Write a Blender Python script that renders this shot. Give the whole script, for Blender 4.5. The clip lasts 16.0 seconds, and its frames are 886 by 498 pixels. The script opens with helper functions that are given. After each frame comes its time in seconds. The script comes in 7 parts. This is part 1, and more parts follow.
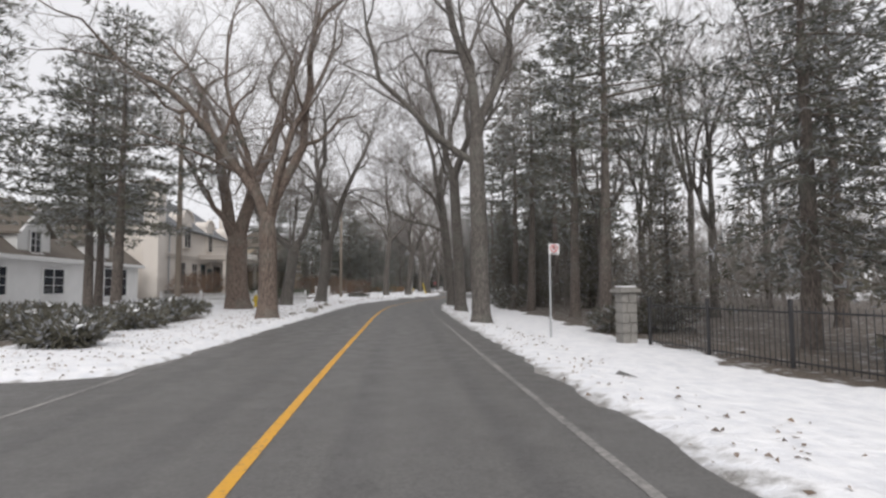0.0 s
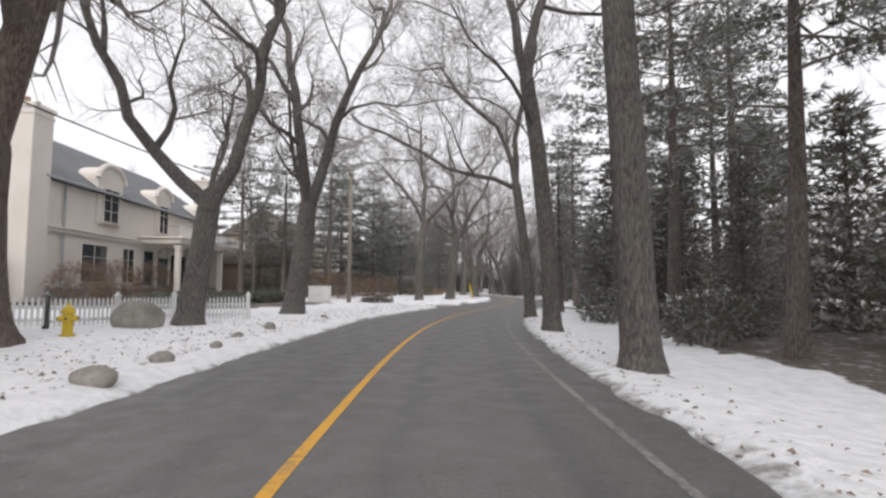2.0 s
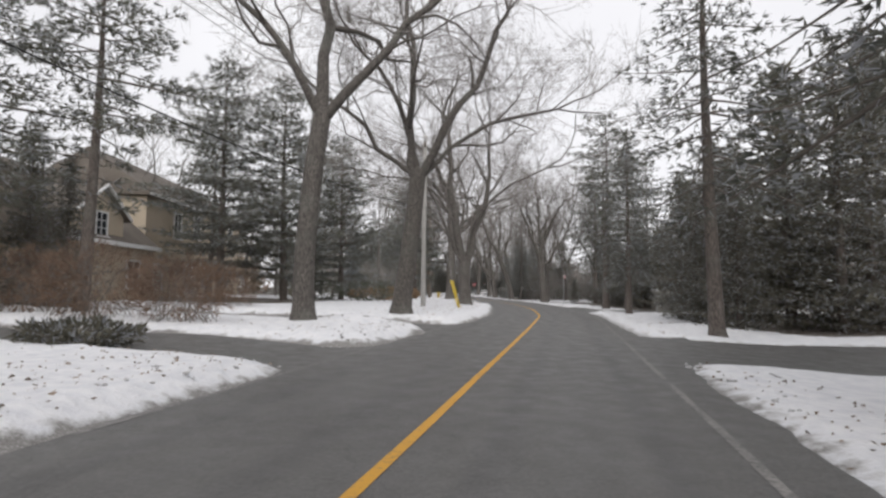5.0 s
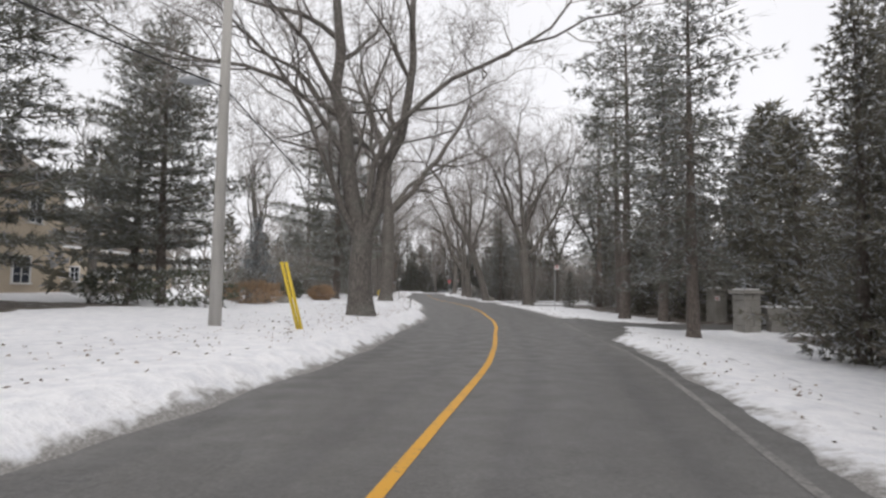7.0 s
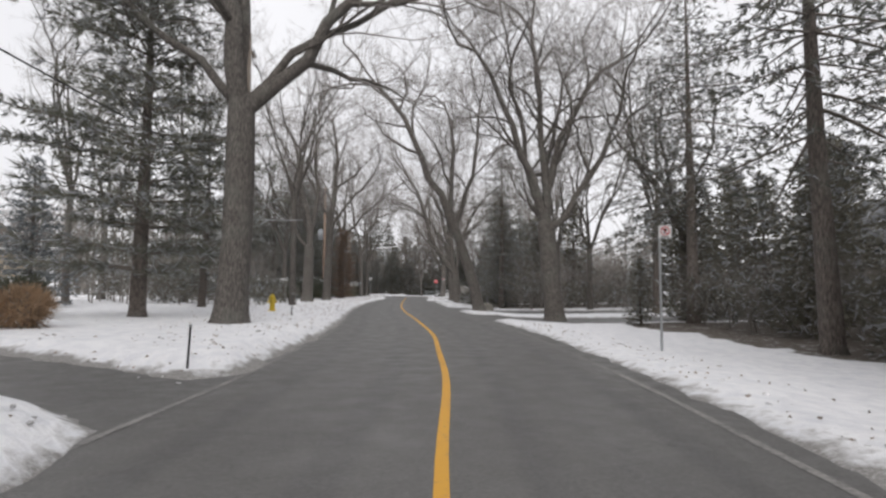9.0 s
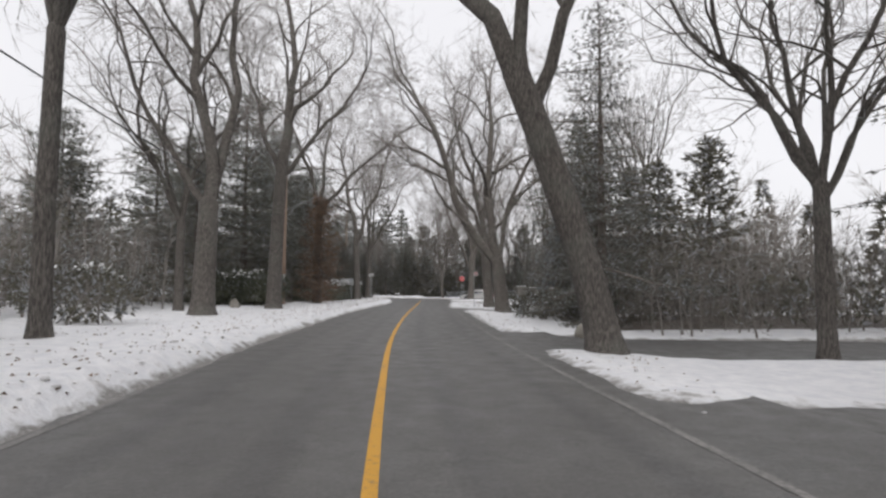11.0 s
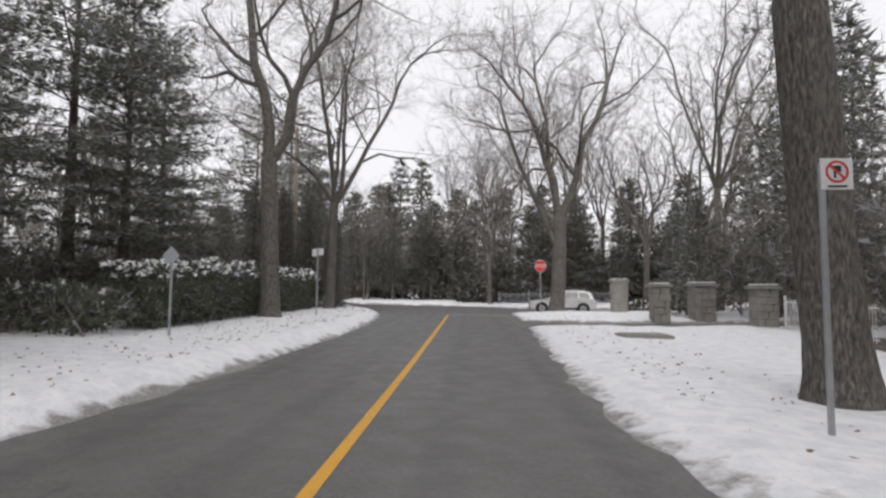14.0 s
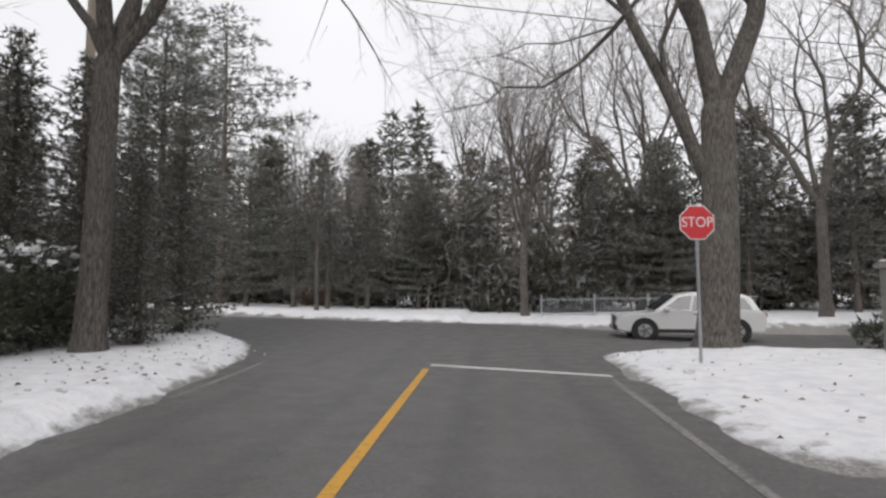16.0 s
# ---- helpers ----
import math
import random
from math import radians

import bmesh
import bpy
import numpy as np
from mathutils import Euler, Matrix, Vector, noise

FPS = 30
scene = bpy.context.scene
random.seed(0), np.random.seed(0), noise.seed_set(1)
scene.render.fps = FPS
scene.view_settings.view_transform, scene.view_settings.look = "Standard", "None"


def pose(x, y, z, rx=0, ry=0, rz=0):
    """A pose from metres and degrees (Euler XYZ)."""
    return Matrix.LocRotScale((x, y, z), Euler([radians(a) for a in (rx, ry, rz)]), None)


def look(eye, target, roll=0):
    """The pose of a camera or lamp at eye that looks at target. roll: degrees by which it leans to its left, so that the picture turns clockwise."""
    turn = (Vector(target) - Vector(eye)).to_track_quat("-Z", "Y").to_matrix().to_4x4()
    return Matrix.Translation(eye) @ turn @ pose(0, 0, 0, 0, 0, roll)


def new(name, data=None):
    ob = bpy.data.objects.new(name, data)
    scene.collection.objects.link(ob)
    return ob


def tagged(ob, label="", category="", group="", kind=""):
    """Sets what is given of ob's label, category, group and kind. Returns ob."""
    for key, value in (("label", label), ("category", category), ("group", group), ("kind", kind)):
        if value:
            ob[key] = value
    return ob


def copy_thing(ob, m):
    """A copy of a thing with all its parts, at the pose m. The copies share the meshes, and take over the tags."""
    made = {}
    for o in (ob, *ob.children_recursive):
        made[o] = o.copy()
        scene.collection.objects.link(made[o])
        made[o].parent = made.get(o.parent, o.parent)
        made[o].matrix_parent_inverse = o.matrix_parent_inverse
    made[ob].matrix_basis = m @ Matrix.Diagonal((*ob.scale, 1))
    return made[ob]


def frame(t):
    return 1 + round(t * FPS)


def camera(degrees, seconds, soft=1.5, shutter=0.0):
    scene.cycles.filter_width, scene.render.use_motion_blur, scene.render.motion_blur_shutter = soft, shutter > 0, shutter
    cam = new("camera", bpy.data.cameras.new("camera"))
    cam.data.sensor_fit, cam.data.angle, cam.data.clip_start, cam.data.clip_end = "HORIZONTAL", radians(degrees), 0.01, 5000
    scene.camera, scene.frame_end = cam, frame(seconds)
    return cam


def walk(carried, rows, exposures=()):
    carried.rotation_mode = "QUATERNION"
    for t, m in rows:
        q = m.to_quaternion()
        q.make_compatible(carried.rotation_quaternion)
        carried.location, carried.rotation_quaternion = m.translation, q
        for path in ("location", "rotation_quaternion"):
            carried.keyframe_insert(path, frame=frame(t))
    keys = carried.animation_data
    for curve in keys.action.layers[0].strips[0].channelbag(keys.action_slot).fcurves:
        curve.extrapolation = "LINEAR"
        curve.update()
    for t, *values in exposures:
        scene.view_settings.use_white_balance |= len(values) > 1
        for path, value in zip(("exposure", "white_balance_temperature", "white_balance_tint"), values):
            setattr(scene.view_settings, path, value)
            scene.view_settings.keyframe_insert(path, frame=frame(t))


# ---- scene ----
cam = camera(77.2, 16.0, 2.5)
PATH = [
    (0, (0.0, 0.0, 1.411), (0.208, 1.985, 1.546), -0.4),
    (0.5, (0.084, 5.441, 1.394), (0.251, 7.429, 1.533), -0.1),
    (1, (0.197, 10.862, 1.405), (0.327, 12.852, 1.546), 0.1),
    (1.5, (0.372, 16.26, 1.416), (0.47, 18.253, 1.554), 0.2),
    (2, (0.52, 21.834, 1.407), (0.59, 23.828, 1.549), 0.4),
    (2.5, (0.761, 27.267, 1.394), (0.815, 29.261, 1.539), 0.5),
    (3, (1.128, 32.443, 1.386), (1.178, 34.437, 1.533), 0.5),
    (3.2, (1.293, 34.44, 1.38), (1.342, 36.434, 1.527), 0.5),
    (5.3, (4.637, 55.224, 1.416), (4.719, 57.217, 1.559), 0.7),
    (5.5, (5.099, 57.151, 1.405), (5.185, 59.144, 1.545), 0.8),
    (6, (6.303, 61.976, 1.404), (6.402, 63.969, 1.541), 0.8),
    (6.5, (7.581, 66.885, 1.404), (7.689, 68.878, 1.541), 0.7),
    (7, (8.928, 71.896, 1.388), (9.038, 73.889, 1.526), 0.8),
    (7.5, (10.175, 77.123, 1.402), (10.294, 79.114, 1.551), 0.4),
    (8, (11.006, 82.806, 1.4), (11.127, 84.797, 1.545), 0.4),
    (8.5, (11.769, 88.898, 1.398), (11.892, 90.889, 1.54), 0.3),
    (9, (12.404, 95.092, 1.409), (12.52, 97.084, 1.552), 0.3),
    (9.5, (12.846, 101.248, 1.397), (12.943, 103.24, 1.54), 0.6),
    (9.7, (12.982, 103.718, 1.394), (13.068, 105.711, 1.538), 0.7),
    (11.8, (12.936, 127.513, 1.393), (12.945, 129.508, 1.535), -0.0),
    (12, (12.894, 129.968, 1.393), (12.893, 131.962, 1.538), -0.0),
    (12.5, (12.8, 136.201, 1.404), (12.776, 138.195, 1.551), -0.1),
    (13, (12.749, 142.512, 1.386), (12.705, 144.506, 1.529), 0.1),
    (13.5, (12.762, 148.621, 1.392), (12.695, 150.615, 1.532), 0.3),
    (14, (12.725, 154.277, 1.388), (12.632, 156.27, 1.527), 0.4),
    (14.5, (12.696, 159.602, 1.404), (12.582, 161.593, 1.545), 0.6),
    (15, (12.662, 164.592, 1.409), (12.531, 166.582, 1.552), 0.6),
    (15.5, (12.679, 169.126, 1.383), (12.529, 171.116, 1.526), 0.3),
    (16, (12.794, 173.276, 1.381), (12.626, 175.263, 1.526), -0.2),
]
walk(cam, [(t, look(eye, target, roll)) for t, eye, target, roll in PATH],
     [(t, stops, 6560, 11) for t, stops in ((0, 0.0), (1, 0.14), (2, 0.22), (3, 0.10), (5.5, 0.06), (6.5, 0.10), (7.5, 0.15), (8, 0.05), (8.5, 0.08), (9.5, 0.02), (12, 0.08), (13, 0.16), (13.5, 0.16), (14.5, 0.03), (16, 0.06))])
SKY, SUN = 1.25, 1.5

# ---------------------------------------------------------------- world and light
world = bpy.data.worlds.new("overcast_sky")
scene.world = world
world.use_nodes = True
wn, wl = world.node_tree.nodes, world.node_tree.links
sky = wn.new("ShaderNodeTexSky")
sky.sky_type = "NISHITA"
sky.sun_disc = False
sky.sun_elevation, sky.sun_rotation = radians(38), radians(200)
sky.air_density, sky.dust_density, sky.ozone_density = 1.0, 6.0, 1.0
dim = wn.new("ShaderNodeMix"); dim.data_type = "RGBA"; dim.blend_type = "MULTIPLY"
dim.inputs["Factor"].default_value = 1.0
dim.inputs["B"].default_value = (0.06, 0.06, 0.06, 1)
wl.new(sky.outputs[0], dim.inputs["A"])
# an even sheet of snow cloud, slightly mottled
wtc = wn.new("ShaderNodeTexCoord")
wno = wn.new("ShaderNodeTexNoise"); wno.inputs["Scale"].default_value = 2.2; wno.inputs["Detail"].default_value = 3
wl.new(wtc.outputs["Generated"], wno.inputs["Vector"])
wra = wn.new("ShaderNodeValToRGB")
wra.color_ramp.elements[0].position, wra.color_ramp.elements[0].color = 0.3, (0.695, 0.70, 0.73, 1)
wra.color_ramp.elements[1].position, wra.color_ramp.elements[1].color = 0.7, (0.79, 0.795, 0.82, 1)
wl.new(wno.outputs["Fac"], wra.inputs["Fac"])
cloud = wn.new("ShaderNodeMix"); cloud.data_type = "RGBA"
cloud.inputs["Factor"].default_value = 0.93
wl.new(dim.outputs["Result"], cloud.inputs["A"])
wl.new(wra.outputs["Color"], cloud.inputs["B"])
bg = wn["Background"]
wl.new(cloud.outputs["Result"], bg.inputs["Color"])
bg.inputs["Strength"].default_value = SKY
sun = new("sun", bpy.data.lights.new("sun", "SUN"))
sun.data.energy, sun.data.angle, sun.data.color = SUN, radians(40), (1.0, 0.985, 0.97)
sun.matrix_world = look((0, 0, 36), (1, 45, 0))

# ---------------------------------------------------------------- materials
def nodes_of(name):
    m = bpy.data.materials.new(name)
    m.use_nodes = True
    n, l = m.node_tree.nodes, m.node_tree.links
    return m, n, l, n["Principled BSDF"]


def noise_node(n, l, vec, scale, detail=4, rough=0.55):
    t = n.new("ShaderNodeTexNoise")
    t.inputs["Scale"].default_value, t.inputs["Detail"].default_value = scale, detail
    t.inputs["Roughness"].default_value = rough
    l.new(vec, t.inputs["Vector"])
    return t.outputs["Fac"]


def ramp_node(n, l, fac, stops):
    r = n.new("ShaderNodeValToRGB")
    e = r.color_ramp.elements
    while len(e) < len(stops):
        e.new(0.5)
    for el, (p, c) in zip(e, stops):
        el.position = p
        el.color = (*c, 1) if len(c) == 3 else c
    l.new(fac, r.inputs["Fac"])
    return r.outputs["Color"]


def mix_node(n, l, fac, a, b, mode="MIX"):
    m = n.new("ShaderNodeMix"); m.data_type = "RGBA"; m.blend_type = mode
    for key, v in (("Factor", fac), ("A", a), ("B", b)):
        s = m.inputs[key]
        if key == "Factor":
            s = m.inputs[0]
        if isinstance(v, (int, float)):
            s.default_value = v
        elif isinstance(v, tuple):
            s.default_value = (*v, 1)
        else:
            l.new(v, s)
    return m.outputs["Result"]


def surface(name, c1, c2, scale=3.0, rough=0.8, bump=0.3, grain=40.0, stretch=(1, 1, 1), metal=0.0, island=0.0, dist=0.01, coords="Object"):
    """A worn surface: two colours mixed at two scales, with fine relief."""
    m, n, l, p = nodes_of(name)
    tc = n.new("ShaderNodeTexCoord")
    mp = n.new("ShaderNodeMapping"); mp.inputs["Scale"].default_value = stretch
    l.new(tc.outputs[coords], mp.inputs["Vector"])
    big = noise_node(n, l, mp.outputs[0], scale)
    fine = noise_node(n, l, mp.outputs[0], grain, 3)
    col = ramp_node(n, l, big, [(0.32, c1), (0.68, c2)])
    dark = tuple(0.72 * v for v in c1)
    col = mix_node(n, l, 0.35, col, ramp_node(n, l, fine, [(0.3, dark), (0.7, c2)]))
    if island:
        g = n.new("ShaderNodeNewGeometry")
        lo, hi = 1 - island, 1 + island
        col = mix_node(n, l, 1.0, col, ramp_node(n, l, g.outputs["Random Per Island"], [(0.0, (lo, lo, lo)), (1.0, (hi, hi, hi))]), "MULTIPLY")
    l.new(col, p.inputs["Base Color"])
    p.inputs["Roughness"].default_value, p.inputs["Metallic"].default_value = rough, metal
    if bump:
        b = n.new("ShaderNodeBump")
        b.inputs["Strength"].default_value, b.inputs["Distance"].default_value = bump, dist
        l.new(fine, b.inputs["Height"])
        l.new(b.outputs[0], p.inputs["Normal"])
    return m


def bark_material(name, c1, c2, ridge=9.0):
    """Furrowed bark: long upright ridges, paler crests, some lichen."""
    m, n, l, p = nodes_of(name)
    tc = n.new("ShaderNodeTexCoord")
    mp = n.new("ShaderNodeMapping"); mp.inputs["Scale"].default_value = (ridge, ridge, ridge * 0.22)
    l.new(tc.outputs["Object"], mp.inputs["Vector"])
    furrow = noise_node(n, l, mp.outputs[0], 2.2, 5, 0.6)
    col = ramp_node(n, l, furrow, [(0.33, tuple(0.45 * x for x in c1)), (0.5, c1), (0.68, c2)])
    patch = noise_node(n, l, tc.outputs["Object"], 0.9, 4)
    col = mix_node(n, l, ramp_node(n, l, patch, [(0.5, (0, 0, 0)), (0.72, (0.55, 0.55, 0.55))]), col, (0.20, 0.205, 0.18))
    l.new(col, p.inputs["Base Color"])
    p.inputs["Roughness"].default_value = 0.92
    warp = n.new("ShaderNodeTexNoise"); warp.inputs["Scale"].default_value = 1.3; warp.inputs["Detail"].default_value = 2
    l.new(mp.outputs[0], warp.inputs["Vector"])
    bent = n.new("ShaderNodeMix"); bent.data_type = "RGBA"; bent.blend_type = "LINEAR_LIGHT"; bent.inputs[0].default_value = 0.35
    l.new(mp.outputs[0], bent.inputs["A"]); l.new(warp.outputs["Color"], bent.inputs["B"])
    fissure = n.new("ShaderNodeTexNoise"); fissure.inputs["Scale"].default_value = 3.4; fissure.inputs["Detail"].default_value = 6; fissure.inputs["Roughness"].default_value = 0.68
    l.new(bent.outputs["Result"], fissure.inputs["Vector"])
    crack = ramp_node(n, l, fissure.outputs["Fac"], [(0.38, (0.38, 0.38, 0.38)), (0.52, (1, 1, 1))])
    col2 = mix_node(n, l, 0.5, col, mix_node(n, l, 1.0, col, crack, "MULTIPLY"))
    l.new(col2, p.inputs["Base Color"])
    tall = mix_node(n, l, 0.5, furrow, crack)
    b = n.new("ShaderNodeBump"); b.inputs["Strength"].default_value, b.inputs["Distance"].default_value = 1.0, 0.04
    l.new(tall, b.inputs["Height"])
    l.new(b.outputs[0], p.inputs["Normal"])
    return m


def foliage_material(name, c1, c2, through_light=0.25, snow_haze=0.0):
    m, n, l, p = nodes_of(name)
    g = n.new("ShaderNodeNewGeometry")
    tc = n.new("ShaderNodeTexCoord")
    col = ramp_node(n, l, g.outputs["Random Per Island"], [(0.0, c1), (1.0, c2)])
    big = noise_node(n, l, tc.outputs["Object"], 0.8, 2)
    col = mix_node(n, l, 1.0, col, ramp_node(n, l, big, [(0.3, (0.7, 0.7, 0.72)), (0.7, (1.25, 1.2, 1.15))]), "MULTIPLY")
    # pale blades: partly lying snow, partly haze put into the leaf colour
    if snow_haze:
        gate = ramp_node(n, l, g.outputs["Random Per Island"], [(1 - snow_haze - 0.005, (0, 0, 0)), (1 - snow_haze, (1, 1, 1))])
        col = mix_node(n, l, gate, col, (0.42, 0.43, 0.45))
    l.new(col, p.inputs["Base Color"])
    p.inputs["Roughness"].default_value = 0.75
    p.inputs["Specular IOR Level"].default_value = 0.3
    t = n.new("ShaderNodeBsdfTranslucent")
    l.new(col, t.inputs["Color"])
    mx = n.new("ShaderNodeMixShader"); mx.inputs[0].default_value = through_light
    l.new(p.outputs[0], mx.inputs[1]); l.new(t.outputs[0], mx.inputs[2])
    l.new(mx.outputs[0], n["Material Output"].inputs["Surface"])
    return m


def ground_material():
    """Thin trodden snow with old leaves showing; bare litter and earth under the trees."""
    m, n, l, p = nodes_of("snowy_ground")
    tc = n.new("ShaderNodeTexCoord")
    o = tc.outputs["Object"]
    bare = n.new("ShaderNodeAttribute"); bare.attribute_name = "bare"
    big, mid, fine = noise_node(n, l, o, 0.5), noise_node(n, l, o, 3.5, 5, 0.6), noise_node(n, l, o, 30.0, 4, 0.7)
    snow = ramp_node(n, l, mid, [(0.3, (0.70, 0.71, 0.74)), (0.6, (0.86, 0.86, 0.87))])
    speck = ramp_node(n, l, fine, [(0.60, (0, 0, 0)), (0.70, (1, 1, 1))])
    gate = ramp_node(n, l, big, [(0.42, (0.08, 0.08, 0.08)), (0.7, (0.6, 0.6, 0.6))])
    fac = mix_node(n, l, 1.0, speck, gate, "MULTIPLY")
    snow = mix_node(n, l, fac, snow, (0.16, 0.125, 0.09))
    rim = n.new("ShaderNodeAttribute"); rim.attribute_name = "rim"
    slush = ramp_node(n, l, fine, [(0.3, (0.11, 0.10, 0.09)), (0.55, (0.26, 0.25, 0.235)), (0.75, (0.5, 0.49, 0.48))])
    rad = n.new("ShaderNodeMath"); rad.operation = "MULTIPLY_ADD"; rad.inputs[1].default_value = 0.9
    l.new(mid, rad.inputs[0]); l.new(rim.outputs["Fac"], rad.inputs[2])
    snow = mix_node(n, l, ramp_node(n, l, rad.outputs[0], [(0.78, (0, 0, 0)), (1.15, (0.95, 0.95, 0.95))]), snow, slush)
    litter = ramp_node(n, l, fine, [(0.3, (0.045, 0.037, 0.03)), (0.5, (0.10, 0.08, 0.062)), (0.72, (0.17, 0.14, 0.11))])
    litter = mix_node(n, l, ramp_node(n, l, mid, [(0.55, (0, 0, 0)), (0.66, (0.7, 0.7, 0.7))]), litter, (0.5, 0.5, 0.51))
    add = n.new("ShaderNodeMath"); add.operation = "MULTIPLY_ADD"; add.inputs[1].default_value = 0.5
    l.new(mid, add.inputs[0]); l.new(bare.outputs["Fac"], add.inputs[2])
    edge = ramp_node(n, l, add.outputs[0], [(0.70, (0, 0, 0)), (0.82, (1, 1, 1))])
    l.new(mix_node(n, l, edge, snow, litter), p.inputs["Base Color"])
    p.inputs["Roughness"].default_value = 0.7
    b = n.new("ShaderNodeBump"); b.inputs["Strength"].default_value, b.inputs["Distance"].default_value = 0.75, 0.09
    l.new(mid, b.inputs["Height"])
    b2 = n.new("ShaderNodeBump"); b2.inputs["Strength"].default_value, b2.inputs["Distance"].default_value = 0.4, 0.012
    l.new(fine, b2.inputs["Height"]); l.new(b.outputs[0], b2.inputs["Normal"])
    l.new(b2.outputs[0], p.inputs["Normal"])
    return m


def asphalt_material():
    m, n, l, p = nodes_of("asphalt")
    tc = n.new("ShaderNodeTexCoord")
    o = tc.outputs["Object"]
    big, mid, fine = noise_node(n, l, o, 0.35, 4), noise_node(n, l, o, 2.5, 5), noise_node(n, l, o, 90.0, 3, 0.7)
    col = ramp_node(n, l, big, [(0.3, (0.084, 0.080, 0.0765)), (0.7, (0.116, 0.111, 0.105))])
    col = mix_node(n, l, 0.4, col, ramp_node(n, l, mid, [(0.35, (0.072, 0.071, 0.07)), (0.65, (0.125, 0.122, 0.117))]))
    col = mix_node(n, l, 0.45, col, ramp_node(n, l, fine, [(0.35, (0.045, 0.045, 0.045)), (0.65, (0.22, 0.212, 0.203))]))
    chip = noise_node(n, l, o, 22.0, 4, 0.7)
    col = mix_node(n, l, 0.42, col, ramp_node(n, l, chip, [(0.36, (0.05, 0.049, 0.048)), (0.66, (0.19, 0.184, 0.176))]))
    salt = ramp_node(n, l, noise_node(n, l, o, 0.8, 6, 0.65), [(0.5, (0, 0, 0)), (0.75, (0.35, 0.35, 0.35))])
    col = mix_node(n, l, salt, col, (0.19, 0.186, 0.18))
    vor = n.new("ShaderNodeTexVoronoi"); vor.feature = "DISTANCE_TO_EDGE"; vor.inputs["Scale"].default_value = 0.23
    wob = n.new("ShaderNodeTexNoise"); wob.inputs["Scale"].default_value = 1.6; wob.inputs["Detail"].default_value = 5
    l.new(o, wob.inputs["Vector"])
    bent = n.new("ShaderNodeMix"); bent.data_type = "RGBA"; bent.blend_type = "LINEAR_LIGHT"; bent.inputs[0].default_value = 0.7
    l.new(o, bent.inputs["A"]); l.new(wob.outputs["Color"], bent.inputs["B"])
    l.new(bent.outputs["Result"], vor.inputs["Vector"])
    crack = ramp_node(n, l, vor.outputs["Distance"], [(0.0, (0.55, 0.55, 0.55)), (0.0035, (0, 0, 0))])
    col = mix_node(n, l, crack, col, (0.045, 0.044, 0.043))
    lane = n.new("ShaderNodeAttribute"); lane.attribute_name = "lane"
    wav = n.new("ShaderNodeMath"); wav.operation = "MULTIPLY_ADD"; wav.inputs[1].default_value = 0.12
    l.new(mid, wav.inputs[0]); l.new(lane.outputs["Fac"], wav.inputs[2])
    tracks = ramp_node(n, l, wav.outputs[0], [(0.0, (1.0, 1.0, 1.0)), (0.45, (1.05, 1.05, 1.04)), (0.75, (0.86, 0.86, 0.87)), (1.0, (0.80, 0.80, 0.82))])
    col = mix_node(n, l, 1.0, col, tracks, "MULTIPLY")
    l.new(col, p.inputs["Base Color"])
    rr = ramp_node(n, l, mid, [(0.35, (0.42, 0.42, 0.42)), (0.7, (0.62, 0.62, 0.62))])
    l.new(rr, p.inputs["Roughness"])
    b = n.new("ShaderNodeBump"); b.inputs["Strength"].default_value, b.inputs["Distance"].default_value = 0.35, 0.006
    l.new(fine, b.inputs["Height"]); l.new(b.outputs[0], p.inputs["Normal"])
    return m


def line_material(name, col, under=(0.12, 0.118, 0.115), wear=0.5):
    """Road paint, rubbed through to the asphalt in places."""
    m, n, l, p = nodes_of(name)
    tc = n.new("ShaderNodeTexCoord")
    a, b = noise_node(n, l, tc.outputs["Object"], 14.0, 5, 0.7), noise_node(n, l, tc.outputs["Object"], 0.9, 3)
    add = n.new("ShaderNodeMath"); add.operation = "MULTIPLY_ADD"; add.inputs[1].default_value = 0.5
    l.new(b, add.inputs[0]); l.new(a, add.inputs[2])
    f = ramp_node(n, l, add.outputs[0], [(wear - 0.02, (0, 0, 0)), (wear + 0.28, (1, 1, 1))])
    l.new(mix_node(n, l, f, under, col), p.inputs["Base Color"])
    p.inputs["Roughness"].default_value = 0.6
    return m


def glass_material():
    m, n, l, p = nodes_of("window_glass")
    p.inputs["Base Color"].default_value = (0.03, 0.035, 0.045, 1)
    p.inputs["Roughness"].default_value = 0.06
    p.inputs["Specular IOR Level"].default_value = 0.7
    return m


GROUND, ASPHALT = ground_material(), asphalt_material()
YELLOW_LINE = line_material("yellow_road_paint", (0.66, 0.34, 0.035), wear=0.44)
WHITE_LINE = line_material("worn_white_road_paint", (0.30, 0.285, 0.27), wear=0.62)
STOP_PAINT = line_material("white_stop_paint", (0.62, 0.61, 0.59), wear=0.45)
BARK = bark_material("grey_maple_bark", (0.142, 0.127, 0.114), (0.24, 0.218, 0.198), 13.0)
BARK_RED = bark_material("brown_maple_bark", (0.175, 0.132, 0.108), (0.27, 0.222, 0.188), 10.0)
BARK_PINE = bark_material("pine_bark", (0.15, 0.125, 0.11), (0.24, 0.21, 0.185), 12.0)
TWIG = surface("twig_bark", (0.20, 0.182, 0.168), (0.31, 0.285, 0.265), 2.0, 0.9, 0, 12)
BOUGH = surface("conifer_bough_bark", (0.14, 0.12, 0.105), (0.22, 0.195, 0.17), 2.0, 0.9, 0, 12)
POLE_RED = surface("reddish_pole_wood", (0.34, 0.235, 0.175), (0.46, 0.34, 0.27), 1.5, 0.9, 0.5, 30, (6, 6, 0.5))
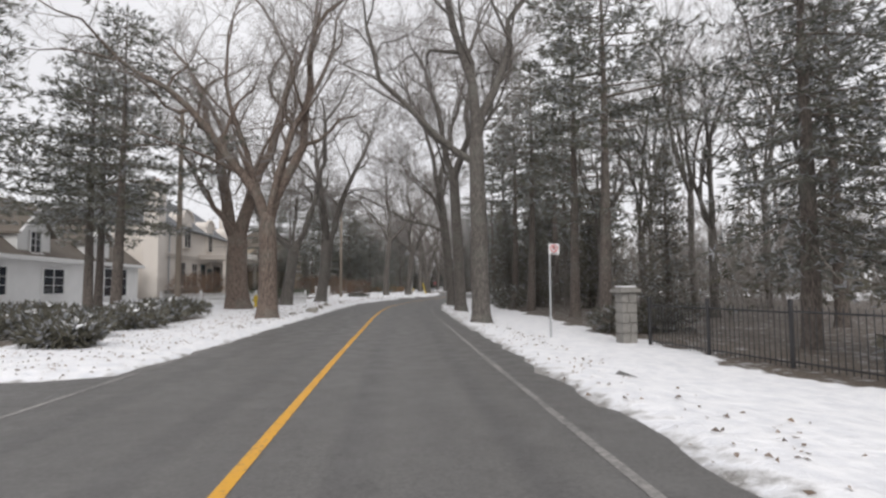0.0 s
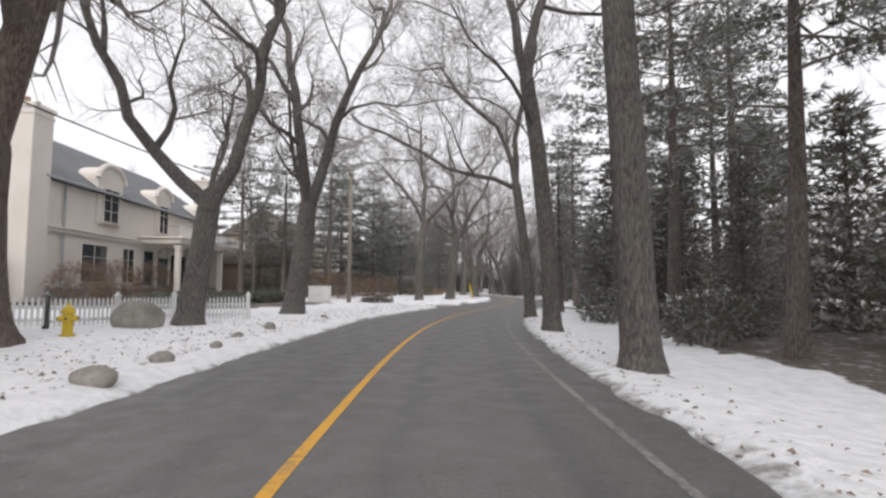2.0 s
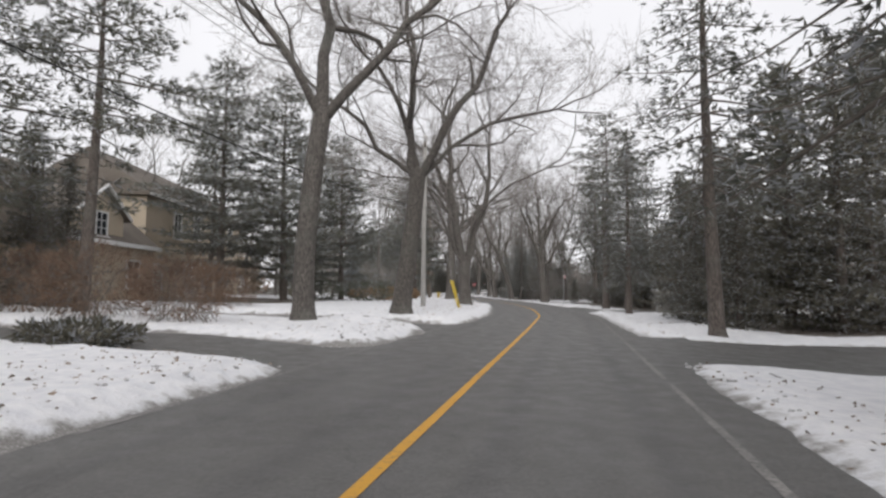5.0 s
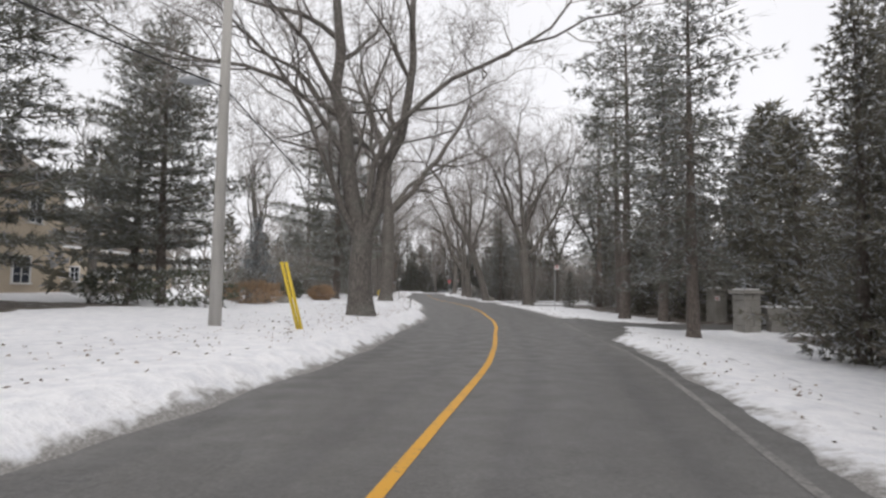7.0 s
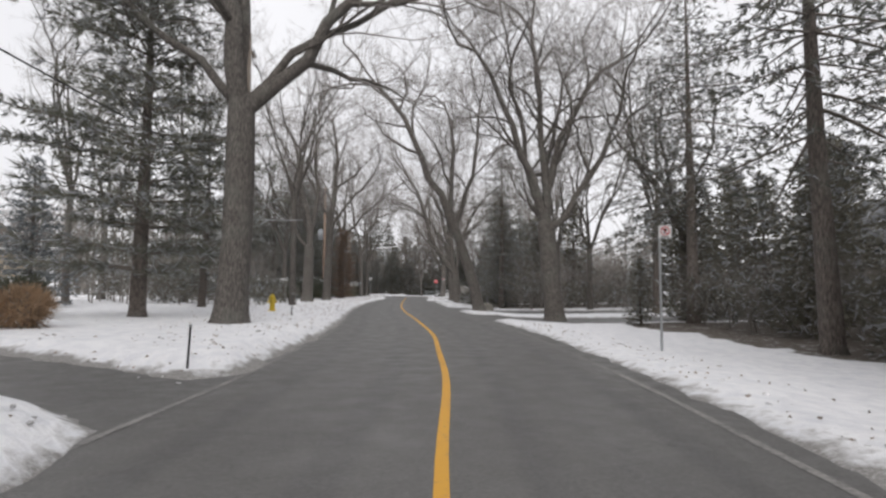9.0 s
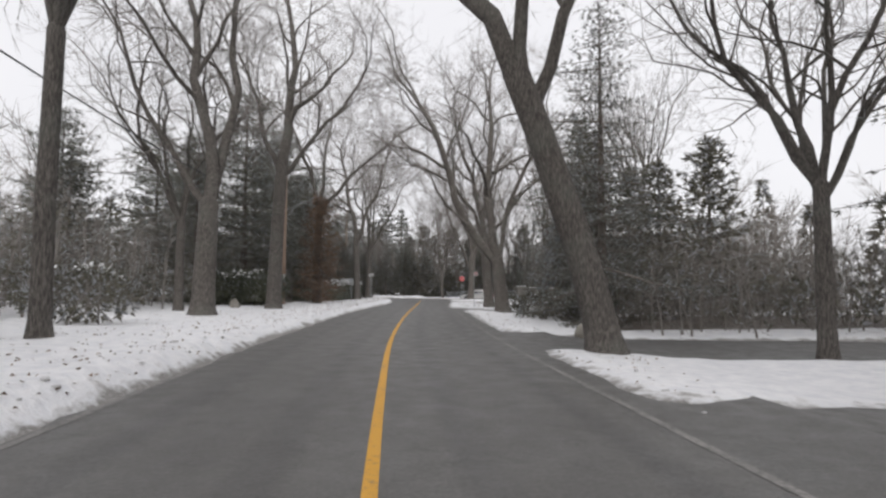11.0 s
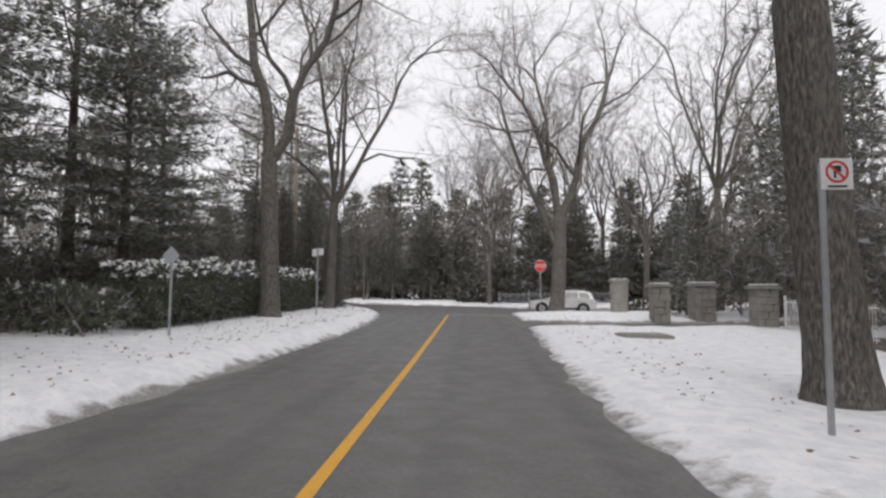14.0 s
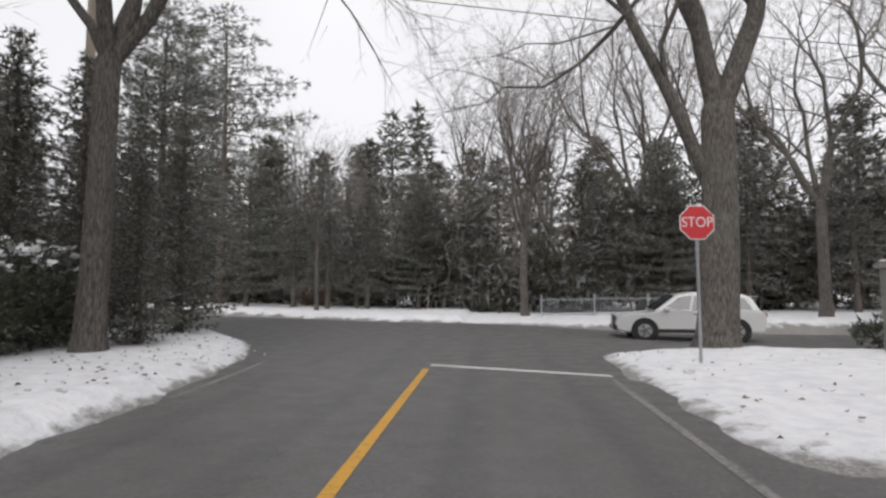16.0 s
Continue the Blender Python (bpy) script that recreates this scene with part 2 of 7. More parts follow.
POLE_PALE = surface("pale_pole_wood", (0.40, 0.385, 0.36), (0.54, 0.52, 0.49), 1.5, 0.85, 0.4, 30, (6, 6, 0.5))
# last value: share of pale blades, raised to paint haze over the dark needles
NEEDLE = foliage_material("spruce_needles", (0.145, 0.154, 0.135), (0.225, 0.230, 0.20), 0.64, 0.24)
NEEDLE_BLUE = foliage_material("blue_spruce_needles", (0.16, 0.185, 0.195), (0.24, 0.265, 0.275), 0.64, 0.24)
NEEDLE_PINE = foliage_material("pine_needles", (0.155, 0.162, 0.135), (0.235, 0.24, 0.20), 0.64, 0.24)
CEDAR = foliage_material("cedar_foliage", (0.155, 0.153, 0.125), (0.23, 0.225, 0.185), 0.64, 0.24)
RUST = foliage_material("dry_brown_leaves", (0.165, 0.112, 0.082), (0.27, 0.195, 0.145))
YEW = foliage_material("hedge_leaves", (0.13, 0.145, 0.112), (0.21, 0.225, 0.172), 0.6, 0.13)
DRY_GRASS = foliage_material("dry_golden_grass", (0.30, 0.205, 0.13), (0.46, 0.34, 0.23), 0.3)
LITTER = foliage_material("fallen_leaves", (0.13, 0.10, 0.08), (0.34, 0.27, 0.21), 0.05)
SLUSH = surface("dirty_slush", (0.46, 0.45, 0.44), (0.78, 0.78, 0.79), 9.0, 0.7, 0.5, 40, coords="Object", island=0.35)
SNOW = surface("lying_snow", (0.80, 0.81, 0.83), (0.88, 0.88, 0.88), 2.0, 0.6, 0.4, 25)
WHITE = surface("white_paint", (0.70, 0.70, 0.69), (0.80, 0.80, 0.79), 1.2, 0.5, 0.15, 60)
STUCCO = surface("cream_stucco", (0.66, 0.61, 0.555), (0.75, 0.70, 0.645), 0.5, 0.85, 0.3, 70)
TAN = surface("tan_stucco", (0.42, 0.35, 0.26), (0.52, 0.44, 0.34), 0.6, 0.85, 0.3, 60)
BRICK_RED = surface("weathered_red_brick", (0.22, 0.12, 0.09), (0.33, 0.20, 0.15), 1.5, 0.9, 0.5, 22)
SLATE = surface("dark_slate", (0.09, 0.095, 0.105), (0.16, 0.165, 0.175), 0.8, 0.7, 0.5, 18)
SHINGLE = surface("brown_shingle", (0.10, 0.085, 0.07), (0.18, 0.155, 0.13), 0.8, 0.85, 0.5, 16)
GLASS = glass_material()
STONE = surface("grey_limestone", (0.21, 0.20, 0.182), (0.34, 0.325, 0.30), 2.2, 0.9, 0.6, 18, island=0.2)
STONE_DARK = surface("damp_dark_stone", (0.19, 0.182, 0.168), (0.30, 0.287, 0.265), 2.2, 0.9, 0.6, 18, island=0.2)
ROCK = surface("fieldstone", (0.20, 0.185, 0.165), (0.36, 0.34, 0.30), 3.0, 0.9, 0.7, 14)
POLE_WOOD = surface("weathered_pole_wood", (0.20, 0.165, 0.135), (0.33, 0.28, 0.23), 1.5, 0.9, 0.5, 30, (6, 6, 0.5))
STEEL = surface("galvanised_steel", (0.36, 0.37, 0.38), (0.50, 0.51, 0.52), 4.0, 0.45, 0.1, 50, metal=0.7)
GREY_METAL = surface("grey_painted_metal", (0.30, 0.32, 0.34), (0.42, 0.44, 0.46), 3.0, 0.5, 0.1, 40)
IRON = surface("black_iron", (0.02, 0.02, 0.022), (0.05, 0.05, 0.052), 5.0, 0.55, 0.2, 40)
YELLOW = surface("yellow_paint", (0.62, 0.44, 0.03), (0.75, 0.55, 0.06), 4.0, 0.5, 0.15, 40)
SIGN_WHITE = surface("white_sign_sheet", (0.62, 0.62, 0.62), (0.70, 0.70, 0.70), 6.0, 0.4, 0, 60)
SIGN_RED = surface("red_sign_sheet", (0.50, 0.035, 0.04), (0.60, 0.05, 0.055), 6.0, 0.4, 0, 60)
BLACK = surface("black_rubber", (0.015, 0.015, 0.015), (0.03, 0.03, 0.03), 8.0, 0.7, 0.2, 60)
CAR_WHITE = surface("white_car_paint", (0.66, 0.66, 0.66), (0.74, 0.74, 0.74), 1.0, 0.25, 0, 30)
CHROME = surface("chrome", (0.55, 0.55, 0.56), (0.65, 0.65, 0.66), 4.0, 0.2, 0, 30, metal=1.0)
LAMP_GLASS = surface("car_lamp_glass", (0.5, 0.5, 0.52), (0.62, 0.62, 0.64), 10, 0.1, 0, 30)
TAIL_RED = surface("red_lamp_glass", (0.3, 0.02, 0.02), (0.4, 0.03, 0.03), 10, 0.2, 0, 30)
WIRE = surface("black_cable", (0.025, 0.025, 0.025), (0.05, 0.05, 0.05), 4, 0.7, 0, 30)
DOOR_TEAL = surface("dark_teal_paint", (0.03, 0.06, 0.07), (0.05, 0.09, 0.10), 3, 0.4, 0.1, 30)

# ---------------------------------------------------------------- mesh helpers
def link_mesh(name, verts, faces, material, parent=None, label="", smooth=False):
    me = bpy.data.meshes.new(name)
    me.from_pydata([tuple(v) for v in verts], [], faces)
    me.materials.append(material)
    if smooth:
        me.polygons.foreach_set("use_smooth", [True] * len(me.polygons))
    me.update()
    ob = new(name, me)
    if parent is not None:
        ob.parent = parent
    if label:
        tagged(ob, label)
    return ob


def part(name, bm, material, parent=None, label="", smooth=False):
    bmesh.ops.recalc_face_normals(bm, faces=bm.faces)
    me = bpy.data.meshes.new(name)
    bm.to_mesh(me)
    bm.free()
    me.materials.append(material)
    if smooth:
        me.polygons.foreach_set("use_smooth", [True] * len(me.polygons))
    ob = new(name, me)
    if parent is not None:
        ob.parent = parent
    if label:
        tagged(ob, label)
    return ob


def thing(name, label, category, x, y, z=None, rz=0.0, group="", kind=""):
    e = new(name)
    e.empty_display_size = 0.2
    e.matrix_basis = pose(x, y, height(x, y) if z is None else z, 0, 0, rz)
    return tagged(e, label, category, group, kind)


def box(bm, cx, cy, cz, sx, sy, sz, bevel=0.0, m=None):
    """A bevelled block by its centre and sizes."""
    r = bmesh.ops.create_cube(bm, size=1.0, matrix=(m or Matrix()) @ Matrix.Translation((cx, cy, cz)) @ Matrix.Diagonal((sx, sy, sz, 1)))
    if bevel:
        edges = list({e for v in r["verts"] for e in v.link_edges})
        bmesh.ops.bevel(bm, geom=edges, offset=bevel, segments=1, affect="EDGES")
    return bm


def cyl(bm, p0, p1, r0, r1=None, n=12, caps=True):
    p0, p1 = Vector(p0), Vector(p1)
    d = p1 - p0
    m = Matrix.Translation((p0 + p1) / 2) @ d.to_track_quat("Z", "Y").to_matrix().to_4x4()
    bmesh.ops.create_cone(bm, cap_ends=caps, segments=n, radius1=r0, radius2=r0 if r1 is None else r1, depth=d.length, matrix=m)
    return bm


def boxes(*rows, bevel=0.0):
    bm = bmesh.new()
    for r in rows:
        box(bm, *r, bevel=bevel)
    return bm


def cyls(*rows, n=12):
    bm = bmesh.new()
    for r in rows:
        cyl(bm, *r, n=n)
    return bm


class Tubes:
    """Collects tapered tubes into one mesh."""

    def __init__(self):
        self.v, self.f, self.count = [], [], 0

    def add(self, pts, rad, n, rough=0.0, rng=None):
        pts, rad = np.asarray(pts, float), np.asarray(rad, float)
        tan = np.gradient(pts, axis=0)
        tan /= np.linalg.norm(tan, axis=1)[:, None] + 1e-9
        ref = np.array([1.0, 0.0, 0.0]) if abs(tan[0][0]) < 0.8 else np.array([0.0, 1.0, 0.0])
        a = np.cross(tan, ref)
        a /= np.linalg.norm(a, axis=1)[:, None] + 1e-9
        b = np.cross(tan, a)
        ang = np.arange(n) * 2 * math.pi / n
        rr = np.repeat(rad[:, None], n, 1)
        if rough:
            rr = rr * (1 + rough * rng.normal(size=n)[None, :] + 0.4 * rough * rng.normal(size=rr.shape))
        ring = pts[:, None] + rr[..., None] * (np.cos(ang)[None, :, None] * a[:, None] + np.sin(ang)[None, :, None] * b[:, None])
        self.v.append(ring.reshape(-1, 3))
        base, k = self.count, np.arange(n)
        nx = (k + 1) % n
        for i in range(len(pts) - 1):
            lo = base + i * n
            self.f += np.stack([lo + k, lo + nx, lo + n + nx, lo + n + k], 1).tolist()
        self.f.append((base + (len(pts) - 1) * n + k).tolist())
        self.count += len(pts) * n

    def link(self, name, material, parent, label=""):
        return link_mesh(name, np.concatenate(self.v).tolist(), self.f, material, parent, label, True)


# ---------------------------------------------------------------- plan of the road
CENTRE = [(-60, -2.4), (-30, -1.8), (-5, -1.26), (0, -1.2), (10, -1), (20, -0.71), (28, -0.45), (34, -0.13), (40, 0.41), (45, 1.07), (50, 1.97), (60,
          4.54), (68, 6.69), (77, 9.05), (83, 10.53), (90, 11.51), (95, 12.25), (100, 12.64), (104, 12.93), (108, 13.01), (112, 13.08), (116, 12.93), (120,
          12.71), (125, 12.36), (132, 11.94), (145, 11.63), (165, 11.69), (190, 11.67), (230, 11.7)]
CROSS = [(-90, 253.4), (-60, 234.5), (-20, 209.3), (0, 197.0), (8, 193.0), (16, 190.6), (30, 189.6), (60, 190.0), (110, 193.0)]


def smooth_line(rows, step):
    """A Catmull-Rom line through the rows at even steps of the first value."""
    p = np.array(rows, float)
    s = np.arange(p[0, 0], p[-1, 0], step)
    slope = np.gradient(p[:, 1], p[:, 0])
    i = np.clip(np.searchsorted(p[:, 0], s, side="right") - 1, 0, len(p) - 2)
    h = p[i + 1, 0] - p[i, 0]
    t = (s - p[i, 0]) / h
    v = (2 * t**3 - 3 * t**2 + 1) * p[i, 1] + (t**3 - 2 * t**2 + t) * h * slope[i] + (3 * t**2 - 2 * t**3) * p[i + 1, 1] + (t**3 - t**2) * h * slope[i + 1]
    return s, v


ROAD_S, ROAD_X = smooth_line(CENTRE, 0.5)
ROAD_SLOPE = np.gradient(ROAD_X, ROAD_S)
CROSS_S, CROSS_Y = smooth_line(CROSS, 1.0)
CROSS_SLOPE = np.gradient(CROSS_Y, CROSS_S)


def across(x, y):
    """Signed metres from the yellow line, to the right."""
    return (x - np.interp(y, ROAD_S, ROAD_X)) / np.sqrt(1 + np.interp(y, ROAD_S, ROAD_SLOPE) ** 2)


def road_point(y, u):
    """The place u metres to the right of the yellow line at y."""
    k = float(np.interp(y, ROAD_S, ROAD_SLOPE))
    n = math.sqrt(1 + k * k)
    return float(np.interp(y, ROAD_S, ROAD_X)) + u / n, y - u * k / n


# driveways: two ends and half the width
DRIVES = [(-3.0, 6.2, -30.0, 5.0, 2.9), (3.2, 63.7, -22.0, 71.2, 1.75), (5.8, 72.5, -14.0, 79.0, 1.7), (9.0, 66.2, 34.0, 64.5, 2.7),
          (14.0, 95.8, 36.0, 95.4, 1.7), (14.0, 89.2, 16.0, 95.2, 1.25), (9.6, 102.3, -14.0, 113.5, 1.2), (15.0, 122.6, 44.0, 127.0, 2.1), (14.0, 133.9, 40.0, 132.6, 2.2),
          (13.6, 155.6, 40.0, 158.0, 1.5), (14.0, 176.4, 40.0, 176.9, 1.1)]
LEFT_EDGE, RIGHT_EDGE, ROAD_END = 3.45, 3.5, 192.0


def segment_distance(x, y, x0, y0, x1, y1):
    dx, dy = x1 - x0, y1 - y0
    t = np.clip(((x - x0) * dx + (y - y0) * dy) / (dx * dx + dy * dy), 0, 1)
    return np.hypot(x - x0 - t * dx, y - y0 - t * dy)


def paved(x, y):
    """Metres outside the nearest paving; below zero on it."""
    u = across(x, y)
    left = np.interp(y, [0, 10, 17, 30, 40, 46, 70, 77, 97, 103, 116, 150, 158, 164, 170, 175, 180, 181, 184, 186], [3.3, 3.15, 2.95, 2.7, 2.85, 3.2, 3.1, 2.65, 2.7, 3.3, 3.25, 3.15, 3.0, 2.7, 2.5, 2.65, 3.0, 3.25, 3.4, 3.4])
    right = np.interp(y, [0, 40, 70, 78, 110, 150, 156, 160, 165, 170, 175, 180], [3.35, 3.3, 3.3, 3.05, 3.1, 3.2, 2.8, 2.35, 2.4, 2.7, 2.95, 3.1])
    d = np.where(u < 0, -u - left, u - right)
    d = np.maximum(d, y - ROAD_END)
    c = np.abs(y - np.interp(x, CROSS_S, CROSS_Y)) / np.sqrt(1 + np.interp(x, CROSS_S, CROSS_SLOPE) ** 2) - 3.9
    flare = np.where(u < 0, 7.0, 2.2)
    h = np.clip(0.5 + 0.5 * (c - d) / flare, 0, 1)
    d = c + (d - c) * h - flare * h * (1 - h)
    for x0, y0, x1, y1, w in DRIVES:
        e = segment_distance(x, y, x0, y0, x1, y1) - w
        h = np.clip(0.5 + 0.5 * (e - d) / 0.9, 0, 1)
        d = e + (d - e) * h - 0.9 * h * (1 - h)
    return d


def ripple(x, y):
    """Uneven ground: sums of slanted waves, about -1 to 1."""
    return (np.sin(1.7 * x + 0.6 * y + 1.3 * np.sin(0.9 * y)) + np.sin(2.9 * y - 1.1 * x + 1.7 * np.sin(1.3 * x)) + 0.7 * np.sin(5.3 * x + 4.1 * y) + 0.6 * np.sin(6.7 * y - 4.9 * x + 0.8)) / 3.3


def drive_rise(x, y):
    """How far the paving climbs to the left of the road and falls away to the right."""
    u = across(x, y)
    up = 0.2 * np.clip((-u - 4.0) / 4.0, 0, 1) * np.clip((y - 20) / 20, 0, 1) * np.clip((182 - y) / 4, 0, 1)
    return up + np.interp(y, [0, 155, 172, 182], [-0.17, -0.17, -0.02, 0.0]) * np.clip((u - 4.0) / 3.5, 0, 1) - 0.22 * np.clip((u - 2.0) / 5.0, 0, 1) * np.clip((y - 184) / 5.0, 0, 1)


def land(x, y):
    """The lie of the land and the snow on it."""
    x, y = np.asarray(x, float), np.asarray(y, float)
    u, d = across(x, y), paved(x, y)
    d = d + 0.16 * ripple(0.8 * x, 0.8 * y) + 0.05 * ripple(3.1 * x, 3.3 * y)
    left = np.interp(y, [0, 40, 60, 75, 130, 150, 200], [0.10, 0.18, 0.26, 0.34, 0.34, 0.24, 0.26])
    rise = np.where(u < 0, left + 0.014 * np.clip(-u - 4, 0, 25), 0.08 + np.interp(y, [0, 155, 172, 185], [-0.24, -0.24, -0.04, 0.08]) * np.clip((u - 4.0) / 3.2, 0, 1) + 0.012 * np.clip(u - 8, 0, 20))
    k = np.clip((d + 0.25) / 0.95, 0, 1)
    k = k * k * (3 - 2 * k)
    heap = 0.26 * np.exp(-((x - 1.9) ** 2 + (y - 71.7) ** 2) / 1.3) + 0.24 * np.exp(-((x - 15.42) ** 2 + (y - 74.70) ** 2) / 2.0)
    return drive_rise(x, y) + k * heap - 0.10 + k * (0.10 + rise - drive_rise(x, y)) + 0.03 * k * ripple(0.9 * x, 0.9 * y) + 0.012 * k * ripple(3.7 * x, 3.7 * y)


def height(x, y):
    return float(land(x, y))


def bare_ground(x, y):
    """Where litter shows instead of snow."""
    u = across(x, y)
    wob = 0.8 * ripple(0.35 * x, 0.35 * y) + 0.3 * ripple(1.5 * x, 1.6 * y)
    rows = np.zeros_like(u)
    edges = [(-10, 62, 7.6), (70, 92, 9.0), (96, 122, 8.5), (138, 151, 7.2), (156, 172, 9.5)]
    for y0, y1, off in edges:
        k = np.clip((u - off + wob) / 0.9, 0, 1) * np.clip((y - y0) / 3, 0, 1) * np.clip((y1 - y) / 3, 0, 1)
        rows = np.maximum(rows, k)
    for y0, y1, off in [(8, 26, 6.6), (48, 63, 9.5), (83, 98, 14.0), (154, 184, 8.5)]:
        k = np.clip((-u - off + wob) / 0.9, 0, 1) * np.clip((y - y0) / 3, 0, 1) * np.clip((y1 - y) / 3, 0, 1)
        rows = np.maximum(rows, 0.9 * k)
    far = np.clip((np.abs(u) - 24) / 14, 0, 1)
    calm = np.clip((52 - np.abs(u)) / 18, 0, 1)
    patch = np.clip(0.42 + calm * (0.35 * ripple(0.11 * x, 0.13 * y) + 0.2 * ripple(0.31 * x, 0.27 * y)), 0, 0.9)
    return rows * (1 - far) + patch * far


def axis(stops):
    """Grid lines: (from, to, step) runs joined."""
    out = []
    for a, b, s in stops:
        out += list(np.arange(a, b, s))
    return np.array(out + [stops[-1][1]])


gx = axis([(-1600, -200, 200), (-200, -60, 20), (-60, -20, 2.5), (-20, -8, 0.6), (-8, 21, 0.27), (21, 40, 0.7), (40, 100, 4), (100, 200, 20), (200, 1600, 200)])
gy = axis([(-1400, -200, 200), (-200, -40, 20), (-40, -4, 1.5), (-4, 200, 0.36), (200, 232, 0.8), (232, 300, 6), (300, 500, 25), (500, 1800, 200)])
X, Y = np.meshgrid(gx, gy)
Z = land(X, Y)
nx = len(gx)
verts = np.stack([X.ravel(), Y.ravel(), Z.ravel()], 1)
ii = (np.arange(len(gy) - 1)[:, None] * nx + np.arange(nx - 1)[None, :]).ravel()
faces = np.stack([ii, ii + 1, ii + nx + 1, ii + nx], 1)
ground = link_mesh("ground", verts.tolist(), faces.tolist(), GROUND, None, "", True)
att = ground.data.attributes.new("bare", "FLOAT", "POINT")
att.data.foreach_set("value", bare_ground(X, Y).ravel().astype(np.float32))
att = ground.data.attributes.new("rim", "FLOAT", "POINT")
att.data.foreach_set("value", np.exp(-np.clip(paved(X, Y) + 0.1, 0, 50) / np.where(across(X, Y) > 0, 0.55, 0.3)).ravel().astype(np.float32))
tagged(ground, "thin old snow over lawn with leaf litter under trees", "ground", kind="structure")


def band(name, line, material, label, category, lift):
    """A flat strip along pairs of points."""
    v, f = [], []
    for (ax, ay), (bx, by) in line:
        v += [(px, py, lift + (float(drive_rise(px, py)) if name == "driveway" else 0.0)) for px, py in ((ax, ay), (bx, by))]
    for i in range(len(line) - 1):
        f.append((2 * i, 2 * i + 1, 2 * i + 3, 2 * i + 2))
    ob = link_mesh(name, v, f, material)
    return tagged(ob, label, category, kind="structure")


# the road, in strips across so that the wheel tracks can follow it
ys, us = np.arange(-50, 189.5, 1.0), np.linspace(-LEFT_EDGE - 1.4, RIGHT_EDGE + 1.4, 34)
v = [(*road_point(y, u), 0.0) for y in ys for u in us]
m = len(us)
f = [(i * m + j, i * m + j + 1, (i + 1) * m + j + 1, (i + 1) * m + j) for i in range(len(ys) - 1) for j in range(m - 1)]
road = tagged(link_mesh("road", v, f, ASPHALT), "worn grey asphalt road, damp and salted", "road", kind="structure")
track = [sum(math.exp(-((u - c) / 0.33) ** 2) for c in (-2.3, -0.85, 0.85, 2.3)) * 0.75 for u in us]
lane = road.data.attributes.new("lane", "FLOAT", "POINT")
lane.data.foreach_set("value", np.tile(np.array(track, dtype=np.float32), len(ys)))


def cross_point(x, w):
    k = float(np.interp(x, CROSS_S, CROSS_SLOPE))
    n = math.sqrt(1 + k * k)
    return x - w * k / n, float(np.interp(x, CROSS_S, CROSS_Y)) + w / n


xs, ws = np.arange(-88, 106, 1.0), np.linspace(-6.5, 5.0, 12)
v = [(*cross_point(x, w), -0.006 + float(drive_rise(*cross_point(x, w)))) for x in xs for w in ws]
f = [(i * 12 + j, i * 12 + 12 + j, i * 12 + 13 + j, i * 12 + 1 + j) for i in range(len(xs) - 1) for j in range(11)]
tagged(link_mesh("cross_road", v, f, ASPHALT), "grey asphalt cross street at the junction", "road", kind="structure")
for k, (x0, y0, x1, y1, w) in enumerate(DRIVES):
    d = Vector((x1 - x0, y1 - y0)).normalized()
    s = Vector((-d.y, d.x)) * (w + 1.0)
    band("driveway", [((x0 + s.x + t * (x1 - x0), y0 + s.y + t * (y1 - y0)), (x0 - s.x + t * (x1 - x0), y0 - s.y + t * (y1 - y0))) for t in np.linspace(0, 1, 40)],
         ASPHALT, "dark asphalt driveway between snow banks", "driveway", -0.012 - 0.002 * k)


def stripe(name, y0, y1, u, w, material, label, drift=lambda y: 0.0):
    """A painted line u metres beside the middle of the road, wandering by drift."""
    band(name, [(road_point(y, u + drift(y) - w / 2), road_point(y, u + drift(y) + w / 2)) for y in np.arange(y0, y1 + 0.01, 0.75)], material, label, "road marking", 0.005)


stripe("centre_line", -48, 183.6, 0.0, 0.115, YELLOW_LINE, "single solid yellow centre line, worn",
       lambda y: float(np.interp(y, [84, 88, 91, 95, 100, 110, 118], [0, 0.12, 0.2, 0.1, 0.05, 0.05, 0])))
stripe("edge_line", -48, 62, 2.95, 0.10, WHITE_LINE, "faded white edge line")
stripe("edge_line", 62, 157, 2.95, 0.10, WHITE_LINE, "faded white edge line")
stripe("edge_line", -48, 24, -3.12, 0.10, WHITE_LINE, "faded white edge line")
stripe("edge_line", 57, 80, -3.15, 0.10, WHITE_LINE, "faded white edge line")
stripe("edge_line", 88, 142, -3.2, 0.10, WHITE_LINE, "faded white edge line")
stripe("edge_line", 180.2, 184.5, -2.98, 0.10, WHITE_LINE, "faded white edge line", lambda y: -0.065 * (y - 180.4))
stripe("edge_line", 174.5, 182.6, 2.96, 0.10, WHITE_LINE, "faded white edge line")
band("stop_line", [((11.7 + 0.3 * k, 183.49 - 0.112 * k - 0.11), (11.7 + 0.3 * k, 183.49 - 0.112 * k + 0.11)) for k in range(11)], STOP_PAINT, "thin white stop line across the lane", "road marking", 0.005)

# ---------------------------------------------------------------- trees
def unit(v):
    return v / (np.linalg.norm(v) + 1e-9)


def turned(d, angle, azimuth):
    """d bent by angle towards a side given by azimuth round it."""
    ref = np.array([0, 0, 1.0]) if abs(d[2]) < 0.9 else np.array([1.0, 0, 0])
    a = unit(np.cross(d, ref))
    b = np.cross(d, a)
    return unit(math.cos(angle) * d + math.sin(angle) * (math.cos(azimuth) * a + math.sin(azimuth) * b))


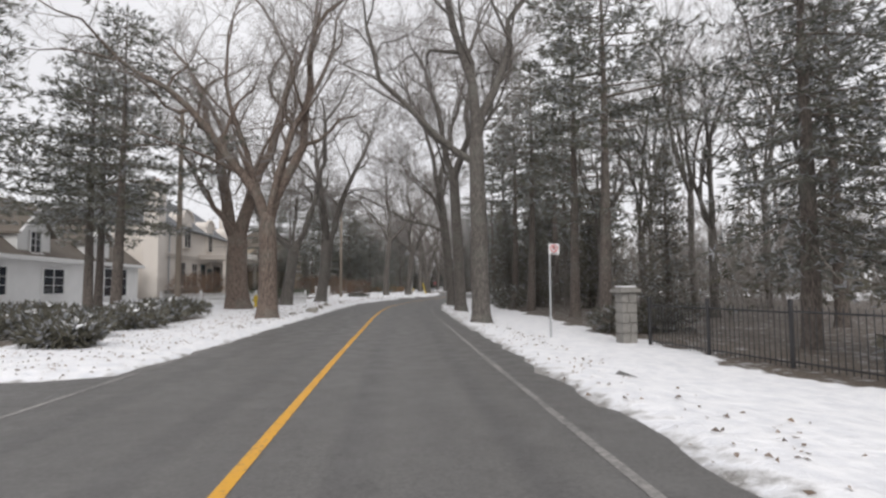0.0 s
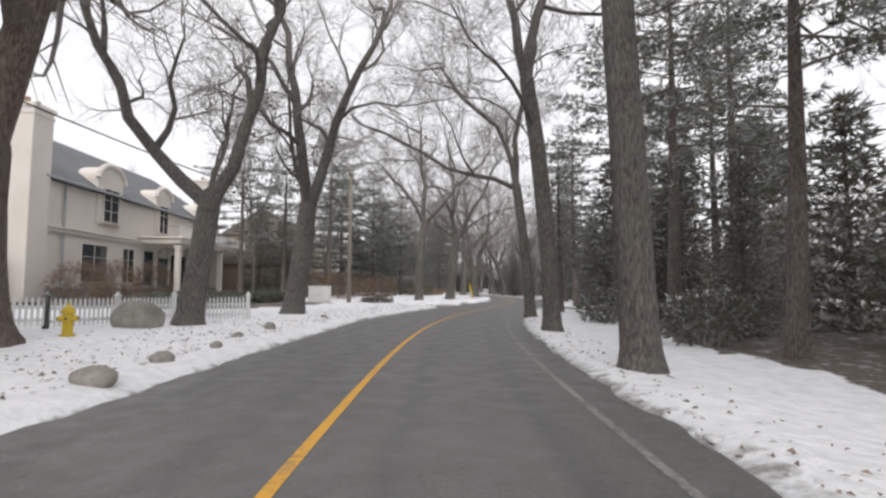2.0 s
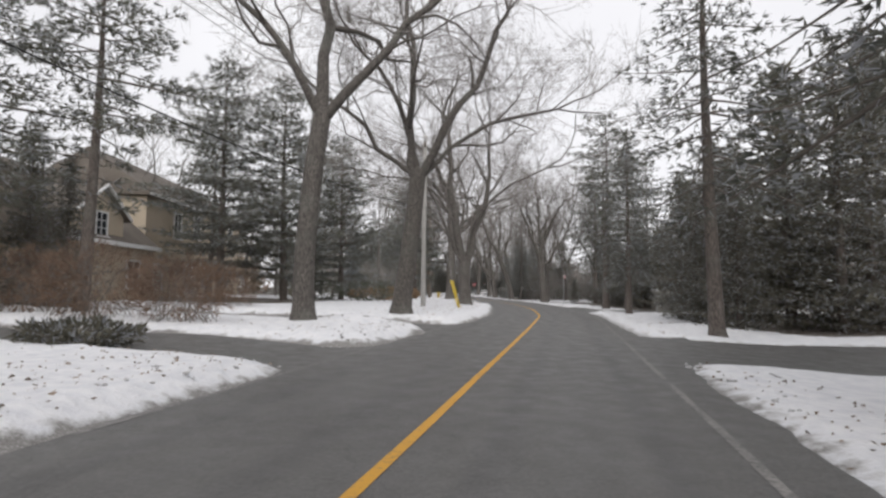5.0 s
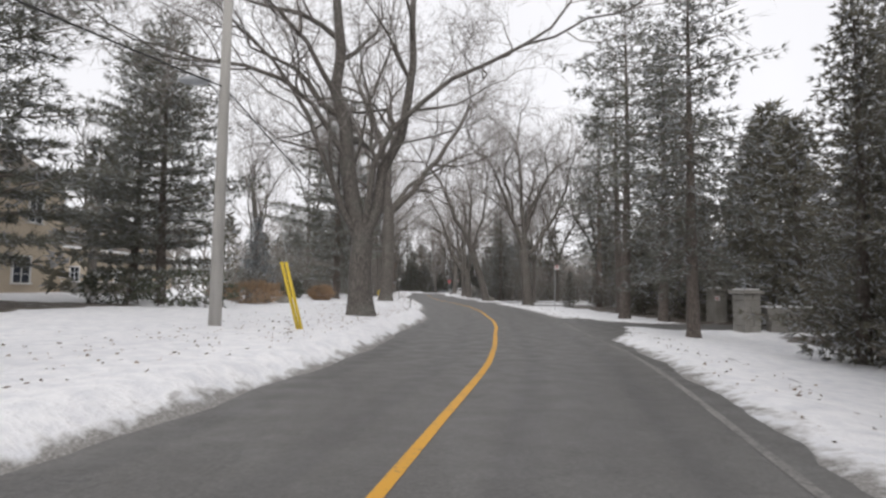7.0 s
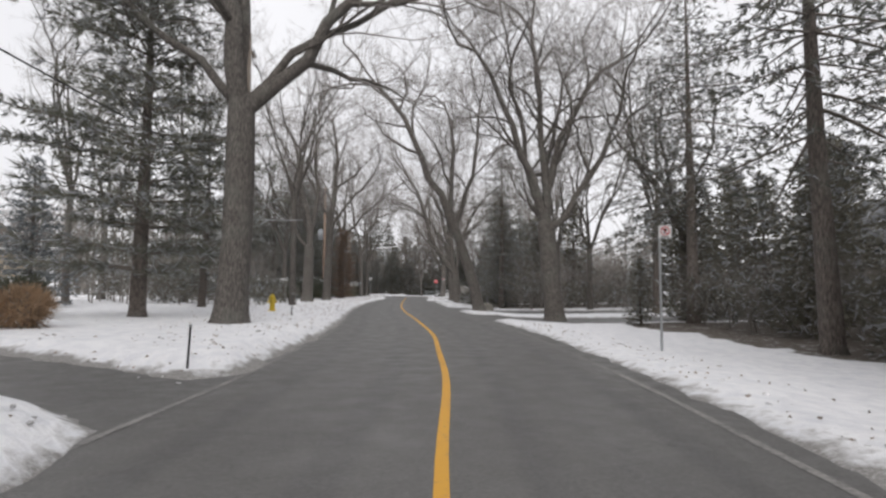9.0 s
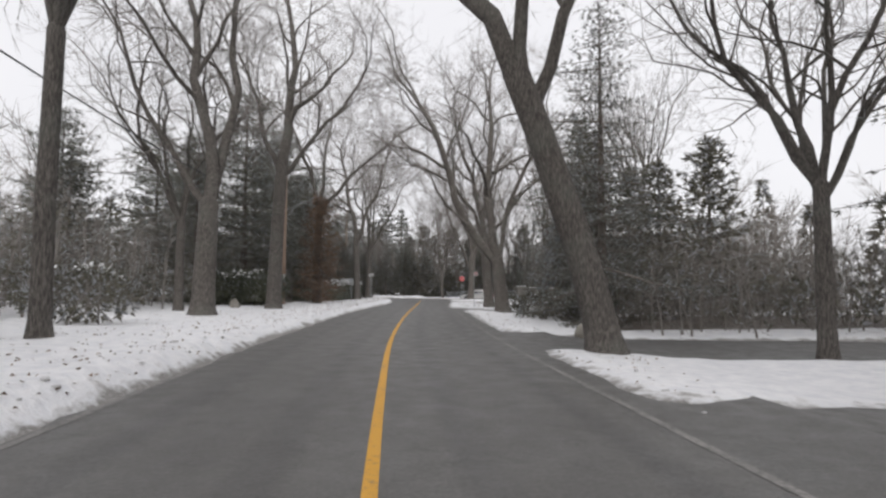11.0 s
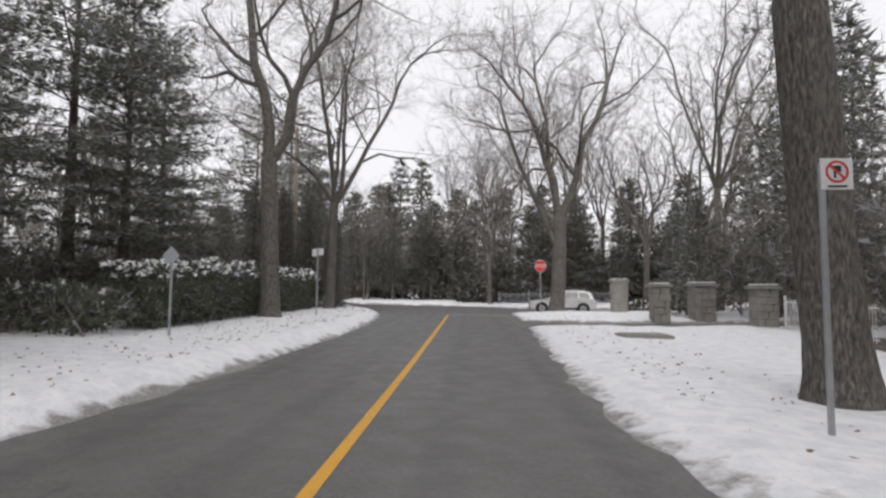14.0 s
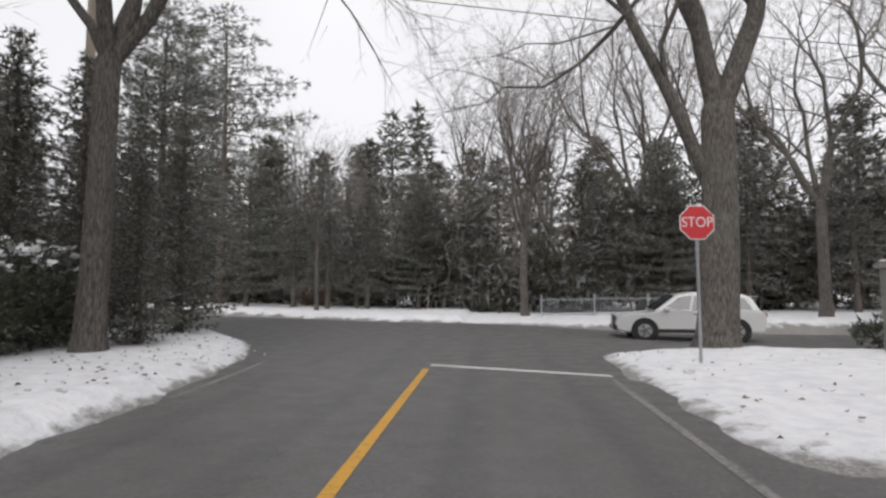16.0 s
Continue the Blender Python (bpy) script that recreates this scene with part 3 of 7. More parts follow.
class Bare:
    """Grows a leafless broad-leaved tree."""
    SEG, SIDES = (7, 7, 5, 4, 2, 2), (12, 8, 6, 4, 3, 3)
    WOB = (0.05, 0.15, 0.30, 0.36, 0.36, 0.36)
    LIFT = (0.0, 0.10, 0.08, 0.05, 0.03, 0.02)

    def __init__(self, seed, depth=4, density=1.0, lift=1.0):
        self.rng, self.depth, self.density, self.lift = np.random.default_rng(seed), depth, density, lift
        self.wood, self.twigs = Tubes(), Tubes()
        self.fine = Leaves(np.random.default_rng(seed + 500))

    def limb(self, p, d, length, r, level, bend=None):
        """bend: azimuth and degrees off upright at the foot and at the tip, for a limb that arches."""
        rng, n = self.rng, self.SEG[level]
        p, d = np.array(p, float), unit(np.array(d, float))
        pts = [p]
        for k in range(n):
            if bend:
                az, o = radians(bend[0]), radians(bend[1] + (bend[2] - bend[1]) * (k / (n - 1)) ** 1.4)
                d = unit(np.array([math.cos(az) * math.sin(o), math.sin(az) * math.sin(o), math.cos(o)]) + rng.normal(size=3) * 0.14)
            else:
                d = unit(d + rng.normal(size=3) * self.WOB[level] + np.array([0, 0, self.LIFT[level] * self.lift]))
            pts.append(pts[-1] + d * length / n)
        t = np.linspace(0, 1, n + 1)
        end = 0.42 if level < 2 else 0.3
        rad = r * (1 - (1 - end) * t**0.9)
        if level >= self.depth and level > 2:
            self.twigs.add(pts[::len(pts) // 2] if level < 4 else [pts[0], pts[-1]], rad[::len(pts) // 2] if level < 4 else [rad[0], rad[-1]], 3)
        else:
            (self.wood if level < 3 else self.twigs).add(pts, rad, self.SIDES[level])
        if level >= self.depth:
            for q, m in ((pts[-1], 2), (pts[len(pts) // 2], 1)):
                self.fine.spray(q, d, 0.6, m if self.depth > 3 else 3 * m, 0.022, 0.75)
            return
        kids = {1: 6, 2: 6, 3: 8, 4: 4}[level] * self.density
        kids = int(kids + rng.random())
        turn = rng.random() * 6.3
        for k in range(kids):
            s = 0.25 + 0.75 * (k + rng.random()) / kids
            i = min(int(s * n), n - 1)
            q = pts[i] + (s * n - i) * (pts[i + 1] - pts[i])
            way = unit(pts[i + 1] - pts[i])
            turn += 2.4 + rng.normal() * 0.4
            nd = turned(way, rng.uniform(0.45, 0.95), turn)
            nl = length * rng.uniform(0.42, 0.66) * (1.15 - 0.5 * s)
            self.limb(q, nd, nl, max(r * (1 - (1 - end) * s) * rng.uniform(0.40, 0.66), 0.009), level + 1)
        for _ in range(2):
            nd = turned(unit(pts[-1] - pts[-2]), rng.uniform(0.15, 0.5), rng.random() * 6.3)
            self.limb(pts[-1], nd, length * rng.uniform(0.4, 0.6), max(r * end * rng.uniform(0.7, 0.95), 0.009), level + 1)


def bare_tree(name, label, x, y, radius, fork, limbs, lean=(0.0, 0.0), seed=1, depth=4, density=1.0, bark=None, lift=1.0, z=None, group=""):
    """limbs: (azimuth in degrees from +x, degrees off upright, length, share of the trunk's radius, height of its start as a share of the fork's,
    and, for a limb that arches, degrees off upright at its tip)."""
    t = Bare(seed, depth, density, lift)
    rng = t.rng
    top = np.array([lean[0], lean[1], fork])
    hs = np.array([-0.12, 0.0, 0.12, 0.35, 0.8, 1.6, 2.6, 0.75 * fork, fork])
    hs = np.unique(np.clip(hs, -0.12, fork))
    bow = rng.normal(size=2) * 0.05
    pts = [np.array([lean[0] * (max(h, 0.0) / fork) ** 1.2 + bow[0] * math.sin(3.1 * h / fork), lean[1] * (max(h, 0.0) / fork) ** 1.2 + bow[1] * math.sin(3.1 * h / fork), h]) for h in hs]
    flare = 1 + 0.32 * np.exp(-np.maximum(hs, 0) / 0.28)
    rad = radius * flare * (1 - 0.16 * np.clip(hs, 0, None) / fork)
    trunk = Tubes()
    way = unit(pts[-1] - pts[-2])
    pts, rad = pts + [pts[-1] + way * 0.35 * radius, pts[-1] + way * 0.75 * radius, pts[-1] + way * 1.0 * radius], np.concatenate([rad, rad[-1] * np.array([0.9, 0.62, 0.3])])
    hs = np.concatenate([hs, hs[-1] + radius * np.array([0.35, 0.75, 1.0])])
    rng.normal(size=18), rng.normal(size=(len(pts) - 3, 18))
    trunk.add(pts, rad, 18, 0.045, np.random.default_rng(seed + 900))
    for az, off, length, share, at, *tip in limbs:
        a, o = radians(az), radians(off)
        d = np.array([math.cos(a) * math.sin(o), math.sin(a) * math.sin(o), math.cos(o)])
        h = fork * at
        p = np.array([np.interp(h, hs, [q[0] for q in pts]), np.interp(h, hs, [q[1] for q in pts]), h - 0.35 * radius])
        t.limb(p, d, length, radius * share, 1, (az, off, tip[0]) if tip else None)
    root = thing(name, label, "tree", x, y, z, group=group)
    trunk.link("trunk", bark or BARK, root)
    t.wood.link("branching", bark or BARK, root)
    if t.twigs.v:
        t.twigs.link("crown", TWIG, root)
    tagged(t.fine.link("twig_haze", TWIG, root), kind="stuff")
    return root


def spread(n, off, length, share, start=0.0, at=1.0):
    return [(start + 360.0 * k / n + 13 * (k % 3), off + 5 * ((k * 7) % 3 - 1), length * (1 - 0.08 * (k % 3)), share, at) for k in range(n)]


class Leaves:
    """Collects narrow leaf and needle blades into one mesh."""

    def __init__(self, rng):
        self.rng, self.v = rng, []

    def spray(self, p, d, size, n, width=0.16, open_=0.7):
        """n blades fanned about the way d at p, all at once."""
        rng = self.rng
        side = rng.normal(size=(n, 3))
        w = d[None, :] + side * open_ * rng.uniform(0.4, 1.0, (n, 1))
        w /= np.linalg.norm(w, axis=1)[:, None] + 1e-9
        c = np.cross(w, rng.normal(size=(n, 3)))
        c /= np.linalg.norm(c, axis=1)[:, None] + 1e-9
        ln = size * rng.uniform(0.6, 1.15, (n, 1))
        base = p[None, :] + side * 0.06 * size
        a, b = base + c * ln * width * 0.5, base - c * ln * width * 0.5
        self.v.append(np.stack([a, base + w * ln, b], 1))

    def link(self, name, material, parent, label=""):
        v = np.concatenate(self.v).reshape(-1, 3)
        f = np.arange(len(v)).reshape(-1, 3)
        return link_mesh(name, v.tolist(), f.tolist(), material, parent, label)


def conifer(name, label, x, y, tall, reach, seed=1, start=0.06, droop=0.25, gap=0.42, per=6, shape=0.85, blades=5, size=0.42, width=0.2, radius=None,
            needles=None, ragged=0.25, step=0.34, z=None, bare_low=0.0, group="", tip=0.0):
    """A needle tree: upright stem, whorls of sagging boughs, sprays of needles along them and their side twigs.
    start: where the boughs begin; shape: how the reach tapers; bare_low: how bare the inner part of each bough is."""
    rng = np.random.default_rng(seed)
    wood, stem, leaf = Tubes(), Tubes(), Leaves(rng)
    radius = radius or 0.012 * tall + 0.06
    bow = rng.normal(size=2) * 0.012 * tall
    hs = np.array([-0.1, 0.0, 0.25, 0.12 * tall, 0.3 * tall, 0.6 * tall, 0.85 * tall, tall])
    pts = np.stack([bow[0] * np.sin(2.5 * hs / tall), bow[1] * np.sin(2.5 * hs / tall), hs], 1)
    stem.add(pts, radius * np.array([1.45, 1.3, 1.08, 0.95, 0.75, 0.42, 0.18, 0.02]), 10, 0.03, rng)
    h = start * tall
    turn = rng.random() * 6.3
    while h < tall * 0.985:
        f = (h - start * tall) / (tall * (1 - start))
        r = reach * ((1 - f) ** shape) * (0.75 + 0.25 * min(1.0, f / 0.12)) + 0.15
        for k in range(per):
            turn += 6.283 / per + rng.normal() * 0.25
            ln = r * (1 + ragged * rng.normal())
            if ln < 0.2 or rng.random() < 0.5 * ragged * (1 - f):
                continue
            sag = droop * rng.uniform(0.6, 1.3) * (1.15 - f)
            up = 0.25 * f + tip
            n = max(3, int(ln / 0.7) + 2)
            t = np.linspace(0, 1, n)
            out = np.array([math.cos(turn), math.sin(turn), 0.0])
            px, py = np.interp(h, hs, pts[:, 0]), np.interp(h, hs, pts[:, 1])
            line = np.array([px, py, h + rng.normal() * 0.08]) + np.outer(t * ln, out) + np.outer(ln * (up * t - sag * t**1.3 + 0.35 * sag * t**3), [0, 0, 1])
            wood.add(line, np.maximum((0.012 + 0.010 * ln) * (1 - 0.85 * t), 0.004), 3)
            side = np.array([-out[1], out[0], 0.0])
            s = bare_low + 0.08
            while s < 1.0:
                q = np.array([np.interp(s, t, line[:, j]) for j in range(3)])
                half = 0.36 * ln * (1.05 - s) + 0.12
                for sgn in (-1, 1):
                    m = max(1, int(half / step))
                    for j in range(m):
                        g = (j + 0.5 + 0.5 * rng.normal()) / m
                        p = q + side * sgn * half * g + out * half * 0.5 * g + np.array([0, 0, -sag * 0.5 * half * g + 0.05 * rng.normal()])
                        d = unit(out * 0.8 + side * sgn * 0.8 + np.array([0, 0, -0.5 * sag + 0.15]))
                        leaf.spray(p, d, size, blades, width)
                s += step / max(ln, 0.35) * rng.uniform(0.8, 1.2)
        h += gap * rng.uniform(0.8, 1.2) * (1.1 - 0.4 * f)
    leaf.spray(np.array([pts[-1, 0], pts[-1, 1], tall - 0.3]), np.array([0, 0, 1.0]), size * 1.2, 8, width, 0.3)
    root = thing(name, label, "tree", x, y, z, group=group)
    stem.link("trunk", BARK_PINE, root)
    tagged(wood.link("bough_frame", BOUGH, root), kind="stuff")
    leaf.link("foliage", needles or NEEDLE, root)
    return root


def bush(name, label, x, y, w, d, h, n, material, seed=1, rz=0.0, size=0.22, blades=5, boxy=0.0, caps=False, category="shrub", stems=7, width=0.45, group="", core=None, stalk=0.03):
    """A shrub or clipped hedge: stems and leaves filling a rounded or boxy body."""
    rng = np.random.default_rng(seed)
    root = thing(name, label, category, x, y, None, rz, group=group)
    tubes, leaf = Tubes(), Leaves(rng)
    for k in range(stems):
        bx, by = rng.uniform(-0.35, 0.35, 2) * (w, d)
        ex, ey = rng.uniform(-0.48, 0.48, 2) * (w, d)
        tubes.add([(bx, by, -0.08), ((bx + ex) / 2, (by + ey) / 2, h * 0.5), (ex, ey, h * rng.uniform(0.8, 0.97))], [stalk, stalk * 0.6, stalk * 0.2], 4)
    tubes.link("woody_stem", TWIG if stalk > 0.02 else BOUGH, root)
    tops = []
    for _ in range(n):
        v = rng.normal(size=3)
        v = unit(v)
        if boxy:
            e = v / (np.abs(v).max() + 1e-9)
            v = (1 - boxy) * v + boxy * e
        r = rng.uniform(0.62, 1.04) + 0.08 * math.sin(3 * v[0] * w + 2 * v[1])
        p = np.array([v[0] * w / 2 * r, v[1] * d / 2 * r, h * 0.5 + v[2] * h * 0.5 * r])
        if p[2] < 0.02:
            p[2] = rng.uniform(0.02, 0.2)
        leaf.spray(p, unit(v + np.array([0, 0, 0.4])), size, blades, width, 0.9)
        if v[2] > 0.55 and r > 0.85 and rng.random() < 0.34:
            tops.append(p)
    leaf.link("foliage", material, root)
    if core:
        bm = bmesh.new()
        box(bm, 0, 0, h * 0.42, w * 0.6, d * 0.5, h * 0.66, 0.2)
        part("inner_growth", bm, core, root)
    if caps and tops:
        flake = Leaves(rng)
        for p in tops:
            flake.spray(p + np.array([0, 0, 0.04]), np.array([rng.normal(), rng.normal(), 0.1]), 0.17, 4, 0.8, 0.6)
        tagged(flake.link("snow_cap", SNOW, root), "snow lying on the leaves", kind="stuff")
    return root


def again(ob, x, y, rz=0.0, scale=1.0, label="", tall=1.0):
    """The same tree once more, turned and resized."""
    c = copy_thing(ob, pose(x, y, height(x, y) - 0.02, 0, 0, rz) @ Matrix.Diagonal((scale, scale, scale * tall, 1)))
    if label:
        tagged(c, label)
    return c


# roadside maples, right
MAPLE = "leafless grey-barked maple standing in roadside snow"
bare_tree("maple_tree", "tall straight leafless maple with a limb reaching over the road", 3.66, 21.0, 0.335, 6.9,
          [(182, 47, 7.0, 0.46, 0.9, 22), (150, 9, 8.5, 0.7, 1.0, 12), (20, 14, 8.5, 0.6, 1.0, 20), (60, 40, 5.0, 0.3, 0.95, 20)], (-0.12, 0.0), 11)
bare_tree("maple_tree", MAPLE, 4.30, 31.4, 0.33, 7.8, [(170, 14, 8.0, 0.62, 1.0, 24), (20, 12, 9.0, 0.7, 1.0, 8), (280, 35, 5, 0.35, 0.95), (90, 40, 5, 0.3, 0.9)], (-0.35, 0.1), 12)
bare_tree("maple_tree", MAPLE, 4.80, 40.2, 0.285, 8.5, [(170, 14, 8.0, 0.65, 1.0, 26), (350, 12, 9.0, 0.7, 1.0, 10), (240, 45, 4.5, 0.3, 0.8)], (-0.8, 0.1), 13)
bare_tree("maple_tree", "slender leafless maple with a long arching limb over the road", 5.73, 48.8, 0.255, 6.5,
          [(178, 68, 8.5, 0.5, 0.98, 66), (172, 22, 7.5, 0.58, 1.0, 45), (10, 9, 8.5, 0.62, 1.0, 10), (90, 35, 5, 0.35, 1.0)], (-0.70, 0.0), 14)
# roadside maples, left
bare_tree("maple_tree", "massive old maple with thick rough brown trunk and spreading limbs", -4.95, 24.3, 0.41, 4.1,
          [(186, 23, 8.5, 0.60, 0.98, 60), (150, 10, 8.0, 0.40, 1.0, 6), (8, 15, 9.0, 0.62, 1.0, 4), (345, 20, 8.0, 0.42, 1.0, 24), (80, 26, 6.0, 0.34, 1.0, 12)], (-0.05, 0.0), 21, density=0.8, bark=BARK_RED)
bare_tree("maple_tree", "big old maple with twin leaning trunks, rough brown bark", -8.4, 33.2, 0.66, 3.9,
          [(175, 11, 10.0, 0.62, 1.0, 15), (5, 9, 10.5, 0.64, 1.0, 27), (205, 38, 6, 0.32, 1.0, 28)], (-0.1, 0.0), 22, bark=BARK_RED)
bare_tree("maple_tree", "leafless maple with low V-shaped fork by the picket fence", -6.85, 39.7, 0.40, 4.0,
          [(181, 46, 9.0, 0.62, 0.98, 16), (5, 20, 9.5, 0.62, 1.0, 2), (95, 35, 5.0, 0.3, 1.0, 16)], (0.5, 0.1), 23)
bare_tree("maple_tree", "leafless maple with stout trunk forking into two tall limbs", -5.3, 47.0, 0.45, 4.9,
          [(185, 4, 9.5, 0.64, 1.0, 15), (2, 15, 9.5, 0.62, 1.0, 20), (270, 38, 5.0, 0.3, 1.0, 20), (80, 38, 5.0, 0.3, 1.0, 20)], (0.55, 0.1), 24)
bare_tree("maple_tree", "leafless maple leaning over the driveway snow bank", 0.14, 70.67, 0.36, 6.8,
          [(185, 36, 6.5, 0.45, 1.0, 42), (4, 42, 8.0, 0.54, 0.99, 48), (80, 3, 8.5, 0.68, 1.0, 6)], (0.42, 0.1), 26)
bare_tree("maple_tree", "large leafless maple with arching limbs on the snowy verge", 3.12, 76.4, 0.40, 6.0,
          [(181, 10, 6.5, 0.42, 0.97, 40), (177, 44, 8.0, 0.32, 1.0, 58), (120, 5, 9.0, 0.52, 1.0, 9), (8, 22, 9.0, 0.52, 1.0, 32), (2, 44, 7.5, 0.32, 0.99, 90)], (0.65, 0.1), 27)
bare_tree("maple_tree", "large leafless maple forking low into heavy limbs", 7.1, 92.0, 0.44, 2.75,
          [(181, 13, 10.5, 0.78, 1.0, 4), (0, 15, 10.0, 0.54, 1.0, 8), (187, 8, 10.0, 0.32, 1.0, 84), (354, 12, 10.0, 0.32, 1.0, 66), (172, 16, 9.0, 0.3, 1.0, 38)], (0.0, 0.1), 28)
bare_tree("maple_tree", "tall leafless maple with a long limb reaching over the road", 7.05, 112.0, 0.47, 6.7,
          [(184, 13, 9.5, 0.70, 1.0, 24), (2, 35, 9.5, 0.55, 0.97, 32), (12, 44, 8.5, 0.34, 1.0, 68), (172, 44, 8.0, 0.34, 1.0, 50), (95, 6, 9.0, 0.5, 1.0, 8)], (0.1, 0.1), 30)
bare_tree("maple_tree", "vase-shaped leafless maple with upswept limbs", 19.7, 122.9, 0.50, 4.9,
          [(178, 15, 10.0, 0.46, 0.97, 32), (120, 4, 10.5, 0.44, 1.0, 8), (8, 7, 10.5, 0.46, 1.0, 44), (355, 30, 9.0, 0.42, 0.97, 20), (60, 18, 8.5, 0.36, 1.0, 10), (225, 28, 8.5, 0.36, 1.0, 18)], (-0.45, 0.0), 31, density=1.05)
bare_tree("maple_tree", "leaning leafless maple, trunk tilted toward the road", 16.8, 130.6, 0.37, 6.4,
          [(180, 21, 10.0, 0.72, 1.0, 44), (120, 3, 8.5, 0.5, 0.9, 14), (12, 12, 8.5, 0.46, 0.86, 14)], (-1.95, 0.2), 32)
bare_tree("maple_tree", "old leafless maple with twin stems on the verge", 4.2, 139.9, 0.42, 4.2,
          [(150, 10, 10.0, 0.66, 1.0, 22), (60, 12, 10.0, 0.6, 1.0, 4), (120, 40, 7.0, 0.35, 1.0, 20), (182, 34, 8.0, 0.36, 1.0, 16)], (0.1, 0.0), 33, density=0.9)
bare_tree("maple_tree", MAPLE, 4.47, 148.4, 0.375, 7.2, [(170, 16, 8.0, 0.42, 1.0, 26), (80, 3, 9.0, 0.86, 1.0, 6), (4, 42, 7.0, 0.42, 0.99, 30)], (0.25, 0.0), 34)
bare_tree("maple_tree", "leafless maple with a heavy limb leaning over the road", 17.43, 153.2, 0.44, 3.2,
          [(180, 34, 11.5, 0.72, 1.0, 36), (150, 2, 10.5, 0.70, 1.0, 2), (10, 10, 9.0, 0.42, 1.0, 36)], (-0.35, 0.0), 35)
bare_tree("maple_tree", "leafless maple with a crooked branching crown", 17.43, 161.6, 0.375, 5.2,
          [(182, 22, 9.0, 0.48, 1.0, 74), (176, 10, 9.5, 0.62, 1.0, 15), (5, 3, 8.5, 0.5, 1.0, 18), (20, 36, 9.0, 0.42, 0.98, 60)], (-0.35, 0.0), 36)
bare_tree("maple_tree", "grey leafless maple against the clipped hedge", 5.45, 174.4, 0.34, 5.7,
          [(182, 2, 10.0, 0.72, 1.0, 5), (3, 26, 9.5, 0.6, 1.0, 12), (90, 30, 7.0, 0.35, 1.0, 20)], (-0.2, 0.0), 39)
bare_tree("maple_tree", "leafless maple rising from the clipped hedge", 5.5, 182.9, 0.25, 5.4,
          [(180, 6, 9.0, 0.6, 1.0, 10), (10, 16, 8.5, 0.55, 1.0, -6), (0, 34, 9.0, 0.6, 1.0, 14), (90, 15, 8.5, 0.5, 1.0, 5), (185, 40, 7.5, 0.42, 1.0, 60)], (0.15, 0.0), 37)
bare_tree("maple_tree", "large leafless maple beside the stop sign at the junction", 17.68, 185.9, 0.42, 5.2,
          [(180, 4, 8.5, 0.55, 1.0, 34), (5, 7, 9.0, 0.62, 1.0, 27), (182, 24, 9.5, 0.42, 0.66, 28), (110, 10, 9.0, 0.45, 1.0, 8)], (0.2, 0.0), 38)

# needle trees: patterns, then repeats
spruce = conifer("spruce_tree", "tall dark spruce with drooping boughs", 14.2, 71.2, 17.0, 3.0, 41, 0.27, 0.5, 0.62, 5, 0.7, 6, 0.28, 0.22, ragged=0.42, step=0.36, bare_low=0.12)
pine = conifer("pine_tree", "tall pine with bare lower trunk and ragged boughs", 9.6, 27.5, 17.0, 3.2, 42, 0.28, 0.12, 0.7, 5, 0.5, 9, 0.36, 0.16, needles=NEEDLE_PINE, ragged=0.45, bare_low=0.3, step=0.3)
cedar = conifer("cedar_tree", "dense dark cedar reaching to the ground", 24.4, 88.8, 11.5, 2.2, 43, 0.02, 0.16, 0.36, 7, 0.8, 6, 0.23, 0.30, needles=CEDAR, ragged=0.34, tip=0.2, step=0.30)
fir = conifer("fir_tree", "pyramid-shaped fir with level boughs", -12.5, 96.0, 13.5, 3.2, 44, 0.10, 0.10, 0.66, 5, 0.7, 7, 0.30, 0.22, needles=NEEDLE, ragged=0.32, step=0.34, bare_low=0.1)
blue = conifer("blue_spruce", "bluish spruce with a clean pointed outline", 25.8, 167.2, 9.0, 2.8, 45, 0.04, 0.12, 0.38, 6, 0.9, 6, 0.28, 0.28, needles=NEEDLE_BLUE, ragged=0.14)
white_pine = conifer("white_pine", "broad dense pine with soft layered boughs", 3.2, 114.5, 16.0, 4.0, 48, 0.10, 0.06, 0.68, 6, 0.55, 9, 0.40, 0.12, needles=NEEDLE_PINE, ragged=0.3, step=0.32, bare_low=0.1, tip=0.12)
broad_spruce = conifer("spruce_tree", "broad dense spruce with drooping boughs over a short clear trunk", 21.6, 99.3, 14.2, 3.0, 50, 0.19, 0.40, 0.5, 6, 0.72, 6, 0.27, 0.22, ragged=0.3, step=0.32, bare_low=0.05)
# lighter patterns for those that stay far off
cedar_b = conifer("cedar_tree", "dark dense cedar in the woods", 13.0, 57.5, 10.0, 2.2, 46, 0.02, 0.12, 0.5, 6, 0.6, 4, 0.50, 0.34, needles=CEDAR, ragged=0.22, tip=0.2, step=0.5)
fir_b = conifer("fir_tree", "dark fir in the woods", 34.0, 101.0, 13.0, 3.0, 47, 0.08, 0.14, 0.75, 6, 0.75, 4, 0.58, 0.28, needles=NEEDLE, ragged=0.25, step=0.55)

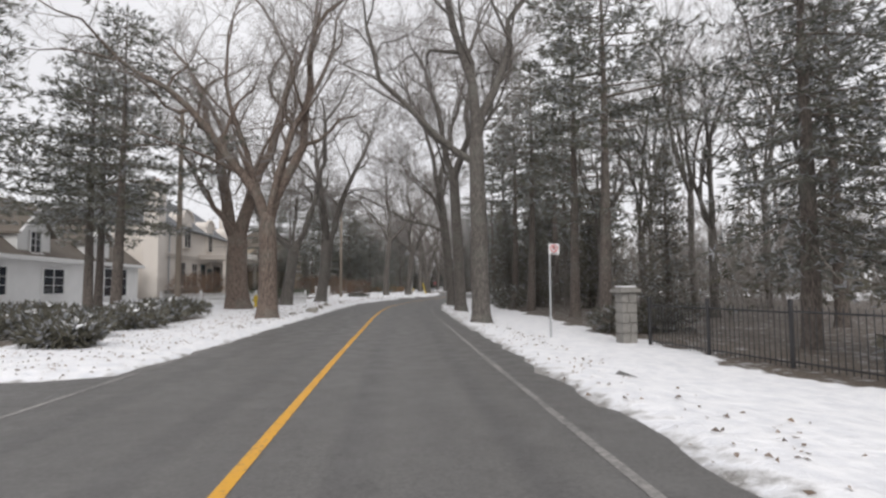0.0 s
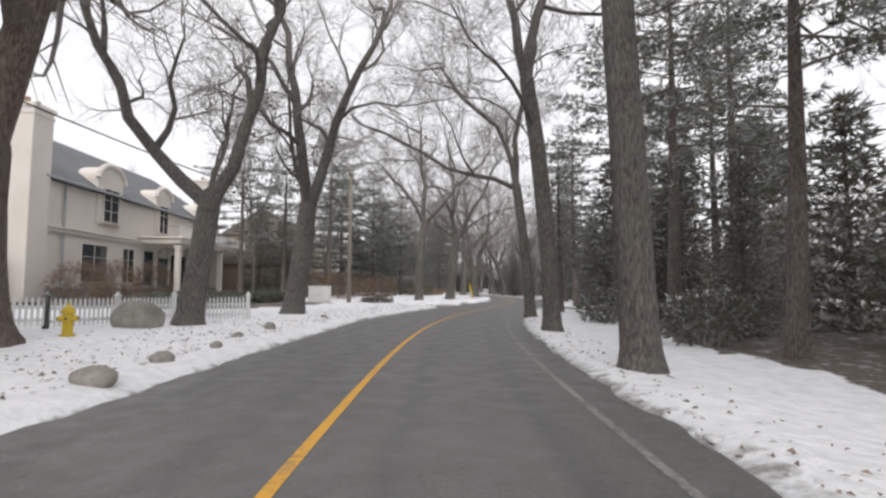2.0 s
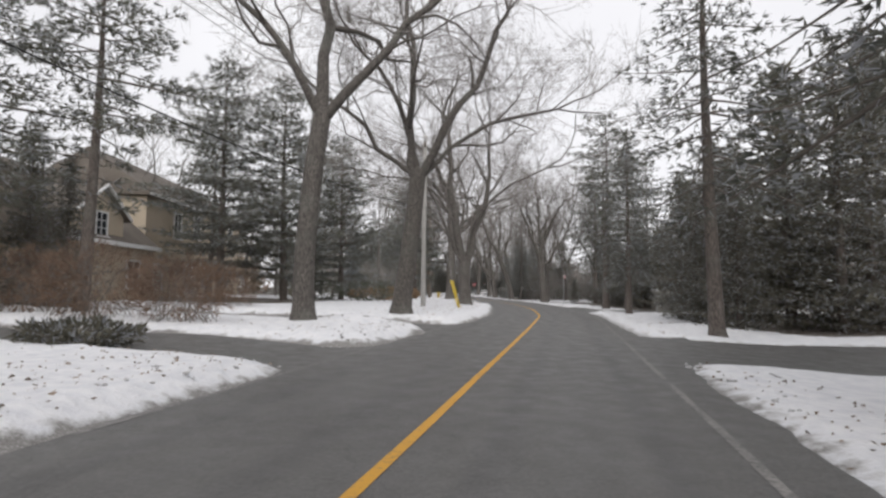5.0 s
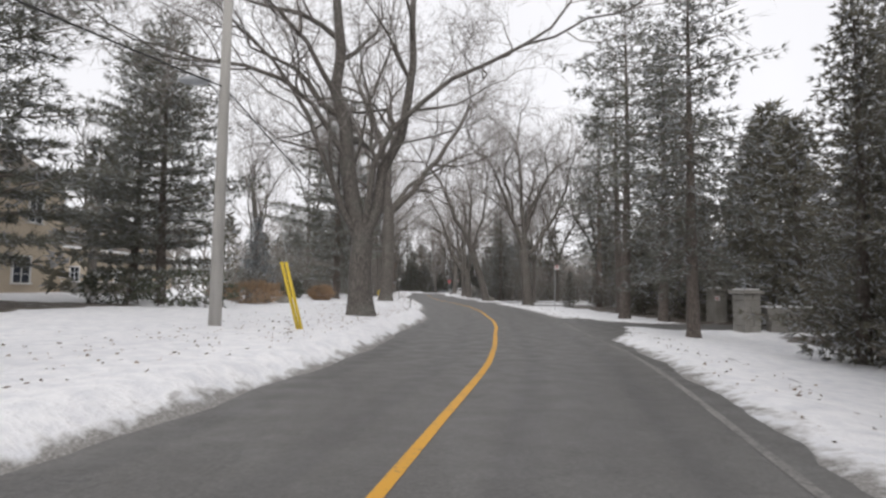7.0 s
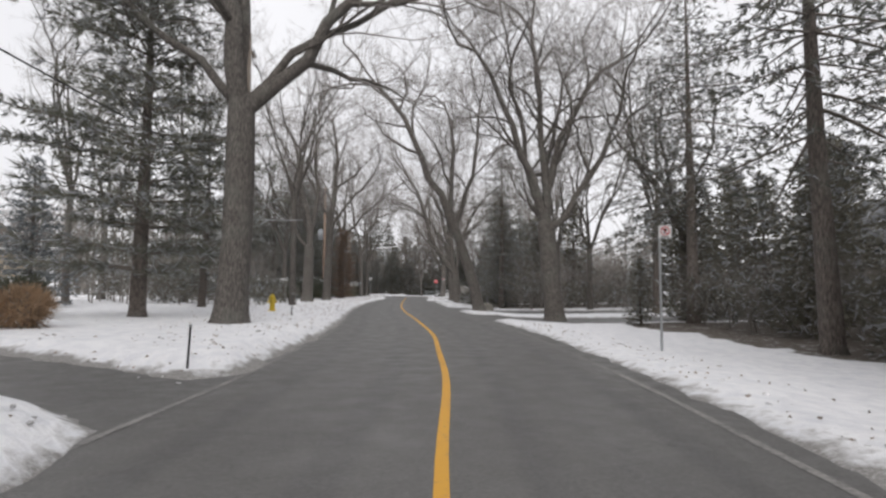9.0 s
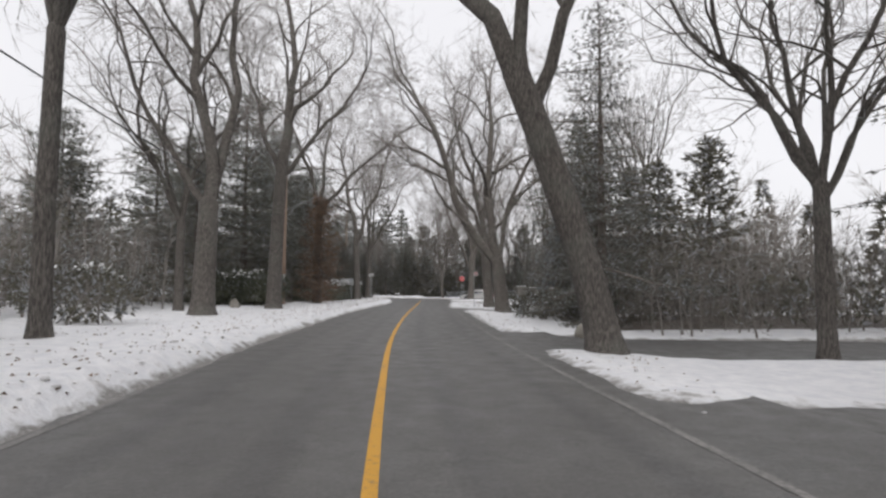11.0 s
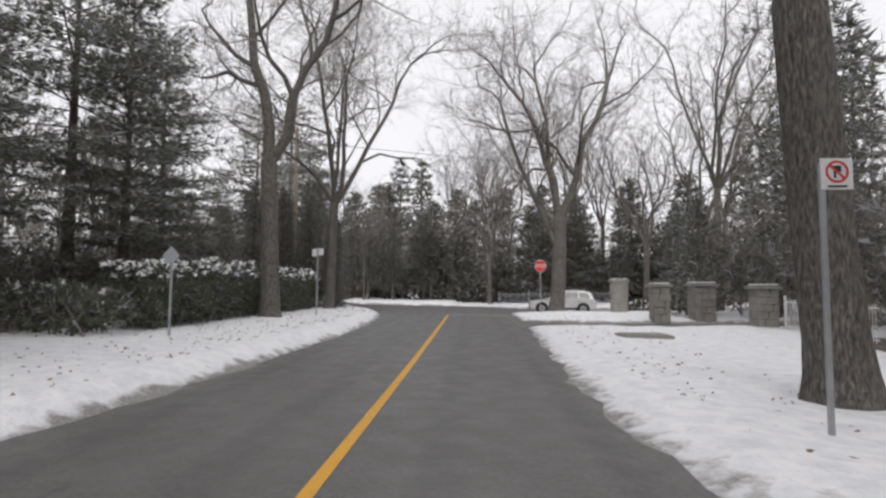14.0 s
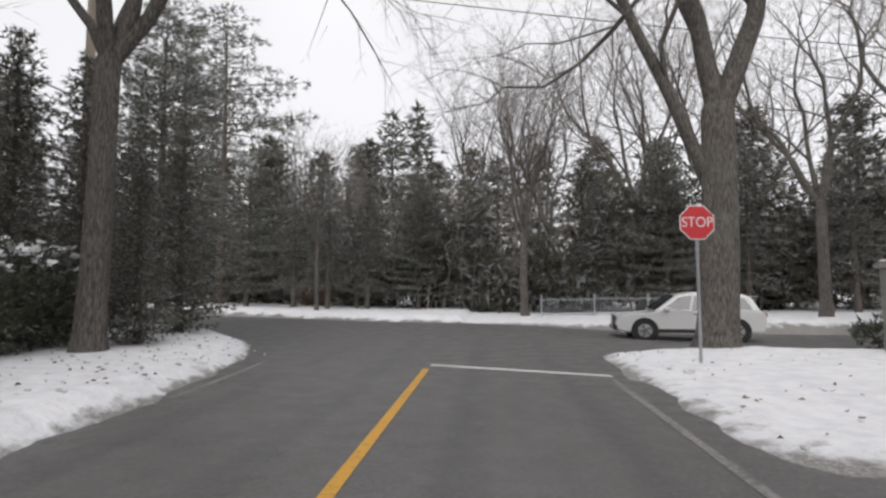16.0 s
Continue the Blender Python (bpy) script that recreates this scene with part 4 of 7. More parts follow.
# wooded right side, first stretch
for k, (x, y, s) in enumerate([(9.2, 22.6, 1.0), (9.2, 34.5, 0.95), (10.2, 43.0, 1.0), (14.5, 46.0, 1.1), (11.8, 53.5, 1.0), (18.5, 55.0, 1.1)]):
    again(pine, x, y, 47 * k + 20, s, "tall pine with bare lower trunk in the roadside wood")
for k, (x, y, s) in enumerate([(11.2, 40.0, 0.6), (11.4, 50.0, 0.65)]):
    again(cedar, x, y, 61 * k, s, "dark dense cedar among the roadside pines")
for k, (x, y, s) in enumerate([(13.8, 50.5, 0.85), (16.6, 42.0, 0.9), (19.0, 52.0, 1.1), (17.5, 58.0, 1.1), (13.6, 36.0, 0.6), (24.0, 58.0, 1.2)]):
    again(cedar_b, x, y, 61 * k, s, "dark dense cedar among the roadside pines")
for k, (x, y, s) in enumerate([(10.0, 12.2, 0.95), (15.5, 17.5, 1.0)]):
    again(broad_spruce, x, y, 80 * k + 30, s, "broad dense spruce behind the iron railing")
for k, (x, y, s) in enumerate([(11.0, 8.6, 1.0), (9.4, 17.6, 0.55)]):
    again(cedar, x, y, 75 * k + 5, s, "dense dark cedar behind the iron railing")
again(spruce, 9.4, 57.4, 40, 0.72, "dark spruce at the wood's edge")
again(spruce, 16.5, 62.0, 190, 0.9, "dark spruce at the wood's edge")
# second stretch: a wall of cedars, spruces and firs
for k, (x, y, s) in enumerate([(20.5, 73.5, 1.05), (23.0, 75.0, 1.15), (17.0, 74.6, 0.7), (17.6, 77.6, 0.8), (18.2, 80.6, 0.62), (18.8, 83.6, 0.75), (23.4, 87.6, 0.7)]):
    again(cedar, x, y, 53 * k + 11, s, "dark dense cedar in a tall screen of cedars")
for k, (x, y, s) in enumerate([(21.5, 78.0, 1.25), (24.5, 82.5, 1.0), (26.0, 78.0, 1.3)]):
    again(cedar_b, x, y, 53 * k + 11, s, "dark dense cedar in a tall screen of cedars")
for k, (x, y, s) in enumerate([(22.9, 108.4, 1.05), (25.5, 120.2, 1.05), (29.5, 133.0, 1.0), (28.5, 112.0, 1.0)]):
    again(spruce, x, y, 77 * k, s, "tall spruce with thin drooping boughs and visible trunk")
for k, (x, y, s) in enumerate([(24.0, 101.5, 0.6), (23.6, 106.5, 0.5), (25.8, 112.5, 0.6), (22.5, 119.0, 0.3), (29.5, 110.0, 0.8), (31.0, 118.0, 0.8), (33.0, 105.0, 1.0)]):
    again(cedar_b, x, y, 31 * k, s, "low dark cedar under the spruces")
again(broad_spruce, 18.0, 89.4, 120, 0.9, "broad dense spruce beside the stone pier")
again(pine, 20.55, 101.75, 33, 1.05, "tall straight pine with clear trunk beside the driveway")
for k, (x, y, s) in enumerate([(25.0, 94.0, 0.9), (27.0, 98.5, 1.1), (26.5, 121.5, 0.7), (30.5, 122.5, 0.75), (28.0, 101.5, 1.1), (36.0, 116.0, 1.2), (35.0, 123.5, 1.0), (38.0, 128.0, 1.1), (34.5, 131.0, 0.9), (37.0, 136.0, 1.1), (33.5, 138.5, 1.0)]):
    again(cedar_b, x, y, 43 * k, s, "low dark cedar under the spruces")
# third stretch
conifer("spruce_tree", "broad dark spruce touching the snow beside the driveway", 20.0, 141.2, 14.0, 3.4, 49, 0.03, 0.3, 0.6, 6, 0.7, 6, 0.20, 0.2, ragged=0.42, step=0.3)
for k, (x, y, s) in enumerate([(20.8, 144.6, 0.8), (21.0, 148.0, 0.95), (21.6, 151.0, 0.6)]):
    again(cedar, x, y, 67 * k, s, "dark cedar overhanging the snowy verge")
for k, (x, y, s) in enumerate([(24.5, 146.0, 0.8), (25.5, 153.0, 0.9), (28.5, 149.0, 1.0)]):
    again(cedar_b, x, y, 67 * k, s, "dark cedar overhanging the snowy verge")
again(blue, 23.3, 161.3, 80, 1.0, "bluish pointed spruce beside the gate pier")
again(broad_spruce, 24.4, 173.4, 10, 0.84, "tall narrow spruce spire behind the verge", 1.34)
for k, (x, y, s) in enumerate([(29.0, 178.0, 1.0), (26.5, 191.5, 0.55), (31.0, 184.0, 0.9), (27.5, 181.5, 0.75), (24.5, 183.2, 0.5)]):
    again(fir_b, x, y, 90 * k, s, "dark fir by the stone gate piers")
# left side
lawn_pine = conifer("pine_tree", "pine with slender trunk and heavy ragged boughs on the lawn", -16.5, 23.0, 14.0, 3.3, 53, 0.30, 0.16, 0.66, 5, 0.5, 7, 0.34, 0.17, needles=NEEDLE_PINE, ragged=0.38, step=0.3, bare_low=0.15)
for k, (x, y, s) in enumerate([(-13.6, 27.2, 0.8), (-11.4, 25.0, 0.85), (-15.0, 31.0, 0.8)]):
    again(lawn_pine, x, y, 83 * k, s * 1.15, "pine with slender trunk on the snowy lawn")
for k, (x, y, s) in enumerate([(-9.5, 90.0, 1.05), (-5.6, 91.5, 1.0), (-2.6, 98.2, 0.85), (-5.5, 101.5, 0.85)]):
    again(white_pine, x, y, 71 * k + 9, s, "tall fir with level boughs on the front lawn")
again(pine, -8.2, 72.8, 100, 0.9, "broad pine beside the driveway")
again(lawn_pine, -12.2, 72.6, 140, 1.0, "ragged pine beside the driveway")
again(cedar, -10.6, 75.6, 30, 0.55, "dark cedar screening the tan house")
again(cedar, -15.4, 76.2, 10, 0.8, "dark cedar screening the tan house")
again(cedar, -13.2, 77.2, 80, 0.75, "dark cedar screening the tan house")
again(pine, -12.5, 62.0, 200, 0.75, "broad pine beside the cream house")
again(fir, 2.0, 123.6, 60, 0.8, "dark fir on the lawn")
again(blue, -4.6, 121.0, 60, 0.75, "small pointed spruce on the lawn")
for k, (x, y, s) in enumerate([(-1.6, 152.6, 0.68), (-0.6, 158.8, 0.98), (0.0, 165.5, 0.9), (-5.5, 156.0, 0.75), (-8.0, 150.0, 0.7), (-3.6, 170.0, 0.85)]):
    again(white_pine, x, y, 37 * k, s, "dense pine behind the hedge, flecked with snow and painted haze")
for k, (x, y, s) in enumerate([(-6.6, 148.5, 0.65), (-6.0, 162.0, 1.0)]):
    again(fir_b, x, y, 37 * k, s, "tall fir by the hedge, flecked with snow and painted haze")
for k, (x, y, s) in enumerate([(0.6, 173.2, 0.78), (-1.8, 180.0, 0.8)]):
    again(white_pine, x, y, 59 * k + 20, s, "broad pine rising over the clipped hedge")
for k, (x, y, s) in enumerate([(-2.0, 174.0, 0.95)]):
    again(pine, x, y, 59 * k, s, "pine rising over the clipped hedge")
again(cedar, 0.0, 190.0, 120, 0.6, "bushy cedar at the corner of the junction")
again(cedar, 1.8, 188.0, 200, 0.58, "bushy cedar at the corner of the junction")
for k, (x, y, s) in enumerate([(3.4, 177.8, 0.5), (2.6, 181.0, 0.45), (4.0, 184.6, 0.55), (4.6, 187.4, 0.5), (-1.6, 186.0, 0.5), (-3.5, 181.0, 0.45)]):
    again(cedar, x, y, 57 * k, s, "bushy brown-green cedar behind the hedge")
again(white_pine, 2.2, 190.5, 70, 0.68, "broad pine at the corner of the junction")
again(white_pine, -4.5, 191.5, 170, 0.55, "broad pine at the corner of the junction")
again(cedar, 5.5, 184.3, 110, 0.42, "bushy cedar at the end of the hedge")
again(cedar, 2.4, 184.4, 20, 0.6, "bushy cedar at the end of the hedge")
again(cedar, 0.4, 186.6, 70, 0.6, "bushy cedar at the end of the hedge")
# across the junction: small trunks near the street, a dense screen of evergreens, two spires
for k, (x, y, s) in enumerate([(-27, 226, 0.9), (-22, 221, 1.0), (-17, 219.5, 0.85), (-12.5, 216, 0.95), (-8, 214.5, 0.9), (-3.6, 213.0, 1.0), (0.6, 212.2, 0.9), (4.4, 211.4, 0.95), (9.4, 211.0, 0.8),
                               (13.5, 211.6, 0.85), (18.5, 207.8, 0.75), (22.5, 206.0, 0.8), (27.0, 204.5, 0.9), (31.5, 203.0, 0.9), (36.5, 202.5, 1.0), (-5.5, 218.5, 1.05), (2.5, 217.5, 1.05), (11.5, 217.0, 1.0), (16.5, 215.5, 1.0), (20.5, 214, 1.0)]):
    again(cedar_b, x, y, 49 * k, s * 1.22, "dark evergreen in the dense screen across the junction")
for k, (x, y, s, p) in enumerate([(-15.5, 211.5, 0.62, 0), (-11.6, 209.2, 0.56, 1), (-8.2, 207.6, 0.62, 0), (-5.6, 206.0, 0.58, 0), (-2.2, 206.4, 0.60, 1), (1.2, 205.4, 0.60, 0), (3.6, 204.2, 0.56, 0), (5.8, 204.6, 0.54, 0), (8.6, 205.6, 0.52, 1),
                                  (12.2, 206.0, 0.55, 0), (18.6, 203.8, 0.52, 0), (21.8, 202.4, 0.56, 1), (25.4, 201.6, 0.6, 0), (29.5, 200.2, 0.6, 0)]):
    again(white_pine if p else broad_spruce, x, y, 67 * k, s, "bushy evergreen on a short bare trunk along the cross street")
again(fir_b, 7.8, 212.5, 10, 1.12, "tall narrow spruce spire over the evergreens")
again(pine, -6.0, 210.5, 40, 1.25, "very tall old pine across the junction")
again(pine, -10.5, 213.0, 140, 1.2, "very tall old pine across the junction")
again(fir_b, 4.6, 219.5, 100, 1.25, "tall narrow spruce spire over the evergreens")

# bare trees in the woods
far_tree = bare_tree("woodland_tree", "leafless tree in the woods", -16.0, 116.5, 0.22, 4.5, spread(5, 24, 7.5, 0.5), seed=51, depth=3, density=1.0)
far_tall = bare_tree("woodland_tree", "slender leafless tree in the woods", 12.0, 213.5, 0.18, 6.0, spread(5, 15, 8.0, 0.5), seed=52, depth=3, density=1.0)
for k, (x, y, s) in enumerate([(15.4, 212.7, 1.1), (-3.4, 215.0, 1.0), (-12.3, 218.2, 1.1), (21.0, 204.5, 1.2), (24.0, 211.0, 1.2), (30.0, 196.5, 1.2), (26.8, 186.2, 1.2), (34.0, 190.8, 1.25), (30.5, 165.0, 1.2), (15.0, 24.0, 0.9), (17.5, 30.0, 1.1), (14.0, 35.0, 1.0), (21.0, 42.0, 1.1), (26.0, 122.0, 1.0), (30.0, 134.0, 1.1), (26.0, 136.5, 1.0), (-6.0, 126.0, 1.0), (-9.0, 135.0, 1.1), (-2.2, 131.8, 1.1), (1.6, 143.6, 0.9)]):
    again(far_tree if k % 2 else far_tall, x, y, 71 * k + 0, s)
for k, (x, y, s) in enumerate([(-14.0, 70.0, 0.9), (-18.5, 98.0, 1.0), (5.2, 129.6, 1.05), (22.0, 131.0, 0.9), (27.6, 157.0, 1.1), (14.5, 201.2, 0.9), (18.0, 22.0, 1.1), (13.0, 27.0, 0.9), (22.0, 30.0, 1.1), (17.0, 213.0, 1.2), (25.0, 205.5, 1.1), (28.5, 208.0, 1.1), (33.0, 199.0, 1.1), (26.0, 196.5, 1.0), (-12.0, 178.0, 0.9), (-9.0, 186.0, 0.8)]):
    again(far_tree if k % 2 else far_tall, x, y, 71 * k + 1420, s)
for k, (x, y, r_) in enumerate([(3.7, 201.9, 0.10), (5.0, 205.4, 0.13)]):
    again(far_tall, x, y, 33 * k, 0.55, "young leafless street tree by the cross street")


# the woods all round, too far off to tell one tree from the next
def far_woods():
    rng = np.random.default_rng(8)
    wood, leaf, lace = Tubes(), Leaves(rng), Leaves(np.random.default_rng(9))
    spots = []
    for k in range(520):
        pick = k % 8
        if pick < 3:
            y = rng.uniform(-30, 200)
            spots.append((road_point(y, rng.uniform(27, 75))[0], y))
        elif pick < 5:
            y = rng.uniform(100, 205)
            spots.append((road_point(y, -rng.uniform(22, 75))[0], y))
        elif pick == 5:
            y = rng.uniform(-30, 100)
            spots.append((road_point(y, -rng.uniform(38, 80))[0], y))
        else:
            spots.append((rng.uniform(-80, 80), rng.uniform(216, 300)))
    for k in range(60):
        a = rng.uniform(3.4, 6.0)
        spots.append((60 * math.cos(a), -10 + 45 * math.sin(a)))
    for k, (x, y) in enumerate(spots):
        if float(paved(np.float64(x), np.float64(y))) < 3.5 or (-34 < x < -12 and 26 < y < 153) or (33 < x < 47 and 118 < y < 146):
            continue
        z = height(x, y)
        p0 = np.array([x, y, z - 0.1])
        if k % 5 < 3:
            tall = rng.uniform(9, 16)
            wood.add([p0, p0 + (0, 0, tall * 0.4), p0 + (rng.normal() * 0.4, rng.normal() * 0.4, tall * 0.75)], [0.2, 0.15, 0.07], 5)
            for j in range(11):
                h = tall * rng.uniform(0.28, 0.72)
                a = rng.random() * 6.3
                d = np.array([math.cos(a), math.sin(a), rng.uniform(0.7, 2.0)])
                ln = tall * rng.uniform(0.22, 0.4)
                q = p0 + (0, 0, h)
                d = unit(d)
                e = q + d * ln
                lace.spray(e, d, 1.7, 9, 0.03, 0.8)
                lace.spray((q + e) / 2, d, 1.5, 5, 0.03, 0.9)
                wood.add([q, q + d * ln * 0.5 + rng.normal(size=3) * 0.15, e], [0.07, 0.045, 0.015], 3)
                for i in range(6):
                    s = rng.uniform(0.3, 1.0)
                    b = unit(d + rng.normal(size=3) * 0.6 + np.array([0, 0, 0.25]))
                    wood.add([q + d * ln * s, q + d * ln * s + b * ln * rng.uniform(0.25, 0.55)], [0.022, 0.008], 3)
        else:
            tall, reach = rng.uniform(7, 14), rng.uniform(1.6, 2.8)
            wood.add([p0, p0 + (0, 0, tall)], [0.16, 0.03], 5)
            for j in range(150):
                f = rng.random() ** 1.3
                a = rng.random() * 6.3
                rr = reach * (1 - f) ** 0.8 * rng.uniform(0.45, 1.05)
                out = np.array([math.cos(a), math.sin(a), 0.0])
                leaf.spray(p0 + out * rr + (0, 0, tall * (0.06 + 0.93 * f)), unit(out + np.array([0, 0, -0.15])), 0.8, 3, 0.5)
    root = thing("distant_woods", "hazy belt of leafless trees and dark evergreens", "woods", 0, 0, 0.0, kind="stuff")
    tagged(wood.link("wood_mass", TWIG, root), kind="stuff")
    tagged(lace.link("twig_mass", TWIG, root), kind="stuff")
    tagged(leaf.link("evergreen_mass", CEDAR, root), kind="stuff")


far_woods()


def thicket(name, label, x0, x1, line, deep, tall, n, m, seed, b=4000, grain=0.6):
    """A tangle of brush and evergreens too dense to tell apart, along a line y = line(x)."""
    rng = np.random.default_rng(seed)
    wood, leaf, lace = Tubes(), Leaves(rng), Leaves(np.random.default_rng(seed + 70))
    for k in range(n):
        x = rng.uniform(x0, x1)
        y = line(x) + rng.uniform(0, deep)
        h = tall * rng.uniform(0.45, 1.0)
        p = np.array([x, y, height(x, y) - 0.1])
        lean = rng.normal(size=2) * 0.12 * h
        e = p + (lean[0], lean[1], h)
        wood.add([p, (p + e) / 2 + rng.normal(size=3) * 0.1, e], [0.05, 0.035, 0.01], 3)
        for j in range(6):
            s = rng.uniform(0.3, 0.95)
            d = unit(np.array([rng.normal(), rng.normal(), 0.9]))
            q = p + (e - p) * s
            wood.add([q, q + d * h * rng.uniform(0.12, 0.3)], [0.018, 0.007], 3)
    xs = rng.uniform(x0, x1, m)
    ys = np.array([line(x) for x in xs]) + rng.uniform(0, deep, m)
    crest = np.maximum(tall * (0.55 + 0.25 * np.sin(0.55 * xs + seed) + 0.2 * np.sin(1.7 * xs)), 1.5)
    zs = land(xs, ys) + 0.3 + crest * rng.random(m) ** 0.8
    for x, y, z in zip(xs, ys, zs):
        leaf.spray(np.array([x, y, z]), unit(rng.normal(size=3) + np.array([0, -0.5, 0])), grain, 4, 0.3, 0.9)
    xs = lace.rng.uniform(x0, x1, b)
    ys = np.array([line(x) for x in xs]) + lace.rng.uniform(0, deep, b)
    zs = land(xs, ys) + 0.1 + tall * (0.8 + 0.2 * np.sin(1.3 * xs + 0.7 * ys)) * lace.rng.random(b)
    for x, y, z in zip(xs, ys, zs):
        lace.spray(np.array([x, y, z]), unit(lace.rng.normal(size=3) * 0.5 + np.array([0, 0, 0.9])), 1.1, 4, 0.035 if grain > 0.5 else 0.014, 0.6)
    root = thing(name, label, "thicket", 0, 0, 0.0, kind="stuff")
    tagged(wood.link("brush", TWIG, root), kind="stuff")
    tagged(lace.link("twig_mass", TWIG, root), kind="stuff")
    tagged(leaf.link("evergreen_mass", CEDAR, root), kind="stuff")


def far_side(x):
    return float(np.interp(x, CROSS_S, CROSS_Y)) + 12.5


thicket("thicket", "dense brown brush and evergreens along the cross street", -45, 48, far_side, 7.0, 8.5, 200, 24000, 15, 8000)
thicket("thicket", "dense brown brush in the roadside wood", 13.0, 27.0, lambda x: 20.0, 40.0, 5.0, 110, 1500, 16, 6000, 0.35)
thicket("thicket", "dense brush and evergreens along the lawns", -9.0, 0.5, lambda x: 126.0, 36.0, 5.0, 130, 10000, 17, 3500, 0.24)
thicket("thicket", "brown brush behind the clipped hedge", -9.0, 0.6, lambda x: 166.0, 26.0, 4.5, 90, 10000, 19, 3000, 0.24)
thicket("thicket", "dense brush and evergreens by the gate piers", 24.0, 38.0, lambda x: 150.0, 34.0, 7.0, 160, 1800, 18, 6000)
thicket("thicket", "low dark brush under the spruces", 24.0, 36.0, lambda x: 97.0, 24.0, 2.6, 60, 5500, 20, 3000, 0.3)
thicket("thicket", "brown brush at the edge of the wood", 20.5, 34.0, lambda x: 136.0, 16.0, 4.0, 100, 2500, 21, 3000, 0.3)

# ---------------------------------------------------------------- houses
def window_unit(house, x, y, z, w, h, facing=0.0, arched=False, bars=(1, 2), frame_mat=None, name="window"):
    """A window set in a wall: surround, pane, glazing bars and sill. facing: degrees that its outside turns from +x."""
    root = new(name)
    root.parent = house
    root.matrix_basis = pose(x, y, z, 0, 0, facing)
    fm = frame_mat or WHITE
    bm = bmesh.new()
    box(bm, 0.02, -w / 2 - 0.05, 0, 0.14, 0.1, h + 0.2, 0.01)
    box(bm, 0.02, w / 2 + 0.05, 0, 0.14, 0.1, h + 0.2, 0.01)
    box(bm, 0.02, 0, h / 2 + 0.05, 0.14, w, 0.1, 0.01)
    if arched:
        for k in range(9):
            a0, a1 = math.pi * k / 9, math.pi * (k + 1) / 9
            cyl(bm, (0.02, math.cos(a0) * (w / 2 + 0.05), h / 2 + 0.1 + math.sin(a0) * w * 0.35), (0.02, math.cos(a1) * (w / 2 + 0.05), h / 2 + 0.1 + math.sin(a1) * w * 0.35), 0.07, n=6)
    part("frame", bm, fm, root)
    part("pane", boxes((0.0, 0, 0, 0.04, w, h)), GLASS, root, "dark window glass")
    bm = bmesh.new()
    for k in range(bars[0]):
        box(bm, 0.04, -w / 2 + w * (k + 1) / (bars[0] + 1), 0, 0.04, 0.035, h)
    for k in range(bars[1]):
        box(bm, 0.04, 0, -h / 2 + h * (k + 1) / (bars[1] + 1), 0.038, w, 0.03)
    part("glazing_grid", bm, fm, root)
    part("sill", boxes((0.08, 0, -h / 2 - 0.07, 0.26, w + 0.25, 0.09), bevel=0.01), fm, root)
    return root


def hip_roof(x0, y0, x1, y1, z, rise, over=0.35, mat=None, parent=None, inset=None):
    """A hipped roof over a rectangle, with the ridge along y."""
    x0, y0, x1, y1 = x0 - over, y0 - over, x1 + over, y1 + over
    xm, i = (x0 + x1) / 2, (x1 - x0) / 2 * 0.8 if inset is None else inset
    v = [(x0, y0, z), (x1, y0, z), (x1, y1, z), (x0, y1, z), (xm, y0 + i, z + rise), (xm, y1 - i, z + rise)]
    v += [(a, b, z - 0.16) for a, b, _ in v[:4]]
    f = [(0, 1, 4), (1, 2, 5, 4), (2, 3, 5), (3, 0, 4, 5), (0, 6, 7, 1), (1, 7, 8, 2), (2, 8, 9, 3), (3, 9, 6, 0), (6, 9, 8, 7)]
    return link_mesh("roof", v, f, mat or SLATE, parent)


def gable_roof_x(x0, x1, yc, half, z, rise, mat, parent, thick=0.14, name="roof"):
    """A gabled roof whose ridge runs along x."""
    v, f = [], []
    for x in (x0, x1):
        v += [(x, yc - half, z), (x, yc, z + rise), (x, yc + half, z), (x, yc - half, z - thick), (x, yc, z + rise - thick), (x, yc + half, z - thick)]
    f = [(0, 1, 7, 6), (1, 2, 8, 7), (3, 9, 10, 4), (4, 10, 11, 5), (0, 3, 4, 1), (1, 4, 5, 2), (6, 7, 10, 9), (7, 8, 11, 10), (0, 6, 9, 3), (2, 5, 11, 8)]
    return link_mesh(name, v, f, mat, parent)


def gable_wall(x, yc, half, z, rise, mat, parent, depth=0.25):
    v = []
    for q in (x, x - depth):
        v += [(q, yc - half, z), (q, yc + half, z), (q, yc, z + rise)]
    return link_mesh("gable", v, [(0, 1, 2), (3, 5, 4), (0, 3, 4, 1), (1, 4, 5, 2), (2, 5, 3, 0)], mat, parent)


